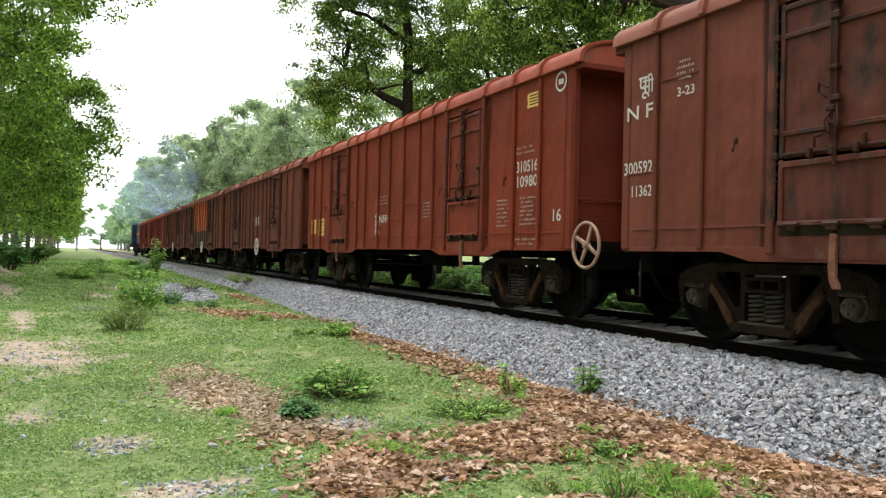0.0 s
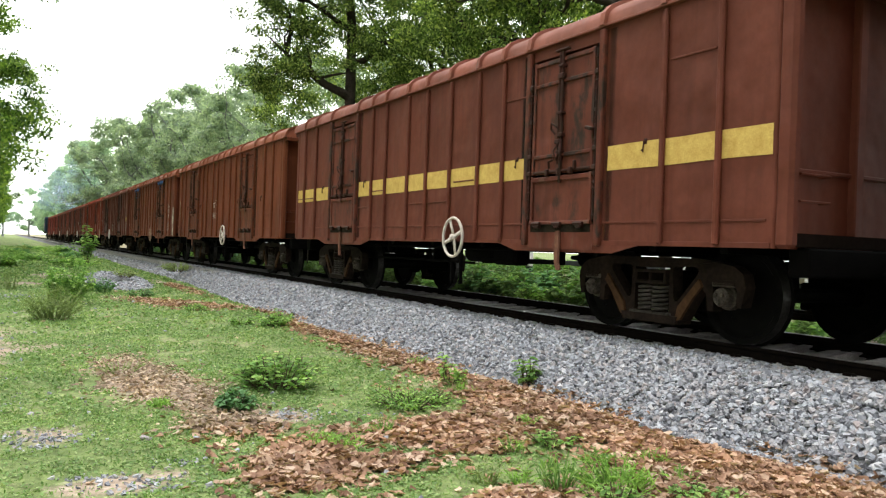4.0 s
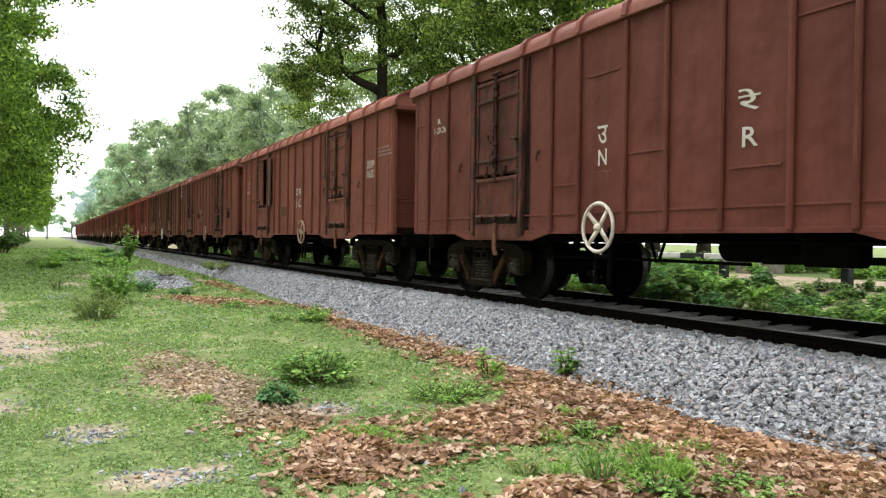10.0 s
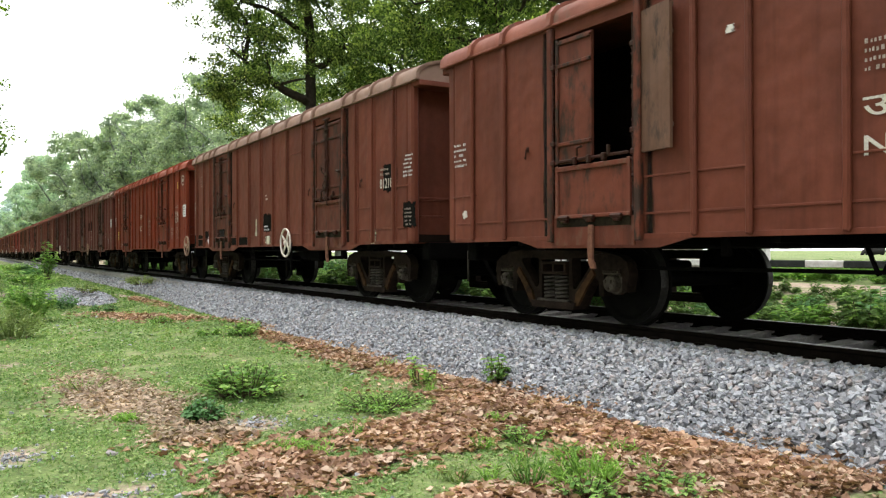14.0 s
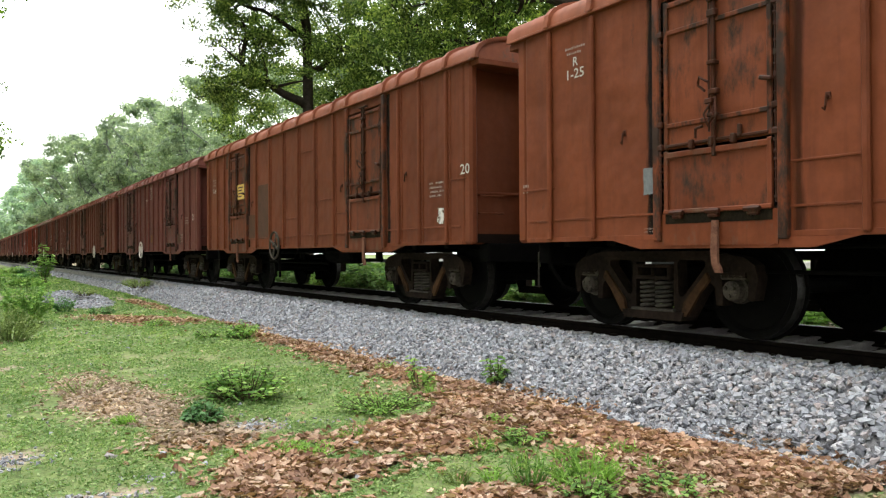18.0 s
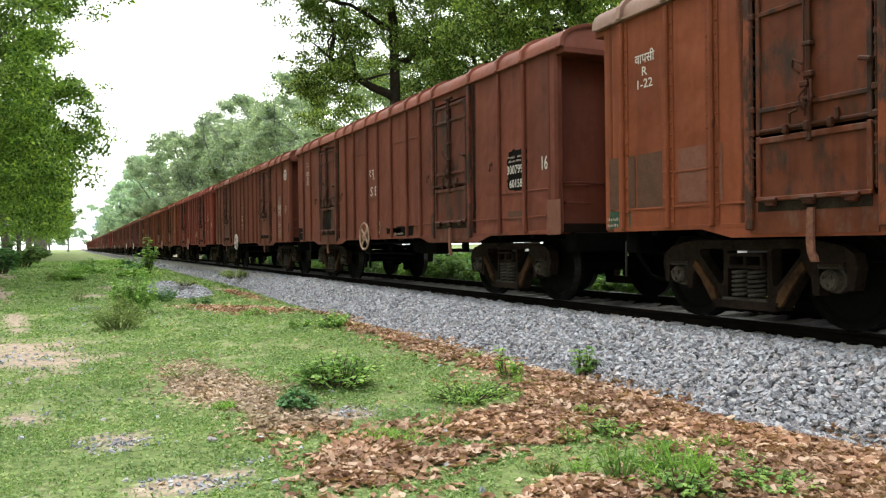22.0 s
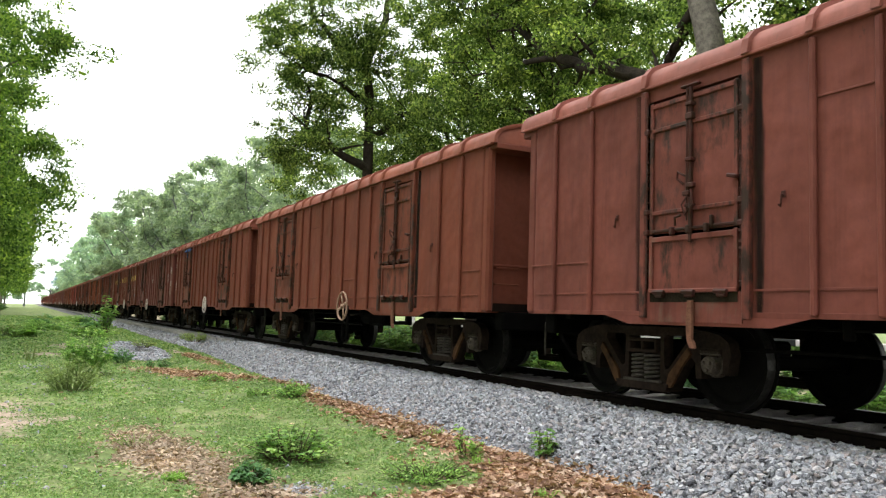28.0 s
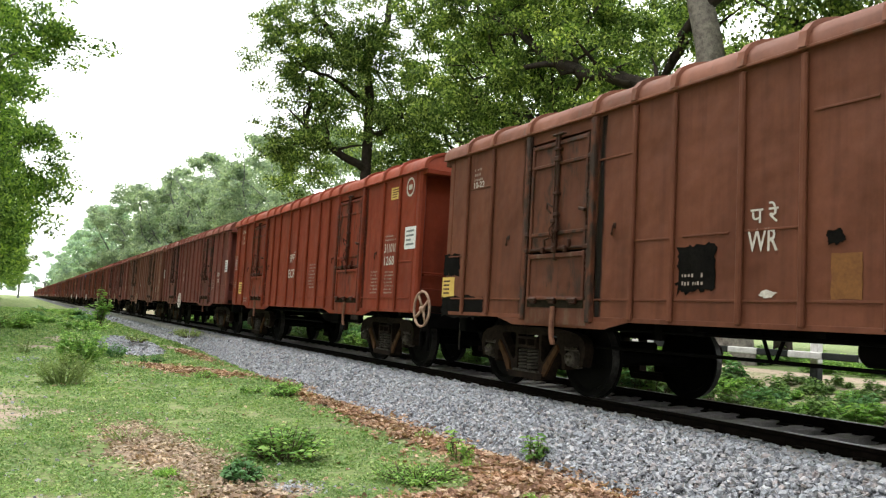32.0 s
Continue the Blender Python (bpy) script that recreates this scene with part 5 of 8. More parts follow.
MARKS[17] = [("#bars", 0.93, 3.05, 0.33, 0.12, "W"),
    ("R", 1.06, 2.92, 0.08, 0.1, "W"),
    ("1-25", 0.96, 2.78, 0.28, 0.11, "W"),
    ("3006", 12.15, 2.08, 0.49, 0.17, "W"),
    ("0060", 12.15, 1.89, 0.49, 0.16, "W"),
    ("522", 12.16, 1.69, 0.35, 0.17, "W"),
    ("19", 13, 1.81, 0.21, 0.23, "W"),
    ("S R", 6.26, 1.6, 0.66, 0.17, "W"),
    ("#bars", 11.63, 1.12, 0.99, 0.49, "W"),
    ("#blob", 5.52, 1.79, 0.5, 0.54, "W"),
    ("#blob", 7.28, 2.49, 0.24, 0.36, "W"),
    ("2", 6.3, 1.91, 0.27, 0.17, "W"),
    ("#label", 2.11, 1.42, 0.13, 0.26, "GY"),
    ("#bars", 0.13, 1.56, 0.14, 0.14, "W"),
    ("#bars", 2.24, 1.04, 0.14, 0.06, "W")]
MARKS[18] = [("11-24", 0.98, 2.61, 0.44, 0.17, "W"),
    ("#bars", 0.98, 2.8, 0.35, 0.31, "W"),
    ("#bars", 0.12, 1.06, 0.39, 0.14, "W"),
    ("#blob", 1.77, 1.32, 0.19, 0.16, "W"),
    ("#bars", 5.08, 2.42, 1.5, 0.69, "W"),
    ("300600", 12.16, 2.26, 0.53, 0.15, "W"),
    ("60393", 12.18, 2.07, 0.49, 0.16, "W"),
    ("18", 13.04, 1.8, 0.23, 0.19, "W"),
    ("#label", 7.79, 1.36, 0.63, 0.28, "OC"),
    ("#bars", 11.74, 1.31, 0.94, 0.34, "W"),
    ("#bars", 12.16, 1.06, 0.48, 0.1, "W")]
MARKS[19] = [("30069", 11.99, 1.97, 0.56, 0.17, "W"),
    ("81371", 12.06, 1.78, 0.48, 0.17, "W"),
    ("17", 12.92, 1.84, 0.18, 0.22, "W"),
    ("#ring", 12.81, 2.83, 0.33, 0.33, "W"),
    ("#bars", 11.46, 1.09, 0.93, 0.56, "W"),
    ("द रे", 6.13, 1.79, 0.46, 0.3, "W"),
    ("S R", 6.14, 1.51, 0.45, 0.2, "W"),
    ("#bars", 6.15, 2.15, 0.34, 0.23, "W"),
    ("#bars", 1.01, 3.05, 0.32, 0.12, "W"),
    ("R", 1.1, 2.92, 0.09, 0.1, "ST"),
    ("12-22", 1.0, 2.77, 0.32, 0.1, "ST"),
    ("#bars", 12.06, 2.16, 0.38, 0.25, "W"),
    ("#blob", 13.26, 1.21, 0.09, 0.34, "B"),
    ("#bars", 0.26, 1.62, 0.25, 0.07, "W"),
    ("#bars", 0.34, 1.13, 0.25, 0.07, "W"),
    ("#bars", 0.93, 1.1, 0.27, 0.09, "W")]
MARKS[20] = [("वापसी", 0.94, 2.75, 0.35, 0.15, "W"),
    ("R", 1.04, 2.63, 0.12, 0.1, "W"),
    ("12-21", 0.97, 2.5, 0.28, 0.12, "W"),
    ("#bars", 0.92, 3, 0.32, 0.16, "W"),
    ("#label", 0.02, 0.97, 0.58, 0.39, "B"),
    ("#label", 7.05, 1.08, 0.79, 0.11, "B"),
    ("द पू", 6.06, 2.25, 0.32, 0.21, "W"),
    ("#label", 12.11, 1.62, 0.54, 0.58, "B"),
    ("#label", 13.17, 0.96, 0.33, 0.47, "PK"),
    ("#label", 7.6, 0.95, 0.86, 0.27, "B"),
    ("#label", 12.1, 1.2, 0.54, 0.12, "OLD"),
    ("#soot", 9.82, 1.18, 1.13, 0.6, "B"),
    ("300799", 12.16, 1.86, 0.45, 0.13, "W"),
    ("60158", 12.16, 1.66, 0.37, 0.12, "W"),
    ("#bars", 12.19, 2.03, 0.4, 0.12, "W"),
    ("16", 13.05, 1.85, 0.15, 0.19, "W"),
    ("#bars", 7.68, 0.98, 0.7, 0.14, "W"),
    ("#blob", 6.38, 1.07, 0.4, 0.35, "W")]
MARKS[20] += [("S E", 6.35, 1.9, 0.42, 0.2, "W")]
MARKS[21] = [("BCNM1", 12.34, 2.35, 0.45, 0.13, "W"),
    ("उ पू", 5.74, 1.77, 0.48, 0.25, "W"),
    ("वापसी", 0.62, 2.86, 0.34, 0.14, "W"),
    ("R", 0.74, 2.72, 0.09, 0.1, "W"),
    ("1-22", 0.66, 2.58, 0.26, 0.1, "W"),
    ("#label", 4.46, 1.22, 0.8, 0.28, "OLD"),
    ("#label", 5.4, 1.22, 0.74, 0.28, "OLD"),
    ("#label", 6.28, 1.22, 0.72, 0.28, "PK"),
    ("#label", 7.14, 1.22, 0.74, 0.4, "OLD"),
    ("#bars", 13.15, 2.54, 0.27, 0.54, "W"),
    ("#label", 0.12, 1.23, 0.48, 0.61, "OLD"),
    ("#label", 0.63, 1.23, 0.57, 0.61, "OLD"),
    ("#label", 1.32, 1.26, 0.63, 0.57, "PK"),
    ("#label", 11.63, 1.21, 0.48, 0.48, "OLD"),
    ("#label", 12.32, 1.21, 0.52, 0.52, "OLD"),
    ("#label", 13.04, 1.2, 0.39, 0.52, "OLD"),
    ("#label", 8.13, 1.17, 0.82, 0.64, "PK"),
    ("#label", 0.12, 1, 0.39, 0.22, "G"),
    ("#bars", 0.22, 1.03, 0.27, 0.14, "W"),
    ("300489", 12.34, 1.93, 0.53, 0.12, "W"),
    ("60991", 12.33, 1.75, 0.42, 0.13, "W"),
    ("15", 13.19, 1.86, 0.16, 0.18, "W"),
    ("#label", 12.33, 0.96, 0.41, 0.23, "G"),
    ("BCN 1P", 12.37, 1.05, 0.34, 0.08, "W")]
MARKS[21] += [("55.13 t", 12.38, 1.59, 0.34, 0.07, "W"),
    ("26.17 t", 12.38, 1.475, 0.34, 0.07, "W"),
    ("TARE", 11.7, 1.47, 0.24, 0.08, "W"),
    ("#blob", 13.12, 1.38, 0.2, 0.18, "C"),
    ("42.67", 12.38, 1.36, 0.34, 0.07, "W"),
    ("C.C", 11.7, 1.59, 0.2, 0.08, "W"),
    ("AREA", 11.7, 1.35, 0.24, 0.08, "W"),
    ("N E", 5.74, 1.53, 0.48, 0.21, "W"),
    ("#label", 3.22, 0.98, 3.87, 0.24, "G"),
    ("#bars", 4.86, 1.03, 2.2, 0.13, "W")]
MARKS[22] = [("2-2023", 0.99, 2.56, 0.42, 0.11, "ST"),
    ("R", 1.12, 2.74, 0.09, 0.1, "ST"),
    ("#bars", 1.05, 2.88, 0.27, 0.12, "W"),
    ("#bars", 6.68, 2.01, 0.63, 0.39, "W"),
    ("#label", 0.12, 1.23, 0.59, 0.5, "PK"),
    ("#soot", 9.83, 1.28, 1.1, 0.55, "B"),
    ("#bars", 0.24, 0.99, 0.38, 0.22, "W"),
    ("#label", 12.18, 1.94, 0.47, 0.26, "Y"),
    ("300792", 12.12, 1.55, 0.54, 0.16, "W"),
    ("74910", 12.15, 1.37, 0.47, 0.15, "W"),
    ("14", 13.07, 1.92, 0.15, 0.18, "W"),
    ("#label", 7.04, 1.24, 0.51, 0.31, "Y")]
MARKS[23] = [("#label", 0.09, 2.53, 0.55, 0.26, "Y"),
    ("#label", 0.75, 2.52, 0.63, 0.26, "Y"),
    ("#label", 1.46, 2.51, 0.87, 0.3, "Y"),
    ("#label", 3.89, 2.54, 0.48, 0.25, "Y"),
    ("#label", 4.49, 2.55, 0.49, 0.25, "Y"),
    ("#label", 5.11, 2.54, 0.75, 0.3, "Y"),
    ("#label", 5.98, 2.54, 0.58, 0.28, "Y"),
    ("#label", 6.67, 2.51, 0.67, 0.34, "Y"),
    ("#label", 7.41, 2.55, 0.81, 0.34, "Y"),
    ("#label", 8.3, 2.55, 0.51, 0.29, "Y"),
    ("उपरे", 6.67, 1.84, 0.57, 0.3, "W"),
    ("#bars", 6.75, 2.17, 0.38, 0.28, "W"),
    ("#bars", 0.92, 2.81, 0.3, 0.38, "W"),
    ("#bars", 0.15, 1.57, 0.24, 0.15, "W"),
    ("#bars", 0.36, 1.13, 0.27, 0.06, "W"),
    ("311103", 12.3, 2.01, 0.47, 0.14, "W"),
    ("17603", 12.29, 1.83, 0.47, 0.15, "W")]
MARKS[23] += [("13", 13.11, 1.86, 0.17, 0.2, "W"),
    ("#blob", 12.94, 1.47, 0.53, 0.21, "GY"),
    ("#bars", 12.34, 1.28, 0.41, 0.32, "W"),
    ("#bars", 12.32, 1.07, 0.4, 0.11, "W"),
    ("NWR", 7.1, 1.53, 0.59, 0.21, "W")]
MARKS[23] += [("#label", 11.02, 2.52, 0.72, 0.3, "Y"), ("#label", 11.98, 2.52, 0.52, 0.3, "Y"), ("#label", 12.72, 2.52, 0.6, 0.3, "Y")]
MARKS[24] = [("WCR", 6.21, 2.14, 1.02, 0.25, "W"),
    ("#bars", 6.21, 2.46, 1.02, 0.25, "W"),
    ("311604", 12.06, 2.32, 0.58, 0.18, "W"),
    ("2320", 12.08, 2.1, 0.52, 0.17, "W"),
    ("R", 13.01, 1.9, 0.22, 0.24, "W"),
    ("#ring", 12.91, 2.48, 0.31, 0.3, "W"),
    ("#bars", 12.34, 1.46, 1.03, 0.36, "W"),
    ("#blob", 11.22, 1.1, 0.74, 0.14, "W"),
    ("#bars", 0.29, 1.61, 0.31, 0.07, "W"),
    ("#bars", 0.18, 1.06, 0.31, 0.06, "W")]
MARKS[25] = [("द म", 0.17, 2.95, 0.54, 0.19, "W"),
    ("S C", 0.19, 2.69, 0.51, 0.15, "W"),
    ("5-25", 0.95, 2.94, 0.28, 0.13, "W"),
    ("300993", 0.12, 1.87, 0.58, 0.15, "W"),
    ("97736", 0.16, 1.69, 0.49, 0.15, "W"),
    ("#bars", 0.95, 3.08, 0.27, 0.24, "W"),
    ("#blob", 1.94, 0.99, 0.39, 0.4, "PK"),
    ("#bars", 0.12, 2.06, 0.5, 0.1, "W")]
MARKS[27] = [("N E", 7.03, 1.65, 0.44, 0.15, "W"),
    ("3 9", 7.03, 1.94, 0.4, 0.18, "W"),
    ("#bars", 7.75, 2.33, 0.66, 0.48, "W"),
    ("300402", 12.86, 1.67, 0.54, 0.14, "OC"),
    ("25965", 12.87, 1.47, 0.51, 0.14, "OC"),
    ("#label", 12.19, 1.82, 0.48, 0.15, "OR2"),
    ("9", 13.08, 1.92, 0.13, 0.17, "W"),
    ("#bars", 12.26, 2.02, 0.34, 0.25, "W")]
MARKS[28] = [("#label", 0.2, 3.4, 0.64, 0.07, "C"),
    ("#label", 0.2, 3.28, 0.64, 0.07, "C"),
    ("#label", 0.2, 3.15, 0.63, 0.07, "C"),
    ("#label", 0.2, 3.03, 0.63, 0.07, "C"),
    ("#label", 0.2, 2.91, 0.63, 0.07, "C"),
    ("#bars", 0.25, 1.04, 0.31, 0.13, "W"),
    ("NWR", 5.99, 1.71, 0.49, 0.15, "W"),
    ("#bars", 5.98, 1.86, 0.49, 0.28, "W"),
    ("#bars", 0.24, 1.53, 0.37, 0.21, "C"),
    ("2-24", 1.05, 2.84, 0.26, 0.1, "W"),
    ("#bars", 1.04, 3.07, 0.22, 0.1, "W"),
    ("8", 13.12, 1.84, 0.13, 0.18, "W"),
    ("31111", 12.27, 1.62, 0.38, 0.14, "W"),
    ("12861", 12.21, 1.43, 0.45, 0.14, "W"),
    ("#blob", 12.87, 1.26, 0.64, 0.17, "RB"),
    ("#bars", 13.01, 2.81, 0.26, 0.23, "W"),
    ("#bars", 12.98, 1.46, 0.35, 0.29, "W")]
MARKS[29] = [("उ", 5.37, 2.14, 0.17, 0.18, "W"),
    ("N", 5.37, 1.85, 0.16, 0.17, "W"),
    ("#label", 0.09, 2.06, 0.32, 0.39, "PO"),
    ("1-2026", 0.97, 2.74, 0.29, 0.09, "W"),
    ("300407", 12.22, 1.89, 0.54, 0.15, "W"),
    ("60820", 12.25, 1.68, 0.47, 0.15, "W"),
    ("#label", 13.11, 2.03, 0.37, 0.39, "PO"),
    ("#bars", 11.26, 1.46, 0.64, 0.37, "W")]
MARKS[30] = [("पूमरे", 5.93, 2.09, 0.64, 0.25, "W"),
    ("#label", 12.17, 3.03, 0.41, 0.22, "Y"),
    ("#disc", 12.84, 3.01, 0.33, 0.34, "W"),
    ("#bars", 12.02, 2.27, 0.51, 0.14, "W"),
    ("311018", 12.06, 2.05, 0.54, 0.17, "W"),
    ("12681", 12.09, 1.82, 0.51, 0.17, "W"),
    ("#bars", 11.53, 1.3, 0.38, 0.46, "W"),
    ("#bars", 12.07, 1.3, 0.46, 0.44, "W"),
    ("#label", 12.87, 2.08, 0.44, 0.39, "PO"),
    ("ECR", 6.19, 1.7, 0.56, 0.21, "W"),
    ("#bars", 7.76, 1.43, 0.49, 0.6, "W"),
    ("वापसी", 0.88, 3.13, 0.41, 0.17, "W"),
    ("R", 1.02, 2.95, 0.12, 0.12, "W"),
    ("12-24", 0.91, 2.83, 0.31, 0.09, "W"),
    ("#label", 0.83, 1.31, 0.58, 0.34, "Y"),
    ("#bars", 0.14, 2.07, 0.34, 0.45, "PO"),
    ("#bars", 0.23, 1.5, 0.33, 0.21, "W"),
    ("#bars", 1.53, 1.07, 0.37, 0.16, "W")]
MARKS[31] = [("प रे", 6.03, 1.93, 0.31, 0.19, "W"),
    ("WR", 6, 1.67, 0.34, 0.21, "W"),
    ("#label", 5.12, 1.31, 0.5, 0.46, "B"),
    ("#bars", 5.18, 1.37, 0.3, 0.16, "W"),
    ("#label", -0.05, 1.24, 0.4, 0.31, "Y"),
    ("#label", -0.02, 1.58, 0.5, 0.33, "B"),
    ("#label", -0.03, 0.94, 1.27, 0.31, "B"),
    ("#blob", 6.13, 1.24, 0.22, 0.09, "W"),
    ("#label", 6.87, 1.24, 0.28, 0.38, "YF"),
    ("10-22", 0.82, 2.87, 0.3, 0.1, "W"),
    ("#bars", 0.83, 2.98, 0.27, 0.23, "W"),
    ("#blob", 6.79, 1.67, 0.23, 0.17, "B")]


def roll(n, sets):
    """Turns a wagon's wheels while it passes the camera."""
    inside = [k / FPS for k in range(32 * FPS + 1) if -3.0 < run(k / FPS) - PITCH * n < 34.0]
    if len(inside) < 4:
        return
    first, last = inside[0], inside[-1]
    for w, y in zip(sets, [yb + ya for yb in BOGIES for ya in (-1.0, 1.0)]):
        def at(t):
            return pose(0, y, 0.5, -math.degrees((run(min(max(t, first), last)) - run(first)) / 0.5))
        rows = ([(0.0, at(0))] if first > 0 else []) + [(t, at(t)) for t in inside] + ([(32.0, at(32))] if last < 31.99 else [])
        walk(w, rows)


def motions():
    times = sorted(set([1.0 * k for k in range(33)] + [14.4, 28.7]))
    for n, w in WAGONS.items():
        walk(w, [(t, pose(TRACK_X, run(t) - PITCH * n - HALF_L, RAIL_Z)) for t in times])
    walk(LOCO, [(t, pose(TRACK_X, run(t) + PITCH * 6 + 11.0, RAIL_Z)) for t in times])
    for i, p in enumerate(PUFFS):
        walk(p, [(t, pose(TRACK_X + 0.4 + 0.12 * t + 0.5 * math.sin(i * 2.1), 98 + 12.0 * i + (11.2 - 0.5 * i) * t, 7.6 + 1.3 * (2 - i) + 0.12 * t, 0, 0, 3 * t + 40 * i)) for t in times])
    for n, sets in WHEELSETS.items():
        roll(n, sets)


for row in [row for rows in MARKS.values() for row in rows if row[0][0] != "#"]:
    letters(row[0], INK[row[5]])
for n, (colour, label) in TRAIN.items():
    tone = TONE.get(n, 1.0)
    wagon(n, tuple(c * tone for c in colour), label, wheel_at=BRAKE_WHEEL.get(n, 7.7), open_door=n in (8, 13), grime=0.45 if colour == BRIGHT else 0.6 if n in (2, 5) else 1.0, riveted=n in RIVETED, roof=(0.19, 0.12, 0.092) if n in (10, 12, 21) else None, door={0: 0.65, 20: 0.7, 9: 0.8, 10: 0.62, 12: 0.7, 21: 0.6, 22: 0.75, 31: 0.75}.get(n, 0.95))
for n, z0, z1, ink in ((10, 1.62, 2.0, "B"), (21, 0.99, 1.2, "G")):   # paint patches on the recessed end wall
    b = Build().box(-1.36, -0.66 if n == 10 else -0.95, -HALF_L + 0.155, -HALF_L + 0.157, z0, z1)
    part("paint_patch", b, INK[ink], WAGONS[n])
level = {}
for n, (text, o, z, width, height, ink) in [(n, row) for n, rows in MARKS.items() for row in rows]:
    level[n] = level.get(n, 0) + 1
    o = o + 0.15 if 0 <= o < 0.3 and text[0] != "#" else o
    if text[0] != "#" or text == "#bars":   # writing keeps clear of the ribs
        walls = [0.02] + sorted(ribs_of(n) + POSTS) + [13.5]
        mid = o + width / 2
        lo, hi = max(w for w in walls if w <= mid) + 0.06, min(w for w in walls if w > mid) - 0.06
        width = min(width, hi - lo)
        o = min(max(o, lo), hi - width)
    on_door = any(abs(o + width / 2 - d) < 0.66 for d in DOORS) and z > SILL + 0.3
    mark(WAGONS[n], text, o, z, width, height, ink, (0.047 if on_door else 0.0035) + (0.0 if text in ("#label", "#soot") else 0.004) + 0.0012 * (level[n] % 4))
mark(WAGONS[23], "#label", 2.36, 0.93, 1.3, 0.22, "GY", 0.034)
mark(WAGONS[7], "#label", 9.6, 1.22, 1.16, 0.6, "OLD", 0.028)
mark(WAGONS[7], "#soot", 9.6, 1.22, 1.16, 0.6, "B", 0.031)
mark(WAGONS[20], "#soot", 2.36, 1.2, 1.3, 0.62, "B", 0.03)
mark(WAGONS[12], "#soot", 2.36, 0.95, 1.35, 0.5, "B", 0.034)
# the yellow band along one wagon, and blue tarpaulin knotted over doors
for a, c in ((0.2, 2.2), (3.8, 9.35), (11.0, 13.2)):
    mark(WAGONS[3], "#label", a, 1.80, c - a, 0.27, "Y")
for n, d, hang in ((1, 0, 0.35), (1, 1, 0.2), (25, 0, 0.25)):
    b = Build()
    rnd = random.Random(n + d)
    pts = [(0.75 - 1.5 * k / 14, EAVE - 0.14 + 0.035 * math.sin(k * 1.9) - (hang * (k - 10) / 4 if k > 10 and n == 0 else 0)) for k in range(15)]
    b.tube([(-HALF_W - 0.06 - 0.02 * rnd.random(), y, z + rnd.uniform(-0.02, 0.02)) for y, z in pts], [0.02 + 0.05 * rnd.random() for _ in pts], 7)
    b.tube([(-HALF_W - 0.08, 0.05, EAVE - 0.14), (-HALF_W - 0.1, 0.0, EAVE - 0.14 - hang), (-HALF_W - 0.08, -0.06, EAVE - 0.2 - hang)], [0.03, 0.045, 0.02], 6)
    b.v = [(-HALF_W - 0.055 + (v[0] + HALF_W + 0.07) * 0.35, v[1], v[2]) for v in b.v]
    part("tarpaulin_strip", b, BLUE, WAGONS[n], "knotted blue tarpaulin strip", m=pose(0, Y(DOORS[d]), 0))


# ---------------------------------------------------------------- locomotive and smoke
LOCO_BLUE = plain("locomotive_blue", (0.012, 0.022, 0.04), (0.025, 0.045, 0.075), 3, 0.5)
LOCO_RED = plain("locomotive_stripe_red", (0.35, 0.05, 0.03), (0.45, 0.09, 0.05), 5, 0.5)
GLASS = plain("dark_cab_glass", (0.01, 0.012, 0.014), (0.02, 0.022, 0.025), 2, 0.1, bump=0.0)


def locomotive():
    t = thing("diesel_locomotive", "dark blue diesel locomotive with a red stripe hauling the train", "locomotive")
    part("frame", Build().cbox(-1.5, 1.5, -9.6, 9.6, 1.0, 1.45, 0.05), SHADED_GRIME, t)
    part("long_hood", Build().cbox(-0.95, 0.95, -9.3, 5.2, 1.45, 3.9, 0.15), LOCO_BLUE, t)
    cab = part("cab", Build().cbox(-1.5, 1.5, 5.2, 7.8, 1.45, 4.1, 0.18), LOCO_BLUE, t)
    part("short_hood", Build().cbox(-0.95, 0.95, 7.8, 9.4, 1.45, 3.2, 0.15), LOCO_BLUE, t)
    for y in (5.9, 7.1):
        part("cab_window", Build().cbox(-1.515, -1.49, y - 0.35, y + 0.35, 2.9, 3.6, 0.01), GLASS, cab)
    for x in (-0.95, 0.95):
        part("stripe", Build().box(x - 0.01, x + 0.01, -9.2, 5.2, 2.55, 2.85), LOCO_RED, t)
    part("stripe", Build().box(-1.51, -1.5, 5.3, 7.7, 2.45, 2.75), LOCO_RED, t)
    part("exhaust_stack", Build().cbox(-0.2, 0.2, -2.4, -1.2, 3.88, 4.2, 0.05), SHADED_GRIME, t)
    part("fuel_tank", Build().cbox(-1.2, 1.2, -2.6, 2.6, 0.35, 1.0, 0.12), SHADED_GRIME, t)
    for x in (-1.42, 1.42):
        b = Build().tube([(x, -9.4, 2.35), (x, 5.0, 2.35)], 0.025, 6)
        part("handrail", b, SHADED_GRIME, t)
    for yb in (-6.2, 6.2):
        bg = part("bogie", Build().cbox(-1.15, 1.15, yb - 2.2, yb + 2.2, 0.45, 0.95, 0.08), SHADED_GRIME, t)
        for ya in (-1.8, 0.0, 1.8):
            part("wheelset", MESH["wheelset"], None, bg, m=pose(0, yb + ya, 0.52) @ Matrix.Scale(1.04, 4))
    return t


def smoke_material():
    m, n, l, p = material("diesel_smoke")
    p.inputs["Base Color"].default_value = (0.42, 0.55, 0.75, 1)
    p.inputs["Roughness"].default_value = 1.0
    p.inputs["Specular IOR Level"].default_value = 0.0
    x = noise_node(n, l, 0.55, 3.0, shift=True)
    r = ramp(n, [(0.36, (0, 0, 0)), (0.7, (0.22, 0.22, 0.22))])
    l.new(x.outputs["Fac"], r.inputs["Fac"])
    l.new(r.outputs["Color"], p.inputs["Alpha"])
    return m


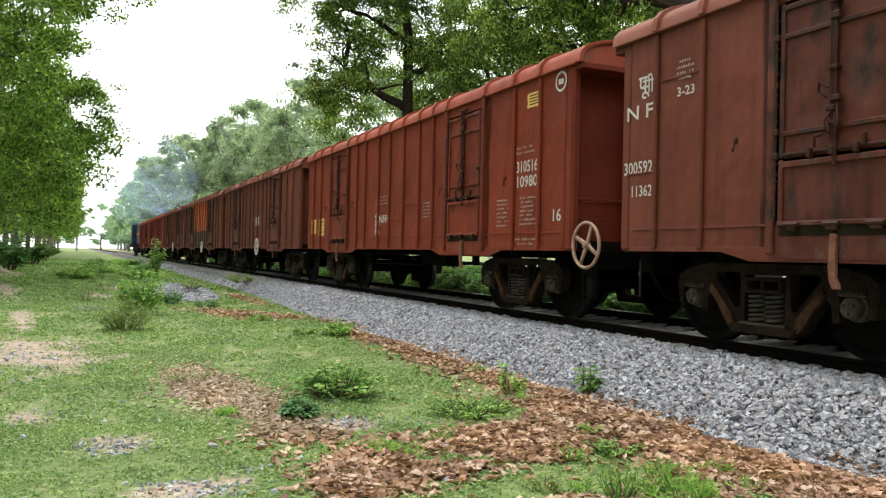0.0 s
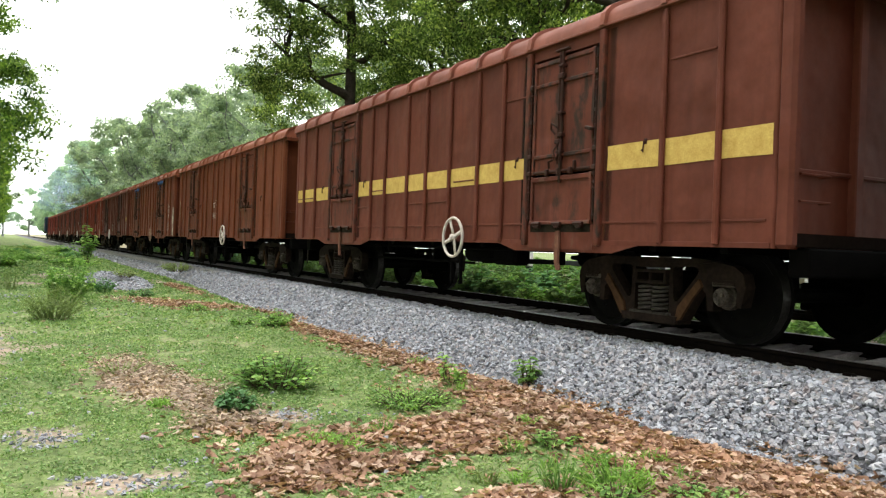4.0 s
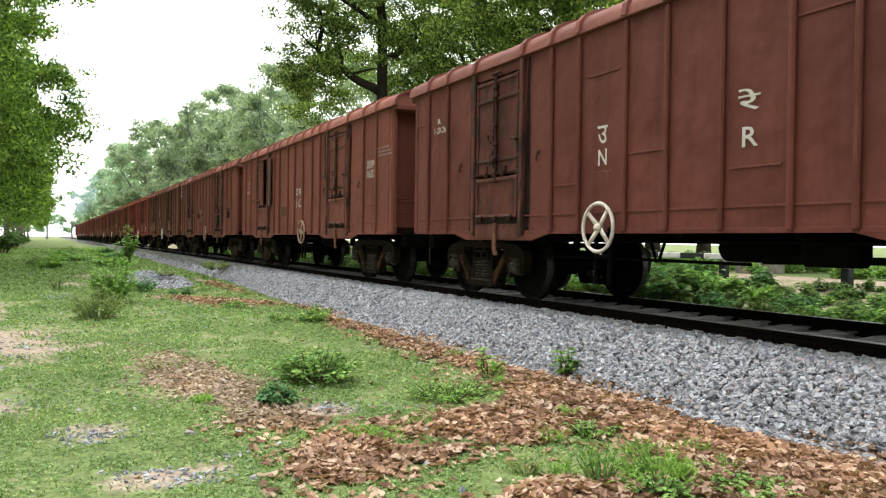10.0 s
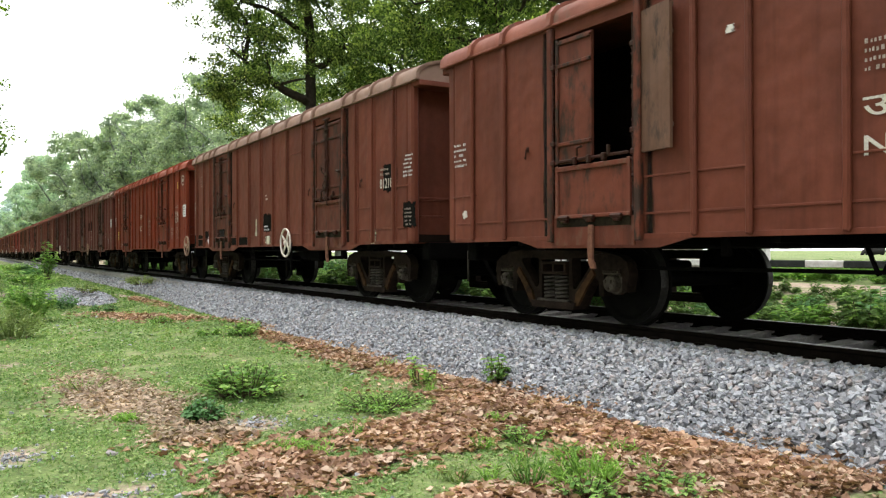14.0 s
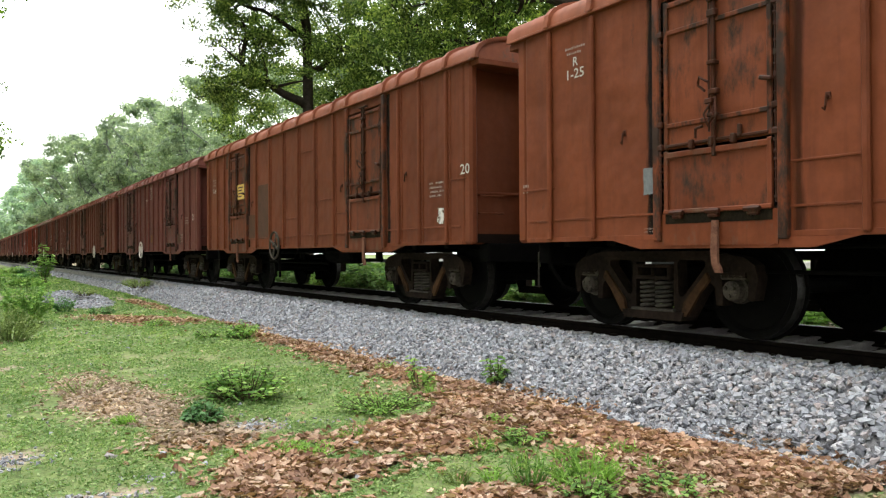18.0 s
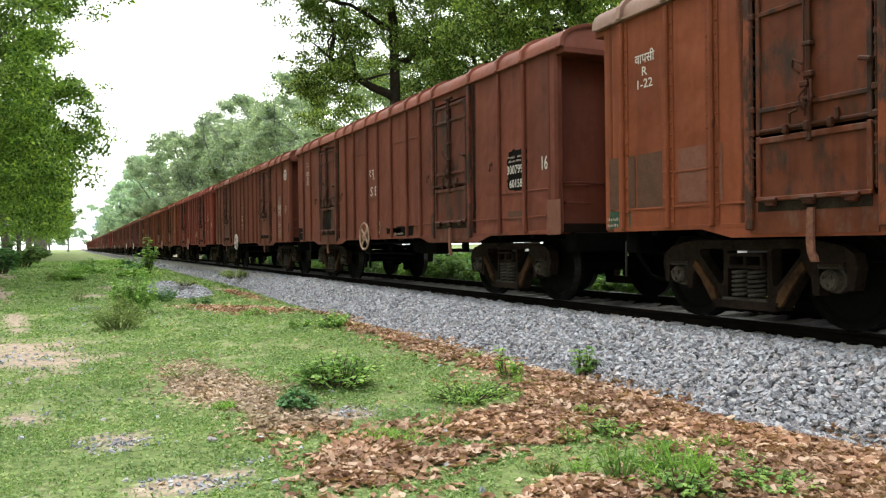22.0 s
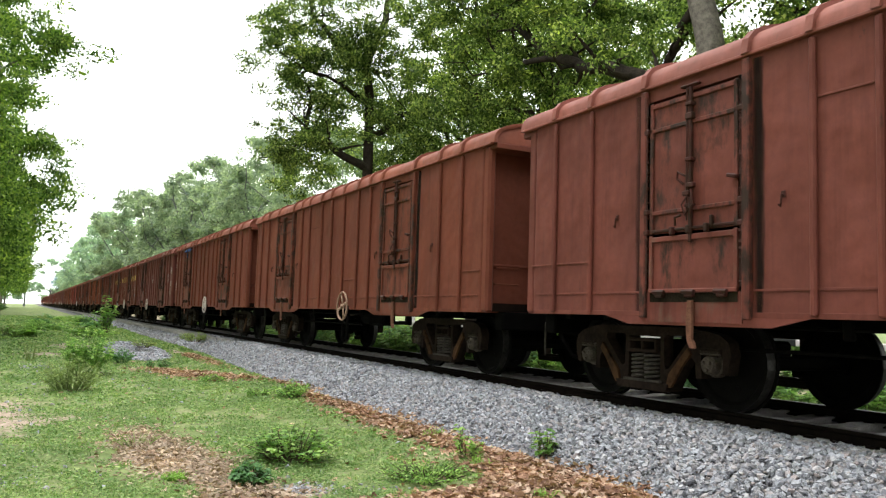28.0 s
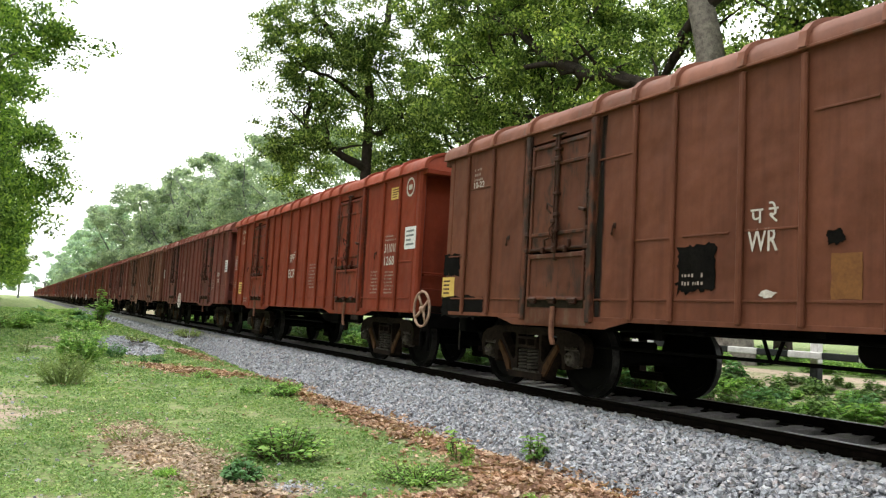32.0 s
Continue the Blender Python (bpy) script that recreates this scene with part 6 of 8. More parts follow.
def smoke():
    mat = smoke_material()
    puffs = []
    rng = np.random.default_rng(9)
    for i in range(3):
        r = 2.6 + 0.8 * (2 - i)
        bm = bmesh.new()
        bmesh.ops.create_icosphere(bm, subdivisions=3, radius=r)
        for v in bm.verts:
            v.co *= 1 + 0.35 * noise.noise(v.co * 0.6 + Vector((i * 7.0, 0, 0)))
            v.co.y *= 1.5
        me = bpy.data.meshes.new("smoke_puff")
        bm.to_mesh(me)
        bm.free()
        me.materials.append(mat)
        me.shade_smooth()
        o = new("smoke_puff", me)
        o.visible_shadow = False
        tagged(o, "thin blue-grey puff of diesel exhaust smoke drifting", "smoke", "puffs of exhaust smoke")
        puffs.append(o)
    return puffs


LOCO = locomotive()
PUFFS = smoke()

track()
import functools

# ---------------------------------------------------------------- ground
def attribute_mask(n, name):
    a = n.new("ShaderNodeAttribute")
    a.attribute_name = name
    return a.outputs["Fac"]


def ground_material():
    m, n, l, p = material("verge_soil_and_grass")
    g1 = noise_node(n, l, 0.45, 5.0)
    g2 = noise_node(n, l, 9.0, 5.0, 0.7)
    g3 = noise_node(n, l, 42.0, 3.0, 0.7)
    ra = ramp(n, [(0.3, (0.115, 0.17, 0.062)), (0.55, (0.175, 0.228, 0.093)), (0.75, (0.29, 0.285, 0.175))])
    l.new(g1.outputs["Fac"], ra.inputs["Fac"])
    rb = ramp(n, [(0.35, (0.55, 0.55, 0.55)), (0.7, (1.35, 1.3, 1.2))])
    l.new(g2.outputs["Fac"], rb.inputs["Fac"])
    grass = mixc(n, l, 1.0, ra.outputs["Color"], rb.outputs["Color"], "MULTIPLY")
    rc = ramp(n, [(0.32, (0.19, 0.145, 0.11)), (0.55, (0.36, 0.29, 0.225)), (0.72, (0.47, 0.41, 0.34))])
    l.new(g2.outputs["Fac"], rc.inputs["Fac"])
    rd = ramp(n, [(0.3, (0, 0, 0)), (0.85, (1, 1, 1))])
    add = n.new("ShaderNodeMath")
    add.operation = "ADD"
    l.new(attribute_mask(n, "bare"), add.inputs[0])
    sub = n.new("ShaderNodeMath")
    sub.operation = "MULTIPLY_ADD"
    sub.inputs[1].default_value = 0.9
    sub.inputs[2].default_value = -0.45
    l.new(g3.outputs["Fac"], sub.inputs[0])
    l.new(sub.outputs[0], add.inputs[1])
    g4 = noise_node(n, l, 1.7, 6.0, 0.7)
    thin = ramp(n, [(0.46, (0, 0, 0)), (0.68, (0.55, 0.55, 0.55))])
    l.new(g4.outputs["Fac"], thin.inputs["Fac"])
    more = n.new("ShaderNodeMath")
    more.operation = "ADD"
    l.new(add.outputs[0], more.inputs[0])
    l.new(thin.outputs["Color"], more.inputs[1])
    l.new(more.outputs[0], rd.inputs["Fac"])
    l.new(mixc(n, l, rd.outputs["Color"], grass, rc.outputs["Color"]), p.inputs["Base Color"])
    p.inputs["Roughness"].default_value = 0.95
    p.inputs["Specular IOR Level"].default_value = 0.1
    bumped(n, l, p, g2.outputs["Fac"], 0.5, 0.03)
    return m


def ellipse(x, y, cx, cy, rx, ry, turn=0.0):
    far = 1.7 * (rx + ry)
    if abs(x - cx) > far or abs(y - cy) > far:
        return -1.0
    c, s = (1.0, 0.0) if turn == 0 else (math.cos(radians(turn)), math.sin(radians(turn)))
    u, v = (x - cx) * c + (y - cy) * s, -(x - cx) * s + (y - cy) * c
    return 1.0 - math.hypot(u / rx, v / ry)


LITTER = [(4.08, 10.8, 0.5, 4.6, 0), (3.85, 6.5, 0.85, 1.9, 0), (2.75, 5.95, 1.25, 0.75, -8), (3.75, 4.3, 1.05, 2.0, 0), (3.6, 0.5, 1.1, 3.0, 0), (1.15, 5.5, 0.5, 0.85, -15), (1.6, 2.2, 0.9, 0.9, 0),
          (0.72, 9.2, 0.62, 2.7, 6), (1.0, 7.0, 0.5, 0.65, 0), (2.9, 19.9, 0.65, 2.1, 27), (4.05, 27.5, 0.3, 5.0, 0), (2.3, 4.2, 0.7, 0.4, 0), (4.35, 16.5, 0.25, 2.0, 0), (1.75, 5.35, 0.5, 0.3, -20)]
GREEN = [(2.7, 7.25, 0.75, 0.55, 0), (3.55, 7.95, 0.3, 0.45, 0), (2.2, 4.95, 0.55, 0.4, 0), (2.7, 4.55, 0.4, 0.3, 0), (1.9, 6.9, 0.35, 0.35, 0), (3.3, 5.0, 0.2, 0.3, 0)]
BARE = [(-1.35, 13.2, 1.05, 2.9, 10), (-1.9, 19.5, 0.35, 3.6, 4), (-0.45, 6.95, 0.4, 0.45, 0), (-0.1, 5.55, 0.5, 0.35, 10), (0.25, 5.6, 0.3, 0.3, 0), (0.72, 9.0, 0.5, 2.2, 6), (1.45, 7.05, 0.4, 0.25, 0),
        (-0.2, 28.5, 0.9, 0.9, 0), (-1.9, 9.5, 0.5, 0.8, 0), (1.0, 34, 1.2, 3.0, 0), (-3.4, 34, 0.6, 9, 6), (-4.8, 55, 0.8, 14, 6), (-1.2, 8.3, 0.3, 0.6, 20)]


def wobble(x, y, k=1.7, z=0.0):
    return noise.noise((x * k, y * k, z)) * 0.35 + noise.noise((x * k * 3.3, y * k * 3.3, z + 9)) * 0.2


@functools.lru_cache(maxsize=None)
def litter_at(x, y):
    if x < -0.8 or y > 31:
        return 0.0
    w = wobble(x, y, 1.5, 1.0)
    a = max(ellipse(x, y, *e) for e in LITTER) + w
    b = max(ellipse(x, y, *e) for e in GREEN) + w * 0.5
    return max(min(1.0, max(0.0, a * 2.6)), 0.10 if a > -0.35 else 0.0) * (0.3 if b > 0 else 1.0)


def bare_at(x, y):
    return min(1.0, max(0.0, (max(ellipse(x, y, *e) for e in BARE) + wobble(x, y, 1.2, 4.0) * 1.4 + 0.02) * 1.2 + (0.16 if y > 12 else 0.0)))


def toe(y):
    """Where the foot of the ballast shoulder runs."""
    x = float(np.interp(y, [-20, 3, 5, 6, 12, 17, 21, 26, 33, 60], [4.5, 4.5, 4.48, 4.38, 4.36, 4.5, 4.55, 4.8, 5.05, 5.15]))
    return x + 0.08 * noise.noise((0.0, y * 0.9, 2.0)) + 0.05 * noise.noise((5.0, y * 3.1, 2.0))


def ballast_height(x, y):
    t = toe(y)
    if x < 6.7:
        c = max(5.15, t + 0.55)
        z = 0.02 + 0.50 * max(0.0, min(1.0, (x - t) / (c - t))) ** 0.85 + 0.03 * max(0.0, min(1.0, (x - c) / 0.3))
        return z if x < 5.85 else 0.47
    return 0.47 if x < 7.55 else 0.53 if x < 8.1 else max(0.42, 0.53 - (x - 8.1) * 0.12)


SOIL = ground_material()


def far_height(x):
    """The bank behind the track climbs to a footpath and a field."""
    return float(np.interp(x, [8.6, 9.4, 10.6, 12.0, 13.0, 15.0, 40.0], [0.40, 0.41, 0.50, 0.70, 0.86, 0.88, 1.0]))


def ground():
    # near verge in a fine grid, stretched outwards in ever larger steps
    xs = [-900, -400, -150, -60, -30, -18, -12, -9] + [-7 + 0.14 * i for i in range(84)]
    xs = [x for x in xs if x < 4.75] + [4.75]
    ys = [-900, -300, -80, -20, -6, -2, 0, 1] + [2 + 0.14 * i for i in range(230)] + [34.5 + 0.8 * i for i in range(45)] + [80, 100, 140, 200, 300, 500, 900, 1500]
    vs = [(x, y, soil_height(x, y) if abs(x) < 12 and -6 < y < 120 else 0.0) for y in ys for x in xs]
    w = len(xs)
    fs = [(j * w + i, j * w + i + 1, (j + 1) * w + i + 1, (j + 1) * w + i) for j in range(len(ys) - 1) for i in range(w - 1)]
    # far side of the track, level with the ballast, to the horizon
    k = len(vs)
    xf = [8.6, 9.4, 10.0, 10.6, 11.3, 12.0, 12.5, 12.9, 13.1, 14.0, 14.3, 17, 22, 30, 60, 150, 400, 900]
    yf = [-900, -200, -40, -10, 0, 5, 10, 15, 20, 30, 40, 60, 90, 140, 220, 400, 800, 1500]
    vs += [(x, y, far_height(x) + 0.03 * noise.noise((x * 0.3, y * 0.3, 7.0))) for y in yf for x in xf]
    w2 = len(xf)
    fs += [(k + j * w2 + i, k + j * w2 + i + 1, k + (j + 1) * w2 + i + 1, k + (j + 1) * w2 + i) for j in range(len(yf) - 1) for i in range(w2 - 1)]
    # under the track
    q = len(vs)
    vs += [(4.75, -900, 0.0), (8.6, -900, 0.4), (8.6, 1500, 0.4), (4.75, 1500, 0.0)]
    fs += [(q, q + 1, q + 2, q + 3)]
    b = Build()
    b.v, b.f = vs, fs
    me = b.mesh("ground", SOIL, True)
    a = me.attributes.new("bare", "FLOAT", "POINT")
    a.data.foreach_set("value", [max(bare_at(x, y), 0.75 * litter_at(x, y)) if -9 < x < 4.7 and 0 < y < 80 else (0.95 if 13.0 < x < 14.2 else 0.55 if 9.2 < x < 13 else 0.0) for x, y, z in vs])
    g = new("ground", me)
    tagged(g, "short green verge grass with bare sandy soil", "ground", "", "structure")


ground()



def stone_material(name, stops):
    """Broken stone, each piece in a tone of its own, dusty and rough."""
    m, n, l, p = material(name)
    g = n.new("ShaderNodeNewGeometry")
    oi = n.new("ShaderNodeObjectInfo")
    add = n.new("ShaderNodeMath")
    add.operation = "ADD"
    l.new(g.outputs["Random Per Island"], add.inputs[0])
    l.new(oi.outputs["Random"], add.inputs[1])
    fr = n.new("ShaderNodeMath")
    fr.operation = "FRACT"
    l.new(add.outputs[0], fr.inputs[0])
    r = ramp(n, stops)
    l.new(fr.outputs[0], r.inputs["Fac"])
    a = noise_node(n, l, 60.0, 4.0, 0.7)
    tone = ramp(n, [(0.3, (0.72, 0.72, 0.72)), (0.7, (1.2, 1.2, 1.2))])
    l.new(a.outputs["Fac"], tone.inputs["Fac"])
    l.new(mixc(n, l, 1.0, r.outputs["Color"], tone.outputs["Color"], "MULTIPLY"), p.inputs["Base Color"])
    p.inputs["Roughness"].default_value = 0.9
    p.inputs["Specular IOR Level"].default_value = 0.12
    bumped(n, l, p, a.outputs["Fac"], 0.5, 0.004)
    return m


STONE = stone_material("ballast_stone", [(0.0, (0.13, 0.132, 0.148)), (0.2, (0.235, 0.245, 0.275)), (0.4, (0.315, 0.31, 0.325)), (0.55, (0.315, 0.335, 0.37)), (0.75, (0.40, 0.415, 0.445)), (0.9, (0.30, 0.262, 0.258)), (1.0, (0.50, 0.51, 0.53))])
# stone between the rails: the shade under the train is in its colour
SHADED_STONE = stone_material("shade_darkened_stone", [(0.0, (0.02, 0.017, 0.015)), (0.6, (0.055, 0.048, 0.043)), (1.0, (0.14, 0.13, 0.12))])
BED = plain("ballast_bed_stone", (0.05, 0.05, 0.055), (0.2, 0.2, 0.21), 16, 0.95, bump=0.9, dist=0.03)
# bed between the rails, darkened for the same shade
SHADED_BED = plain("shade_darkened_bed", (0.012, 0.010, 0.009), (0.05, 0.045, 0.04), 14, 0.95, bump=0.9, dist=0.03, spec=0.05)
CUBE_V = np.array([(x, y, z) for x in (-1, 1) for y in (-1, 1) for z in (-1, 1)]) * 0.72
CUBE_F = np.array([(0, 1, 3), (0, 3, 2), (4, 6, 7), (4, 7, 5), (0, 4, 5), (0, 5, 1), (2, 3, 7), (2, 7, 6), (0, 2, 6), (0, 6, 4), (1, 5, 7), (1, 7, 3)])


def stones_mesh(name, centres, sizes, rng, mat):
    """Broken stones: lumps with eight uneven corners, most of them lying on a flat side."""
    n = len(centres)
    shape = (CUBE_V[None] + rng.uniform(-0.36, 0.36, (n, 8, 3))) * (sizes[:, None, None] * rng.uniform([0.85, 0.7, 0.45], [1.4, 1.1, 0.85], (n, 3))[:, None, :])
    a, b, c = rng.normal(0, 0.45, n), rng.normal(0, 0.45, n), rng.uniform(0, 6.283, n)
    ca, sa, cb, sb, cc, sc = np.cos(a), np.sin(a), np.cos(b), np.sin(b), np.cos(c), np.sin(c)
    o, z = np.ones(n), np.zeros(n)
    rx = np.stack([o, z, z, z, ca, -sa, z, sa, ca], 1).reshape(n, 3, 3)
    ry = np.stack([cb, z, sb, z, o, z, -sb, z, cb], 1).reshape(n, 3, 3)
    rz = np.stack([cc, -sc, z, sc, cc, z, z, z, o], 1).reshape(n, 3, 3)
    vs = np.einsum("nij,nkj->nki", rz @ ry @ rx, shape) + centres[:, None, :]
    fs = (CUBE_F[None] + 8 * np.arange(n)[:, None, None]).reshape(-1, 3)
    me = bpy.data.meshes.new(name)
    me.vertices.add(n * 8)
    me.vertices.foreach_set("co", vs.reshape(-1).astype(np.float32))
    me.loops.add(len(fs) * 3)
    me.loops.foreach_set("vertex_index", fs.reshape(-1).astype(np.int32))
    me.polygons.add(len(fs))
    me.polygons.foreach_set("loop_start", np.arange(0, len(fs) * 3, 3, dtype=np.int32))
    me.update(calc_edges=True)
    me.shade_flat()
    me.materials.append(mat)
    return me


def ballast():
    ys = [-160, -60, -20, -6] + [-4 + 0.4 * i for i in range(125)] + [48 + 4 * i for i in range(40)] + [220, 300, 500, 900]
    b = Build()
    rows = []
    for y in ys:
        t = toe(y)
        c = max(5.15, t + 0.55)
        u, v = t + 0.3 * (c - t), t + 0.7 * (c - t)
        rows.append([(t - 0.1, y, -0.02), (u, y, ballast_height(u, y) - 0.02), (v, y, ballast_height(v, y) - 0.02), (c, y, 0.50), (5.78, y, 0.53), (5.86, y, 0.455), (7.5, y, 0.455),
                     (7.66, y, 0.53), (8.25, y, 0.51), (9.0, y, 0.38)])
    w = 10
    b.v = [p for r in rows for p in r]
    b.f = [(j * w + i, j * w + i + 1, (j + 1) * w + i + 1, (j + 1) * w + i) for j in range(len(rows) - 1) for i in range(w - 1)]
    bed_me = b.mesh("ballast_bed", [BED, SHADED_BED], True)
    bed_me.polygons.foreach_set("material_index", [1 if 4 <= k % (w - 1) <= 6 else 0 for k in range(len(b.f))])
    bed = new("ballast_bed", bed_me)
    tagged(bed, "grey crushed-stone ballast bed under the track", "ballast", "", "structure")
    rng = np.random.default_rng(5)
    pts = []
    for y0, y1, dens, size in ((-16, -1, 230, 0.05), (-1, 4, 900, 0.031), (4, 14, 1750, 0.0245), (14, 28, 800, 0.032), (28, 55, 260, 0.048), (55, 110, 55, 0.085)):
        n = int(dens * (y1 - y0) * 1.5)
        yy, u = rng.uniform(y0, y1, n), rng.uniform(-0.14, 1.0, n)
        for y, k in zip(yy, u):
            x = toe(y) + (5.72 - toe(y)) * k
            z = ballast_height(x, y) if k > 0 else soil_height(x, y) + 0.012
            pts.append((x, y, z + rng.uniform(-0.016, 0.026), size * rng.uniform(0.55, 1.3)))
    shaded = []
    for k in range(11000):
        y = rng.uniform(0, 45)
        x = rng.uniform(5.80, 8.9)
        if abs((y - 0.2) / 0.62 - round((y - 0.2) / 0.62)) < 0.22 and x < 8.05:
            continue
        (shaded if x < 7.7 else pts).append((x, y, ballast_height(x, y) + rng.uniform(-0.005, 0.025), 0.036 * rng.uniform(0.6, 1.3)))
    for k in range(3200):  # spoil heap beside the line
        a, r = rng.uniform(0, 6.28), math.sqrt(rng.uniform(0, 1))
        x, y = 2.6 + 1.05 * r * math.cos(a) + 0.05 * (r * math.sin(a)), 30.5 + 5.6 * r * math.sin(a)
        pts.append((x, y, 0.02 + (0.2 + 0.12 * noise.noise((x * 1.5, y * 0.8, 0.0))) * (1 - r * r), 0.045 * rng.uniform(0.6, 1.3)))
    for k in range(170):  # strays in the grass
        y = rng.uniform(3.5, 24)
        x = rng.choice([1.75, -0.2, 0.6, 3.4, 1.3, -0.6]) + rng.normal(0, 0.35)
        pts.append((x, y, soil_height(x, y) + 0.008, 0.022 * rng.uniform(0.5, 1.5)))
    for x, y, w, d, k in ((1.5, 7.15, 0.28, 0.22, 110), (1.25, 5.85, 0.12, 0.2, 40), (-0.45, 6.95, 0.26, 0.22, 120), (0.08, 5.45, 0.25, 0.16, 70), (-0.2, 5.7, 0.2, 0.12, 40), (-1.0, 8.4, 0.5, 0.5, 60), (-1.5, 12.6, 0.8, 1.2, 90),
                          (-0.5, 22.5, 0.5, 0.8, 90), (0.4, 5.9, 0.2, 0.15, 30), (2.2, 6.9, 0.25, 0.15, 24)):
        for _ in range(k):
            xx, yy = x + rng.normal(0, 0.65 * w), y + rng.normal(0, 0.65 * d)
            pts.append((xx, yy, soil_height(xx, yy) + 0.006, (0.012 if y < 10 else 0.02) * rng.uniform(0.5, 1.7)))
    p = np.array(pts)
    near = np.where((p[:, 1] > 4.4) & (p[:, 1] < 6.4) & (p[:, 0] < 5.4) & (p[:, 0] > 4.4))[0][:300]
    rest = np.ones(len(p), bool)
    rest[near] = False
    o = part("ballast_stones", stones_mesh("ballast_stones", p[rest, :3], p[rest, 3], rng, STONE), None, bed)
    o["kind"] = "stuff"
    q = np.array(shaded)
    o = part("oil_stained_stones", stones_mesh("oil_stained_stones", q[:, :3], q[:, 3], rng, SHADED_STONE), None, bed, "stones between the rails, darkened for the train's shade")
    o["kind"] = "stuff"
    kinds = [stones_mesh("stone", np.zeros((1, 3)), np.array([0.034]), rng, STONE) for _ in range(8)]
    for i, k in enumerate(near):
        s = new("stone", kinds[i % 8])
        s.parent = bed
        s.matrix_local = pose(*p[k, :3], rng.uniform(-20, 20), rng.uniform(-20, 20), rng.uniform(0, 360)) @ Matrix.Scale(float(p[k, 3] / 0.034), 4)


ballast()

# ---------------------------------------------------------------- grass and litter
GRASS_LEAF = leaf_material("grass_blades", (0.11, 0.19, 0.07), (0.195, 0.30, 0.11), 0.3, (0.32, 0.38, 0.18))
DRY_LEAF = leaf_material("dry_fallen_leaf", (0.14, 0.072, 0.05), (0.39, 0.235, 0.16), 0.15, (0.56, 0.42, 0.33))
WEED = leaf_material("weed_leaf", (0.10, 0.20, 0.06), (0.235, 0.385, 0.12), 0.44, (0.36, 0.48, 0.17))
# shrub leaf behind the track, its green darkened to stand for shade
UNDER = leaf_material("shade_toned_shrub_leaf", (0.045, 0.09, 0.032), (0.13, 0.215, 0.075), 0.4, (0.2, 0.28, 0.1))
DARKWEED = leaf_material("dark_weed_leaf", (0.06, 0.14, 0.06), (0.14, 0.27, 0.12), 0.4)
PALEWEED = leaf_material("grey_green_weed_leaf", (0.15, 0.19, 0.085), (0.30, 0.36, 0.17), 0.45)
YOUNG = leaf_material("fresh_yellow_green_leaf", (0.15, 0.27, 0.075), (0.34, 0.50, 0.15), 0.45)
PALE_LEAF = leaf_material("bleached_fallen_leaf", (0.16, 0.11, 0.08), (0.38, 0.275, 0.205), 0.12, (0.54, 0.43, 0.34))
TWIG = plain("dry_stem", (0.06, 0.045, 0.03), (0.15, 0.115, 0.08), 30, 0.9)


def grass():
    rng = np.random.default_rng(11)
    out = []
    for y0, y1, x0, x1, dens, hgt, wid in ((-5, 3.2, -4.5, 4.3, 420, 0.032, 0.012), (3.2, 8, -2.4, 4.3, 3300, 0.022, 0.0065), (8, 14, -3.2, 4.4, 1500, 0.027, 0.0095), (14, 26, -4.5, 4.8, 520, 0.036, 0.016),
                                           (26, 50, -7, 4.8, 150, 0.06, 0.032), (50, 110, -12, 4.9, 26, 0.1, 0.08)):
        n = int((y1 - y0) * (x1 - x0) * dens)
        x, y = rng.uniform(x0, x1, n), rng.uniform(y0, y1, n)
        keep = np.empty(n, bool)
        z = np.empty(n)
        for i in range(n):
            bare = max(bare_at(x[i], y[i]) * 0.96, min(1, litter_at(x[i], y[i]) * 0.93))
            lush = 0.68 + 0.8 * noise.noise((x[i] * 0.9, y[i] * 0.6, 8.0)) + 0.9 * noise.noise((x[i] * 3.1, y[i] * 2.4, 18.0))
            keep[i] = rng.uniform() < (1 - bare) * lush and x[i] < toe(y[i]) - 0.03
            if keep[i]:
                z[i] = soil_height(x[i], y[i])
        x, y, z = x[keep], y[keep], z[keep]
        n = len(x)
        a = rng.uniform(0, 6.28, n)
        h = hgt * rng.uniform(0.4, 1.6, n)
        w = wid * rng.uniform(0.7, 1.4, n)
        flat = rng.uniform(size=n) < 0.72
        lean = np.where(flat, rng.uniform(0.9, 1.5, n), rng.uniform(0.1, 0.7, n)) * h
        h = np.where(flat, h * 0.45, h)
        w = np.where(flat, w * 1.7, w)
        b = rng.uniform(0, 6.28, n)
        p = np.stack([x, y, z + np.where(flat, 0.006, 0)], 1)
        side = np.stack([np.cos(a), np.sin(a), 0 * a], 1) * w[:, None]
        tip = p + np.stack([np.cos(b) * lean, np.sin(b) * lean, h], 1)
        mid = p + np.stack([np.cos(b) * lean * 0.5, np.sin(b) * lean * 0.5, h * 0.7], 1)
        out.append(np.stack([p, mid - side, tip, mid + side], 1))
    o = new("verge_grass", quads_mesh("verge_grass", np.concatenate(out), GRASS_LEAF))
    tagged(o, "short bright green grass and clover on the verge", "grass", "", "stuff")


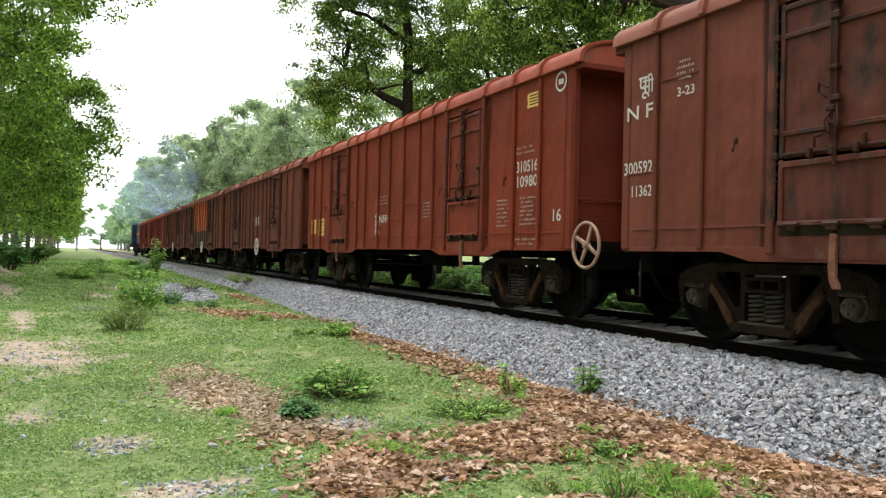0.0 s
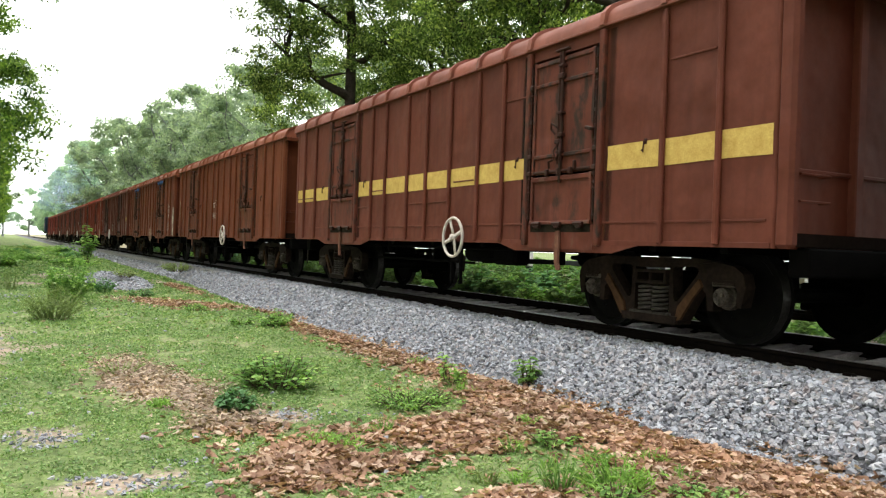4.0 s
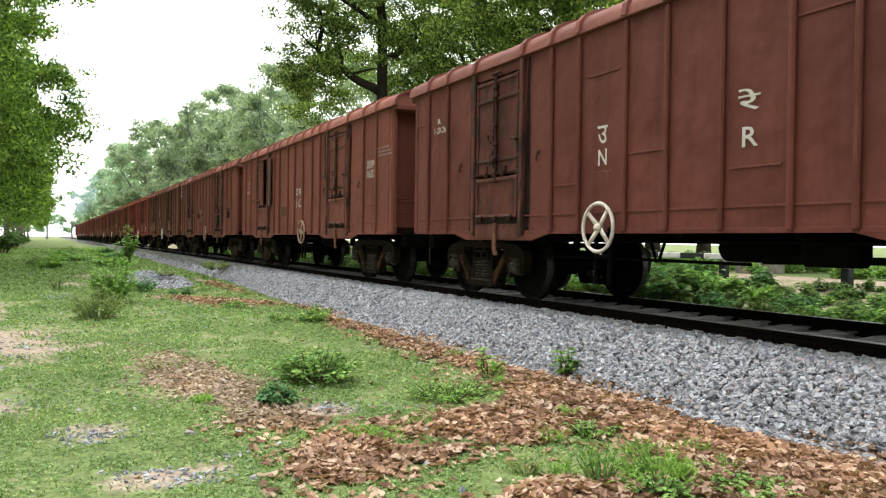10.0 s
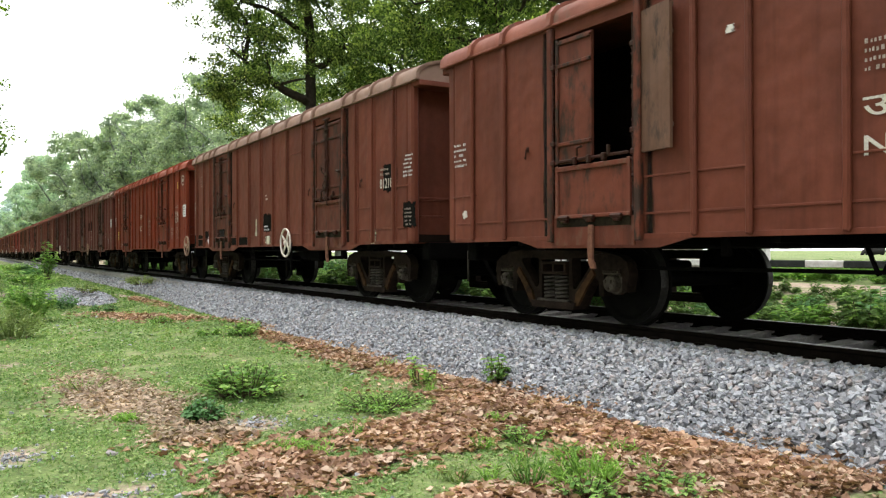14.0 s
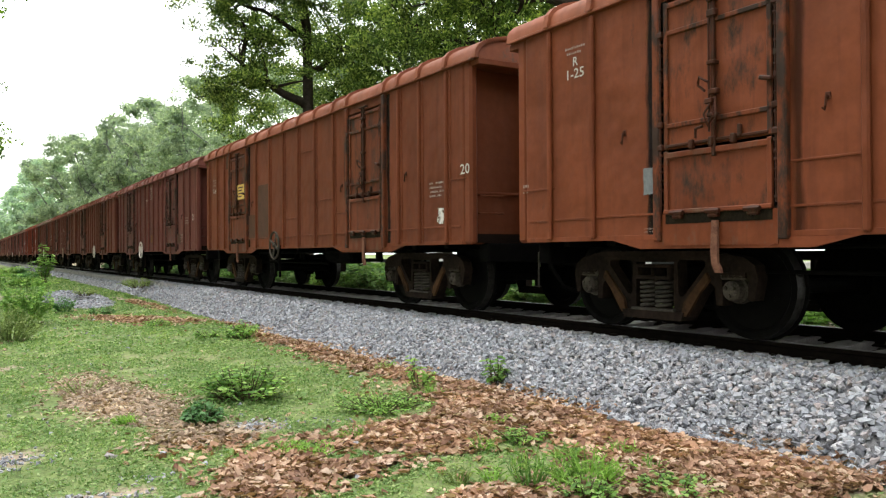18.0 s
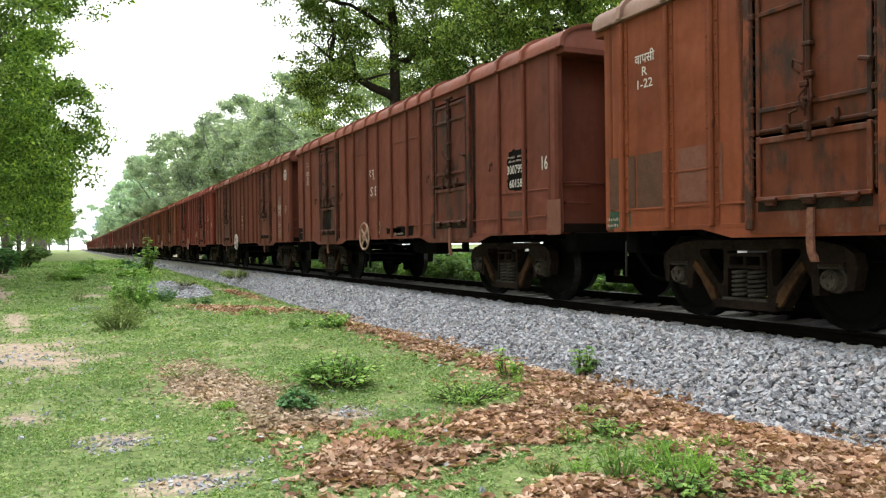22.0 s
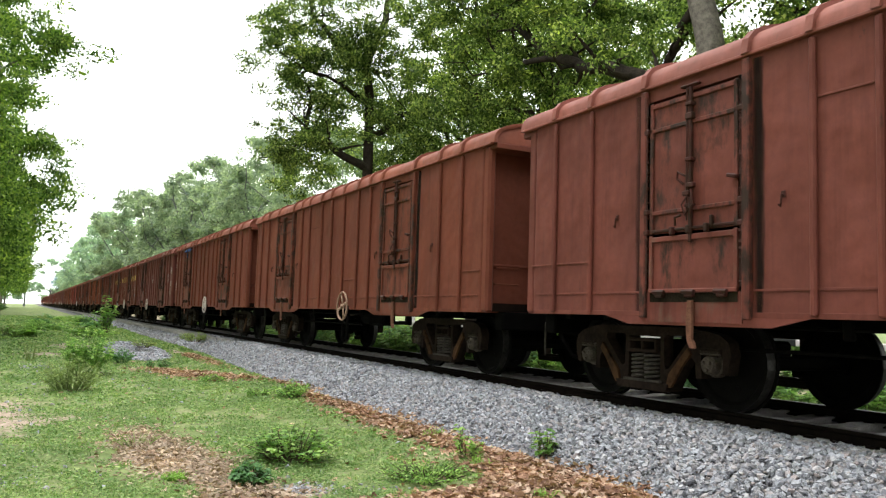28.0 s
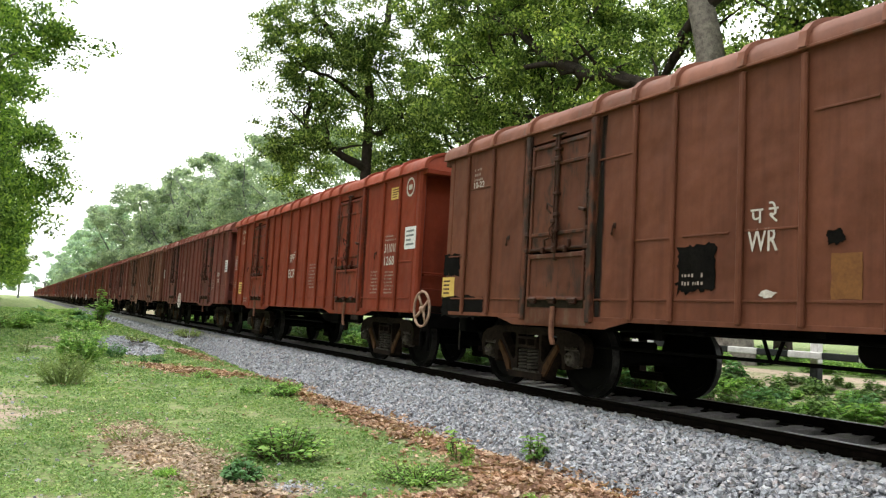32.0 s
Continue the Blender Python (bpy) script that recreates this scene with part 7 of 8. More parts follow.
def curled_leaf(rng, size):
    """A dry broad leaf with a wavy edge, folded along its rib and curled up at the ends."""
    L, W, curl, fold = size, size * rng.uniform(0.42, 0.7), rng.uniform(-0.2, 0.6), rng.uniform(0.0, 0.6)
    outline = ((-0.5, 0.0), (-0.36, 0.30), (-0.16, 0.5), (0.08, 0.46), (0.3, 0.28), (0.5, 0.0))
    pts = []
    for s in (1, -1):
        for u, v in outline if s > 0 else outline[-2:0:-1]:
            uu, vv = u + rng.uniform(-0.05, 0.05), s * v * rng.uniform(0.75, 1.2)
            pts.append((uu * L, vv * W, curl * L * uu * uu * 1.5 + fold * abs(vv) * W + rng.uniform(-0.05, 0.07) * L))
    return pts + [(-0.15 * L, 0, 0), (0.18 * L, 0, 0)]


LEAF_F = [(0, 1, 10), (1, 2, 10), (2, 3, 11, 10), (3, 4, 11), (4, 5, 11), (5, 6, 11), (6, 7, 11), (7, 8, 10, 11), (8, 9, 10), (9, 0, 10)]


def litter():
    rng = random.Random(21)
    bed = thing("leaf_litter", "brown dry fallen leaves lying beside the ballast", "leaves", None, "", "stuff")
    kinds = []
    for k in range(8):
        b = Build().add(curled_leaf(rng, 0.105), LEAF_F)
        kinds.append(b.mesh("dry_leaf", DRY_LEAF))
    b, pale = Build(), Build()
    single = 0
    tries = 0
    placed = 0
    while placed < 25000 and tries < 340000:
        tries += 1
        y = 3.1 + 25 * rng.random() ** 1.9 if rng.random() < 0.9 else rng.uniform(-4, 3.1)
        x = rng.uniform(-0.4, 4.9)
        if rng.random() > litter_at(x, y) * 1.0 + 0.004:
            continue
        over = x - toe(y)
        if over > 0.0 and rng.random() < over * 9:
            continue
        z = max(soil_height(x, y), ballast_height(x, y) if over > 0 else -1) + 0.008 + 0.035 * rng.random() * litter_at(x, y)
        m = pose(x, y, z, rng.gauss(0, 17), rng.gauss(0, 17), rng.uniform(0, 360))
        s = rng.uniform(0.5, 1.15) * (1.25 if y > 14 else 0.62 if x < 2.1 and y > 7 else 1.0)
        placed += 1
        if y < 5.2 and single < 300 and x > 1.0:
            o = new("dry_leaf", kinds[single % 8])
            o.parent = bed
            o.matrix_local = m @ Matrix.Scale(s, 4)
            single += 1
        else:
            (pale if x < 1.9 and y > 6.4 + 0.5 * rng.random() else b).add([m @ (Vector(v) * s) for v in curled_leaf(rng, 0.105)], LEAF_F)
    part("bleached_leaves", pale, PALE_LEAF, bed, "bleached pale fallen leaves")["kind"] = "stuff"
    o = part("fallen_leaves", b, DRY_LEAF, bed)
    o["kind"] = "stuff"


grass()
litter()


# ---------------------------------------------------------------- plants
def leaf_quad(base, d, up, L, W, droop=0.25):
    d, up = Vector(d).normalized(), Vector(up).normalized()
    side = d.cross(up)
    side = side.normalized() if side.length > 1e-4 else d.orthogonal().normalized()
    b = Vector(base)
    return [b, b + d * L * 0.4 + side * W / 2, b + d * L * 0.75 + side * W * 0.35 - up * droop * L * 0.3, b + d * L - up * droop * L, b + d * L * 0.75 - side * W * 0.35 - up * droop * L * 0.3, b + d * L * 0.4 - side * W / 2]


def plant_mesh(seed, radius, height, stems, leaves, L, W, droop=0.3, upright=0.4):
    """Stems and leaves of a bushy weed."""
    rng = random.Random(seed)
    st, lf = Build(), Build()
    for k in range(stems):
        a, r = rng.uniform(0, 6.28), radius * math.sqrt(rng.random())
        top = Vector((r * math.cos(a), r * math.sin(a), height * rng.uniform(0.55, 1.0) * (1 - 0.45 * (r / radius) ** 2)))
        foot = Vector((top.x * 0.35, top.y * 0.35, -0.02))
        mid = foot.lerp(top, 0.55) + Vector((rng.gauss(0, 0.03), rng.gauss(0, 0.03), 0.02)) * (radius + height)
        st.tube([foot, mid, top], [0.006 + 0.006 * height, 0.004 + 0.004 * height, 0.003], 4, False)
        for j in range(leaves):
            f = 0.25 + 0.75 * (j + rng.random()) / leaves
            p = foot.lerp(mid, f * 2) if f < 0.5 else mid.lerp(top, f * 2 - 1)
            b = rng.uniform(0, 6.28)
            d = Vector((math.cos(b), math.sin(b), rng.uniform(-0.2, upright)))
            s = rng.uniform(0.6, 1.25)
            lf.add(leaf_quad(p, d, (0.2 * rng.gauss(0, 1), 0.2 * rng.gauss(0, 1), 1), L * s, W * s, droop), [(0, 1, 2, 3, 4, 5)])
    return st, lf


def plant(name, label, x, y, seed, radius, height, stems, leaves, L, W, mat, z=None, group="", **k):
    t = thing(name, label, "plant", pose(x, y, soil_height(x, y) if z is None else z), group)
    st, lf = plant_mesh(seed, radius, height, stems, leaves, L, W, **k)
    part("stem", st, mat if name in ("grass_tuft", "verge_shrub", "twiggy_weed") else TWIG, t)["kind"] = "stuff"
    part("foliage", lf, mat, t)
    return t


def plants():
    plant("broadleaf_weed", "bushy green weed with rounded leaves in the grass", 1.85, 8.55, 1, 0.56, 0.42, 80, 16, 0.07, 0.052, WEED, upright=0.2, droop=0.15)
    plant("dark_weed", "small dark green weed beside fallen leaves", 1.13, 7.5, 2, 0.2, 0.24, 34, 14, 0.06, 0.045, DARKWEED, upright=0.2)
    plant("low_weed", "low spreading green weed at the leaf litter", 2.78, 7.15, 3, 0.52, 0.17, 80, 14, 0.045, 0.028, WEED)
    plant("gravel_weed", "green weed growing at the ballast edge", 3.62, 14.5, 4, 0.4, 0.36, 30, 14, 0.09, 0.05, WEED)
    plant("gravel_weed", "small green weed in the verge grass", 3.15, 15.0, 44, 0.3, 0.2, 18, 10, 0.07, 0.04, WEED)
    plant("sapling", "young sapling with fresh leaves at the ballast foot", 4.4, 7.55, 5, 0.14, 0.42, 9, 12, 0.10, 0.07, WEED, z=0.05)
    plant("sapling", "thin young sapling with pale leaves in dry litter", 3.68, 8.05, 6, 0.2, 0.4, 9, 9, 0.09, 0.05, YOUNG, z=0.03)
    plant("verge_shrub", "dry grey-green twiggy shrub in the grass", 0.0, 16.4, 7, 0.62, 0.72, 80, 16, 0.075, 0.03, PALEWEED, upright=0.8)
    plant("verge_shrub", "yellow-green leafy shrub standing in the grass", 0.5, 20.3, 8, 0.6, 1.2, 70, 22, 0.10, 0.06, WEED)
    plant("verge_shrub", "dark green tuft beside the stone heap", 1.65, 24.2, 9, 0.35, 0.5, 30, 14, 0.1, 0.04, DARKWEED, upright=0.9)
    plant("verge_shrub", "thin dry brown-green weed on the verge", -0.62, 25.4, 10, 0.3, 0.75, 18, 12, 0.07, 0.02, PALEWEED, upright=0.9)
    plant("gravel_weed", "grey-green weed growing on the ballast", 4.9, 31.5, 12, 0.7, 0.4, 34, 12, 0.13, 0.06, PALEWEED, z=0.35)
    plant("gravel_weed", "low green weed on the stone heap", 2.6, 27.5, 13, 0.5, 0.3, 24, 12, 0.1, 0.05, PALEWEED, z=0.3)
    plant("gravel_weed", "small green weed at the heap foot", 2.35, 22.4, 14, 0.4, 0.3, 24, 12, 0.09, 0.04, DARKWEED)
    plant("gravel_weed", "small green weed in dry leaves", 2.9, 18.2, 15, 0.35, 0.2, 20, 12, 0.07, 0.04, WEED)
    plant("grass_tuft", "thin tall grass tuft in dry leaves", 2.5, 4.4, 16, 0.16, 0.30, 26, 4, 0.12, 0.008, WEED, upright=2.0)
    plant("grass_tuft", "tall feathery grass tuft in dry leaves", 2.82, 4.2, 17, 0.28, 0.26, 60, 5, 0.09, 0.008, YOUNG, upright=2.0)
    plant("broadleaf_weed", "green clover-like weed in the dry litter", 3.16, 3.72, 18, 0.3, 0.15, 40, 10, 0.045, 0.035, WEED)
    plant("broadleaf_weed", "green weed with small leaves in the litter", 2.62, 3.95, 19, 0.22, 0.16, 30, 10, 0.045, 0.03, WEED)
    plant("broadleaf_weed", "small green weed among dry leaves", 3.1, 5.3, 20, 0.22, 0.16, 20, 9, 0.05, 0.03, WEED)
    plant("twiggy_weed", "dry leafless twigs standing in litter", 0.42, 9.9, 21, 0.36, 0.24, 18, 5, 0.05, 0.02, PALEWEED, upright=0.9)
    plant("grass_tuft", "bright green grass tuft on bare soil", 1.45, 6.1, 22, 0.2, 0.09, 60, 4, 0.05, 0.008, YOUNG, upright=2.0)
    plant("grass_tuft", "small bright green grass tuft", 0.55, 7.9, 23, 0.15, 0.08, 50, 4, 0.05, 0.008, YOUNG, upright=2.0)
    sprig = random.Random(8)
    for x, y in ((2.35, 4.6), (2.6, 4.2), (2.95, 4.35), (3.1, 4.75), (3.35, 4.15), (2.15, 4.75), (3.5, 4.6), (2.75, 5.35), (3.3, 5.9), (3.55, 7.5), (3.7, 7.9), (1.6, 5.9), (4.0, 9.4), (2.05, 6.2)):
        plant("grass_tuft", "sparse green grass sprigs growing through dry leaves", x, y, sprig.randrange(999), 0.16, 0.13, 16, 4, 0.07, 0.010, sprig.choice([WEED, YOUNG, PALEWEED]), upright=1.4, group="sprigs in the litter")
    rng = random.Random(31)
    for i in range(18):
        y = rng.uniform(42, 95)
        x = rng.uniform(-1.5, 3.4) + (y - 42) * 0.01
        plant("verge_shrub", "green bush beside the line", x, y, 60 + i, rng.uniform(0.6, 1.3), rng.uniform(0.35, 0.8), 26, 14, 0.22, 0.12, rng.choice([WEED, DARKWEED, PALEWEED]), group="bushes along the verge")
    plant("sapling", "slender young sapling standing by the ballast", 3.0, 48, 90, 0.5, 2.6, 14, 22, 0.26, 0.16, WEED)
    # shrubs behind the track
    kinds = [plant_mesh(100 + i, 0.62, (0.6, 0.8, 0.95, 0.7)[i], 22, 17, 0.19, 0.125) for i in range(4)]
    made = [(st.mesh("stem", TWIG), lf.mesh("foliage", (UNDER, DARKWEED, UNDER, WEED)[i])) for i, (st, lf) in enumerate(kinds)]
    k = 0
    y = -1.0
    while y < 70:
        tall = (0.85, 1.12) if y > 11.3 else (0.4, 0.58) if y > 8.3 else (0.55, 0.78)
        for x in (9.35, 9.9, 10.5, 11.1, 11.6):
            if rng.random() < (0.95 if x < 11.3 else 0.6):
                xx = x + rng.uniform(-0.3, 0.3)
                t = thing("undergrowth_shrub", "leafy green shrub behind the track", "shrub", pose(xx, y + rng.uniform(-0.4, 0.4), far_height(xx) - 0.02, 0, 0, rng.uniform(0, 360)) @ Matrix.Scale(rng.uniform(*tall) * (0.75 if x > 11 else 1.0), 4), "shrubs behind the track")
                st, lf = made[k % 4]
                part("stem", st, None, t)
                part("foliage", lf, None, t)
                k += 1
        y += 0.8 if y < 30 else 2.0
    # low growth between the shrubs and along the field edge, past counting
    cover = thing("field_weeds", "low bright green weeds beside the footpath and field", "weeds", None, "", "stuff")
    # the nearer weeds take the leaf green that has shade mixed in
    for name, mat, spots in (("shade_toned_weeds", UNDER, [(9.2, 12.5, -1.0, 34.0, 320, 0.2, 0.36)]),
                             ("sunlit_weeds", WEED, [(14.3, 22.0, 0.0, 36.0, 520, 0.32, 0.6)])):
        b = Build()
        for x0, x1, y0, y1, count, lo, hi in spots:
            for i in range(count):
                xx, yy = rng.uniform(x0, x1), rng.uniform(y0, y1)
                lf = kinds[i % 4][1]
                m = pose(xx, yy, far_height(xx) - 0.02, 0, 0, rng.uniform(0, 360)) @ Matrix.Scale(rng.uniform(lo, hi), 4)
                b.add([m @ Vector(v) for v in lf.v], lf.f)
        part(name, b, mat, cover)["kind"] = "stuff"
    for i in range(26):
        st, lf = made[i % 4]
        t = thing("hedge_shrub", "green bush under the roadside trees", "shrub", pose(rng.uniform(-17, -4.5), rng.uniform(58, 170), 0.0, 0, 0, rng.uniform(0, 360)) @ Matrix.Scale(rng.uniform(2.0, 3.2), 4), "bushes under the trees")
        part("stem", st, None, t)
        part("foliage", lf, None, t)


def crossing_railing():
    """Black and white railing between the track and the footpath."""
    r = thing("crossing_railing", "black and white striped railing beside the footpath", "railing", pose(12.0, 0, 0))
    bar = Build().cbox(-0.06, 0.06, -0.36, 0.36, 1.245, 1.37, 0.012)
    bars = [bar.mesh("rail_section", RAIL_WHITE), bar.mesh("rail_section", RAIL_BLACK)]
    for k in range(-15, 26):
        part("rail_section", bars[k % 2], None, r, m=pose(0, 11.43 + 0.72 * k, 0))
    upper = Build().cbox(-0.08, 0.08, -0.08, 0.08, 1.16, 1.62, 0.015).mesh("post", RAIL_WHITE)
    lower = Build().cbox(-0.082, 0.082, -0.082, 0.082, 0.4, 1.16, 0.015).mesh("post_foot", RAIL_BLACK)
    for k in range(-3, 7):
        p = part("post", upper, None, r, m=pose(0.14, 9.88 + 2.94 * k, 0))
        part("post_foot", lower, None, p, "black-painted lower half of a post")


RAIL_WHITE = plain("weathered_white_railing", (0.42, 0.41, 0.4), (0.74, 0.73, 0.71), 6, 0.8, shift=True)
RAIL_BLACK = plain("weathered_black_railing", (0.012, 0.014, 0.014), (0.04, 0.043, 0.042), 6, 0.8, shift=True)
plants()
crossing_railing()

# ---------------------------------------------------------------- trees
BARK = plain("furrowed_bark", (0.012, 0.010, 0.008), (0.055, 0.045, 0.036), 4, 0.95, bump=0.9, dist=0.04, spec=0.05)
PALEBARK = plain("grey_bark", (0.045, 0.04, 0.034), (0.26, 0.235, 0.2), 6, 0.95, bump=0.9, dist=0.04, spec=0.05)
# bark of far trees, with distance haze mixed into its colour
FARBARK = plain("haze_paled_bark", (0.10, 0.11, 0.10), (0.2, 0.21, 0.19), 6, 0.95, bump=0.5, dist=0.03, spec=0.05)
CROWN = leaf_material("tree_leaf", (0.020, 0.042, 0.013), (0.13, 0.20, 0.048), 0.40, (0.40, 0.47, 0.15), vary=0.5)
# stronger green for the trees along the verge
CROWN_L = leaf_material("verge_tree_leaf", (0.03, 0.07, 0.018), (0.15, 0.25, 0.052), 0.36, (0.30, 0.40, 0.09), vary=0.5)
# leaves of far trees: distance haze is mixed into both greens
CROWN_F = leaf_material("haze_paled_tree_leaf", (0.165, 0.215, 0.185), (0.285, 0.34, 0.295), 0.5, (0.37, 0.415, 0.365), vary=0.3)
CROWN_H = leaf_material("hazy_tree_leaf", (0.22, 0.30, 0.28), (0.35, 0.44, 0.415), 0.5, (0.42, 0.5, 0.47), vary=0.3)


def limb(b, a, c, r0, r1, rng, bend=0.12, steps=5):
    a, c = Vector(a), Vector(c)
    d = (c - a).length
    pts = [a]
    off = Vector((rng.gauss(0, 1), rng.gauss(0, 1), rng.gauss(0, 0.6))) * d * bend
    for k in range(1, steps):
        f = k / steps
        pts.append(a.lerp(c, f) + off * math.sin(math.pi * f) + Vector((rng.gauss(0, 1), rng.gauss(0, 1), rng.gauss(0, 1))) * d * 0.025)
    pts.append(c)
    b.tube(pts, [r0 + (r1 - r0) * k / steps for k in range(steps + 1)], 7, False)
    return pts


def crown_leaves(rng, centres, radii, per, L, W):
    """Leaves in uneven clumps: (n, 4, 3)."""
    g = np.random.default_rng(rng.randrange(1 << 30))
    out = []
    for c, r in zip(centres, radii):
        n = max(6, int(per * g.uniform(0.6, 1.4)))
        v = g.normal(size=(n, 3))
        v /= np.linalg.norm(v, axis=1, keepdims=True)
        v *= (g.uniform(0, 1, (n, 1)) ** 0.45) * np.array([r, r, r * 0.55])
        v[:, 2] -= 0.16 * (v[:, 0] ** 2 + v[:, 1] ** 2) / r
        p = np.asarray(c)[None] + v
        d = g.normal(size=(n, 3)) + v / r * 0.8
        d[:, 2] -= 0.35
        d /= np.linalg.norm(d, axis=1, keepdims=True)
        s = np.cross(d, g.normal(size=(n, 3)) * 0.6 + np.array([0, 0, 1]))
        s /= np.linalg.norm(s, axis=1, keepdims=True) + 1e-9
        k = g.uniform(0.6, 1.3, (n, 1))
        out.append(np.stack([p, p + d * L * 0.45 * k + s * W * 0.5 * k, p + d * L * k, p + d * L * 0.45 * k - s * W * 0.5 * k], 1))
    return np.concatenate(out)


def tree_meshes(seed, height, fork, spread, trunk_r, clumps, per, L, W, bark, leafmat, low=0.4, lean=(0, 0), boughs_n=26, clump=(0.4, 0.8)):
    """A trunk with limbs and a crown of clumps; returns two meshes."""
    rng = random.Random(seed)
    b = Build()
    top = Vector((lean[0], lean[1], fork))
    b.tube([(0, 0, -0.3), (0, 0, 0.15), (lean[0] * 0.1, lean[1] * 0.1, fork * 0.15), (lean[0] * 0.5 + 0.1, lean[1] * 0.5, fork * 0.55), top], [trunk_r * 1.7, trunk_r * 1.35, trunk_r, trunk_r * 0.9, trunk_r * 0.75], 12, False)
    centres, radii = [], []
    limbs = 7 + rng.randrange(3)
    for k in range(limbs):
        a = 6.283 * (k + rng.uniform(-0.3, 0.3)) / limbs
        start = top.lerp(Vector((lean[0] * 0.6, lean[1] * 0.6, fork * 0.62)), rng.choice([0, 0, 0.3, 0.8]))
        r = spread * rng.uniform(0.55, 1.0)
        z = fork + (height - fork) * rng.uniform(-0.1 if low < 0.5 else 0.1, 0.85)
        end = Vector((top.x + r * math.cos(a), top.y + r * math.sin(a), z))
        pts = limb(b, start, end, trunk_r * 0.36, trunk_r * 0.1, rng, 0.14, 6)
        for q in range(3):
            p = pts[2 + q + rng.randrange(2)]
            e = p + Vector((rng.gauss(0, 1), rng.gauss(0, 1), rng.uniform(-0.2, 1.0))).normalized() * spread * rng.uniform(0.16, 0.32)
            limb(b, p, e, trunk_r * 0.2, trunk_r * 0.05, rng, 0.15, 3)
            centres.append(e)
        centres += [end, pts[2], pts[3], pts[4], pts[5]] + [q + Vector((rng.gauss(0, 0.7), rng.gauss(0, 0.7), rng.gauss(0, 0.45))) for q in (pts[3], pts[4], pts[4], pts[5], pts[5], end)]
    boughs = []
    for k in range(boughs_n):
        a = rng.uniform(0, 6.283)
        f = (k + rng.random()) / boughs_n
        z = low * height + (1 - low) * height * f
        w = math.sin(math.pi * min(1, 0.18 + 0.78 * f)) ** 0.6
        r = spread * w * (rng.random() ** 0.4)
        boughs.append((Vector((top.x * 0.8 + r * math.cos(a), top.y * 0.8 + r * math.sin(a), z)), spread * rng.uniform(0.09, 0.17)))
    while len(centres) < clumps:
        c, w = rng.choice(boughs)
        centres.append(c + Vector((rng.gauss(0, w), rng.gauss(0, w), rng.gauss(0, w * 0.62))))
    at = np.array([tuple(c) for c in centres])
    close = (np.linalg.norm(at[:, None] - at[None], axis=2) < 0.21 * spread + 0.35).sum(1)
    centres = [c for c, k in zip(centres, close) if k > 6]
    radii = [rng.uniform(*clump) for _ in centres]
    return b.mesh("trunk", bark, True), quads_mesh("crown", crown_leaves(rng, [tuple(c) for c in centres], radii, per, L, W), leafmat)


def shaped_tree(seed, stem, limbs, masses, per, L, W, name, x, y, z, label, bark=BARK):
    """A tree with a given stem and main limbs, twigs, and leaf clumps in uneven masses."""
    rng = random.Random(seed)
    t = thing("tree", label, "tree", pose(x, y, z), "trees behind the track")
    b = Build()
    b.tube([q[:3] for q in stem], [q[3] for q in stem], 14, False)
    part("trunk", b, bark, t, smooth=True)
    ends = []
    for path in limbs:
        b = Build()
        pts, rad = [], []
        for a, c in zip(path, path[1:]):
            for k in range(3):
                f = k / 3
                jig = Vector((rng.gauss(0, 1), rng.gauss(0, 1), rng.gauss(0, 1))) * 0.09 * (f > 0)
                pts.append(Vector(a[:3]).lerp(Vector(c[:3]), f) + jig)
                rad.append(a[3] + (c[3] - a[3]) * f)
        pts.append(Vector(path[-1][:3]))
        rad.append(path[-1][3])
        b.tube(pts, rad, 8, False)
        for k in range(3, len(pts)):
            for side in range(2):
                if rng.random() < 0.75:
                    e = pts[k] + Vector((rng.gauss(0, 1), rng.gauss(0, 1), rng.uniform(-0.3, 1.1))).normalized() * rng.uniform(1.0, 2.2)
                    limb(b, pts[k], e, max(0.025, rad[k] * 0.45), 0.012, rng, 0.16, 3)
                    ends.append(e)
        part("limb", b, BARK, t, smooth=True)
    centres, radii = list(ends), [rng.uniform(0.4, 0.7) for _ in ends]
    for cx, cy, cz, rx, ry, rz, count in masses:
        for k in range(count):
            v = Vector((rng.gauss(0, 1), rng.gauss(0, 1), rng.gauss(0, 1))).normalized() * rng.random() ** 0.4
            centres.append(Vector((cx + rx * v.x, cy + ry * v.y, cz + rz * v.z)))
            radii.append(rng.uniform(0.36, 0.72))
    part("crown", quads_mesh("crown", crown_leaves(rng, [tuple(c) for c in centres], radii, per, L, W), CROWN), None, t)
    return t


def plant_tree(kind, x, y, z=0.0, turn=0, scale=1.0, label="", group="", name="tree"):
    t = thing(name, label, "tree", pose(x, y, z, 0, 0, turn) @ Matrix.Scale(scale, 4), group)
    part("trunk", kind[0], None, t)
    part("crown", kind[1], None, t)
    return t


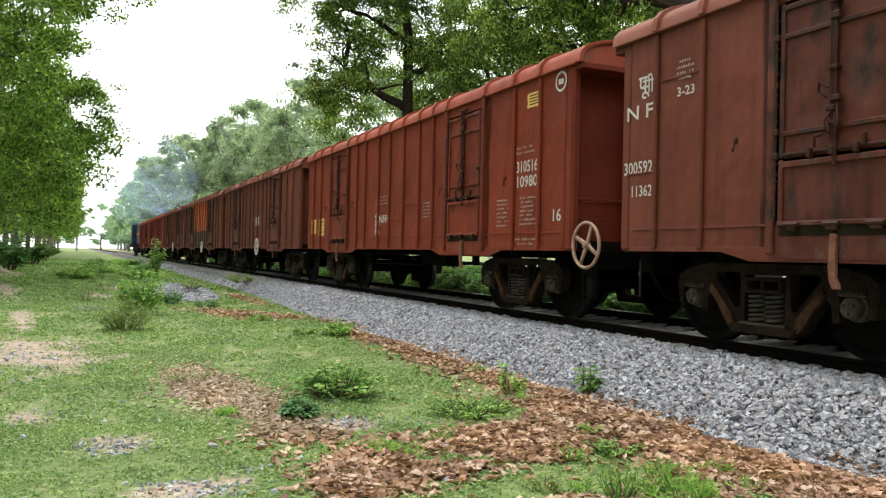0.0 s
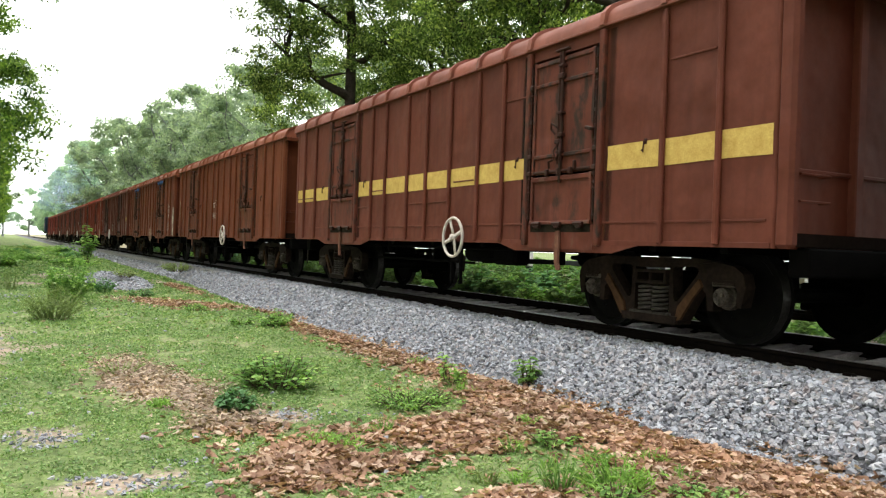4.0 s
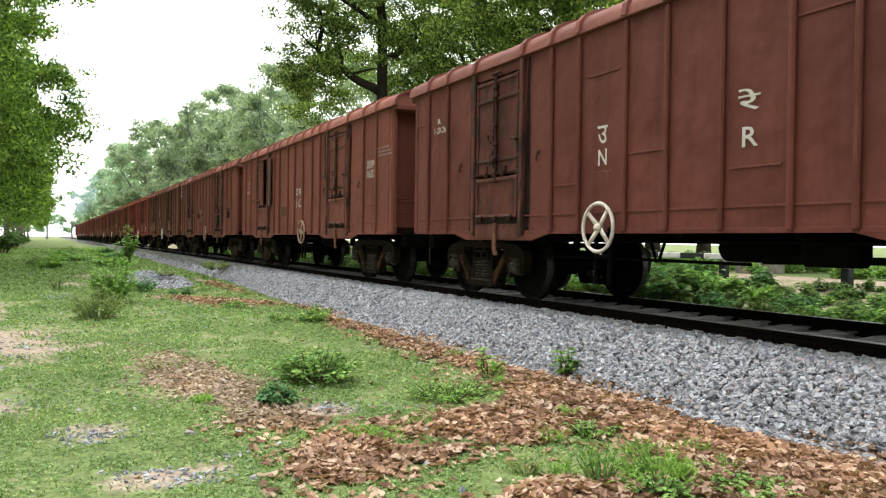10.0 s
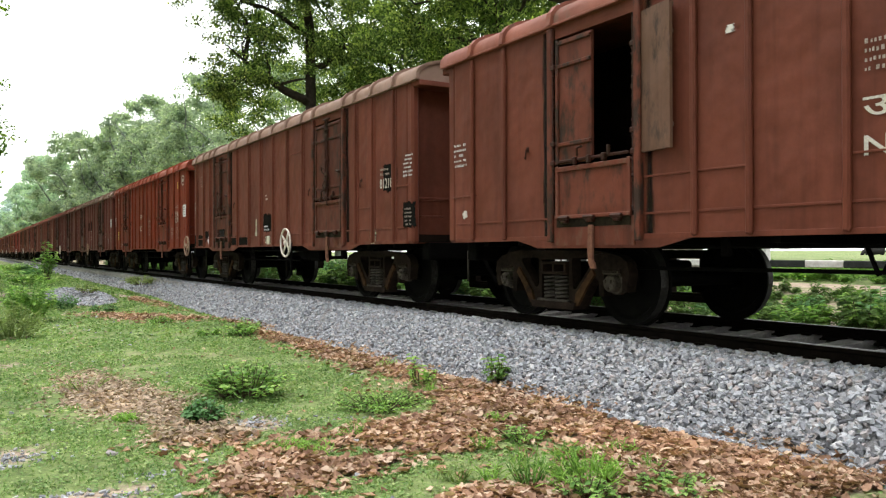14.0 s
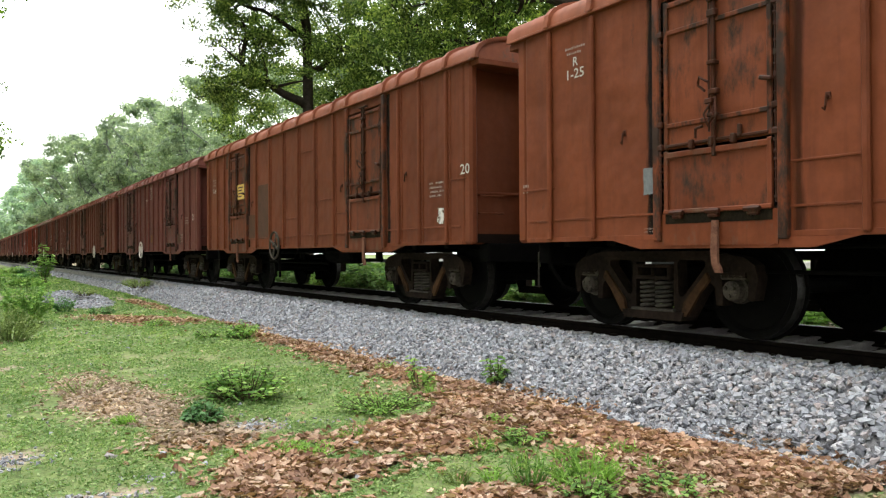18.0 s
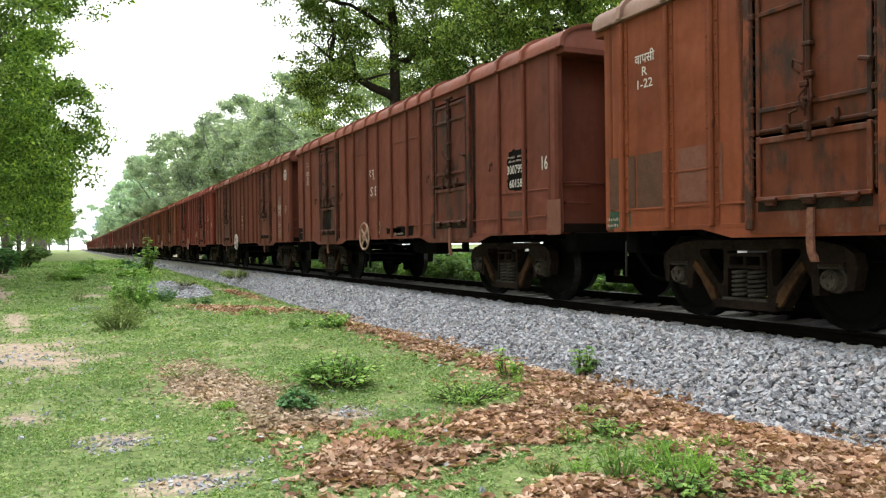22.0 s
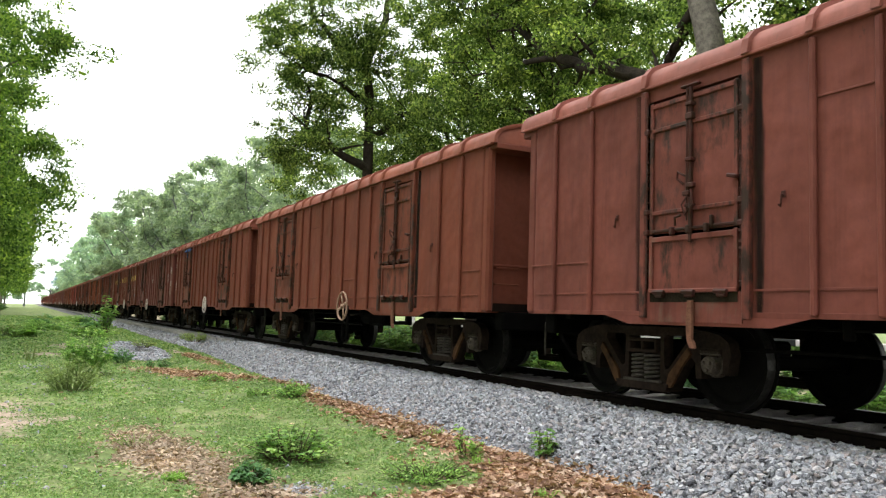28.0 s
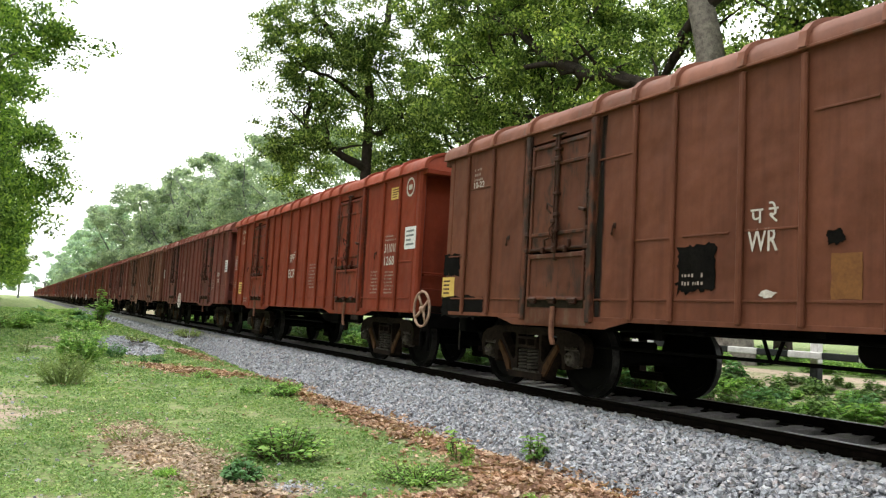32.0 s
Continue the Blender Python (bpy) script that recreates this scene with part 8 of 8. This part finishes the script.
def trees():
    rng = random.Random(77)
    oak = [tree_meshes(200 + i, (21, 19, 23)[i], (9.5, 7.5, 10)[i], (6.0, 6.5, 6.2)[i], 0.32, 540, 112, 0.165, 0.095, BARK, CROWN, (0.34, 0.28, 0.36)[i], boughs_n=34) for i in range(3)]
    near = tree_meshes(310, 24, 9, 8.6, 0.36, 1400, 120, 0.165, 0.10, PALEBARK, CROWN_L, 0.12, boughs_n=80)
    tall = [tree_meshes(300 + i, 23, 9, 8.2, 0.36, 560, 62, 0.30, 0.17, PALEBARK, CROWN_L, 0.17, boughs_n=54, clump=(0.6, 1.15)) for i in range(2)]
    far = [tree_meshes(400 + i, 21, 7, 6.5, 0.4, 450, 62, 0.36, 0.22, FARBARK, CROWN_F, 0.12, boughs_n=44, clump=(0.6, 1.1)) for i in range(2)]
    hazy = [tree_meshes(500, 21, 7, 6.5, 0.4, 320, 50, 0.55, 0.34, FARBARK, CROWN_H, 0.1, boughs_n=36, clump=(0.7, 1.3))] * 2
    # the tree behind the wagons with a bare trunk and a limb to one side
    shaped_tree(41, [(0, 0, -0.4, 0.5), (0, 0, 0.3, 0.36), (0.05, 0, 4, 0.29), (0.2, 0.2, 8.2, 0.25), (0.2, 0.3, 11.6, 0.22), (-0.1, 0.3, 13.4, 0.19)],
                [[(0.1, 0.2, 8.1, 0.22), (-1.4, 0.3, 8.8, 0.18), (-2.9, 0.3, 9.7, 0.13), (-2.7, 0.4, 11.4, 0.08), (-3.4, 0.5, 12.6, 0.03)],
                 [(-0.1, 0.3, 13.3, 0.2), (-1.3, 0.3, 13.7, 0.15), (-2.8, 0.3, 15.0, 0.1), (-3.6, 0, 17.5, 0.04)], [(-0.1, 0.3, 13.3, 0.2), (0.8, 0.2, 15.5, 0.15), (1.2, 0, 19, 0.05)],
                 [(0.2, 0.3, 9.8, 0.16), (1.6, 0, 10.8, 0.12), (3.2, -0.5, 12.2, 0.05)], [(0.2, 0.3, 11.2, 0.14), (-1.6, 0, 12.0, 0.1), (-3.8, -0.6, 12.4, 0.03)], [(-2.0, 0.3, 9.1, 0.1), (-3.3, 0, 8.9, 0.07), (-4.3, 0, 8.2, 0.02)]],
                [(-4.1, 0, 12.9, 1.9, 2.6, 2.2, 66), (-3.3, 0, 8.3, 1.7, 2.2, 2.0, 44), (-2.0, 0, 16.2, 4.3, 4, 2.8, 100), (2.6, 0.3, 12.6, 2.8, 3, 3.2, 76), (2.2, 0, 8.6, 1.8, 2.2, 1.6, 34), (0, 0, 19.5, 4, 4, 2, 30), (-1.8, 0.6, 11.0, 1.6, 2.4, 1.2, 30), (-0.4, -0.6, 13.6, 1.8, 1.4, 1.4, 40), (-1.6, -0.4, 13.2, 1.6, 1.6, 1.6, 26), (0.4, -0.9, 10.4, 1.3, 0.8, 0.8, 10)],
                200, 0.12, 0.075, "tree", 13.0, 35.2, 0.4, "tall dark-barked tree with a bent limb behind the train")
    # the great tree close behind the track, with a long limb along the line
    shaped_tree(52, [(0, 0, -0.4, 0.7), (0, 0.1, 0.4, 0.58), (0, 0.5, 3, 0.5), (0, 0.9, 7, 0.42), (0, 1.15, 8.9, 0.37), (0, 1.55, 10.3, 0.35)],
                [[(0, 0.8, 6.6, 0.27), (-0.7, 2.6, 7.9, 0.24), (-1, 4.3, 8.7, 0.21), (-1, 6.8, 9.7, 0.17), (-1, 10.1, 12.1, 0.11), (-1, 14.3, 14, 0.04)],
                 [(0, 1.5, 10.2, 0.27), (-0.2, 2.7, 11.6, 0.2), (-0.4, 4.8, 13.6, 0.14), (-0.6, 7.5, 16, 0.05)], [(0, 1.5, 10.2, 0.22), (0.1, 1.1, 12, 0.17), (0.4, 0.2, 15.5, 0.06)],
                 [(0, 1.3, 9.8, 0.18), (0.1, 2.3, 9.5, 0.14), (0.3, 3.2, 8.6, 0.1), (0.4, 3.8, 7.4, 0.04)], [(0, 1.4, 10, 0.2), (0.5, -0.8, 11.5, 0.15), (0.8, -3.5, 13, 0.05)], [(-1, 6.6, 9.6, 0.12), (-1.4, 8.5, 9.8, 0.09), (-1.5, 11.5, 10.2, 0.03)]],
                [(-1, 9, 12.8, 2.6, 4.4, 1.9, 80), (-1, 13.5, 14.2, 2.8, 3.8, 2.4, 66), (-0.5, 4.5, 12.5, 2.2, 3, 1.5, 32), (0, 2, 16, 4.5, 5, 2.4, 56), (-1, 11.5, 9.6, 2.4, 4.5, 1.5, 52), (1, -3.5, 12.5, 3.5, 3.5, 2.4, 36), (0.6, 5.5, 9.8, 1.8, 2.5, 1.0, 18), (0.5, -2.6, 9.8, 2.6, 2.4, 1.5, 40)],
                190, 0.135, 0.08, "tree", 15.0, 14.35, 0.45, "massive grey-barked tree with spreading limbs behind the track", PALEBARK)
    for x, y, k, s in ((16.5, 26, 0, 0.95), (18.5, 10.5, 2, 0.95), (18.6, 15.9, 1, 0.8), (19.5, 36, 2, 1.0), (17, 47, 1, 0.85), (25, 30, 1, 1.1), (28, 16, 2, 1.1), (26, 44, 0, 1.1), (36, 38, 0, 1.2), (40, 12, 0, 1.1), (22, -6, 1, 1.0)):
        plant_tree(oak[k], x, y, 0.45, rng.uniform(0, 360), s, "dark green broadleaf tree behind the track", "trees behind the track")
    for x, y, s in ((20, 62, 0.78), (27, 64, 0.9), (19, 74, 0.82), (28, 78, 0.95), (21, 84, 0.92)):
        plant_tree(far[rng.randrange(2)], x, y, 0.3, rng.uniform(0, 360), s, "broadleaf tree far along the track, its green paled for haze", "trees along the far side of the line")
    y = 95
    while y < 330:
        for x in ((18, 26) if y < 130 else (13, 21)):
            plant_tree((far if y < 150 else hazy)[rng.randrange(2)], x + rng.uniform(-1.5, 1.5), y + rng.uniform(-3, 3), 0.3, rng.uniform(0, 360), rng.uniform(0.86, 1.02), "broadleaf tree far along the track, its green paled for haze", "trees along the far side of the line")
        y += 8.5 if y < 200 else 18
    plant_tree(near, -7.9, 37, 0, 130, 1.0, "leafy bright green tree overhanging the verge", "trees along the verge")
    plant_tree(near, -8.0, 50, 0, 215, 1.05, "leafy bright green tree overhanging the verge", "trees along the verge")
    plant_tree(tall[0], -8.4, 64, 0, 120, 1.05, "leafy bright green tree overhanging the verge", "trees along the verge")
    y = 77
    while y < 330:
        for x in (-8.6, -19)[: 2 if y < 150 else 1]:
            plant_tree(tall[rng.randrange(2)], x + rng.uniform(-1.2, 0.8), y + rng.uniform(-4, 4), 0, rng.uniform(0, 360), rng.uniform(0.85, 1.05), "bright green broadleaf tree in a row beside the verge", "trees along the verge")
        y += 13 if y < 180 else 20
    # unseen trees beside and behind the camera, added to hold back sky light
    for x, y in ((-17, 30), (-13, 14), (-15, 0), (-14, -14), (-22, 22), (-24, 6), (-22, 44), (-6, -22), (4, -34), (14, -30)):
        plant_tree(tall[rng.randrange(2)], x, y, 0, rng.uniform(0, 360), rng.uniform(0.85, 1.05), "out-of-view broadleaf tree added to hold back sky light", "trees along the verge")
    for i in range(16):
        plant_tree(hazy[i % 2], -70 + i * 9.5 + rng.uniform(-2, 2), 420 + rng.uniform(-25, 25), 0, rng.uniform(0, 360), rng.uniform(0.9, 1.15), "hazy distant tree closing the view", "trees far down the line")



def water_buffalo(x, y, turn):
    """A dark buffalo grazing with its head down."""
    hide = plain("dark_buffalo_hide", (0.006, 0.006, 0.006), (0.03, 0.028, 0.027), 4, 0.7, spec=0.1)
    t = thing("water_buffalo", "dark grey water buffalo grazing in the field beyond the track", "buffalo", pose(x, y, 0.5, 0, 0, turn))
    body = Build().tube([(-1.15, 0, 0.98), (-1.0, 0, 1.02), (-0.5, 0, 0.98), (0.1, 0, 0.93), (0.6, 0, 1.0), (0.9, 0, 1.02), (1.05, 0, 0.95)], [0.12, 0.34, 0.40, 0.43, 0.40, 0.30, 0.16], 12)
    part("body", body, hide, t, smooth=True)
    part("neck", Build().tube([(0.85, 0, 1.05), (1.15, 0, 0.80), (1.35, 0, 0.52)], [0.26, 0.2, 0.15], 10), hide, t, smooth=True)
    head = part("head", Build().tube([(1.30, 0, 0.58), (1.42, 0, 0.40), (1.52, 0, 0.20), (1.55, 0, 0.12)], [0.12, 0.15, 0.10, 0.08], 10), hide, t, smooth=True)
    for s in (-1, 1):
        part("horn", Build().tube([(1.33, 0.1 * s, 0.62), (1.25, 0.32 * s, 0.66), (1.05, 0.42 * s, 0.74)], [0.05, 0.035, 0.01], 6), hide, head, smooth=True)
    for lx in (-0.85, 0.7):
        for s in (-1, 1):
            part("leg", Build().tube([(lx, 0.2 * s, 0.95), (lx + 0.04, 0.2 * s, 0.5), (lx, 0.2 * s, 0.08), (lx + 0.03, 0.2 * s, 0.0)], [0.16, 0.09, 0.06, 0.075], 8), hide, t, smooth=True)
    part("tail", Build().tube([(-1.12, 0, 1.1), (-1.25, 0, 0.8), (-1.22, 0, 0.4)], [0.04, 0.025, 0.03], 6), hide, t, smooth=True)


trees()
water_buffalo(80.8, 48.6, 150)

motions()
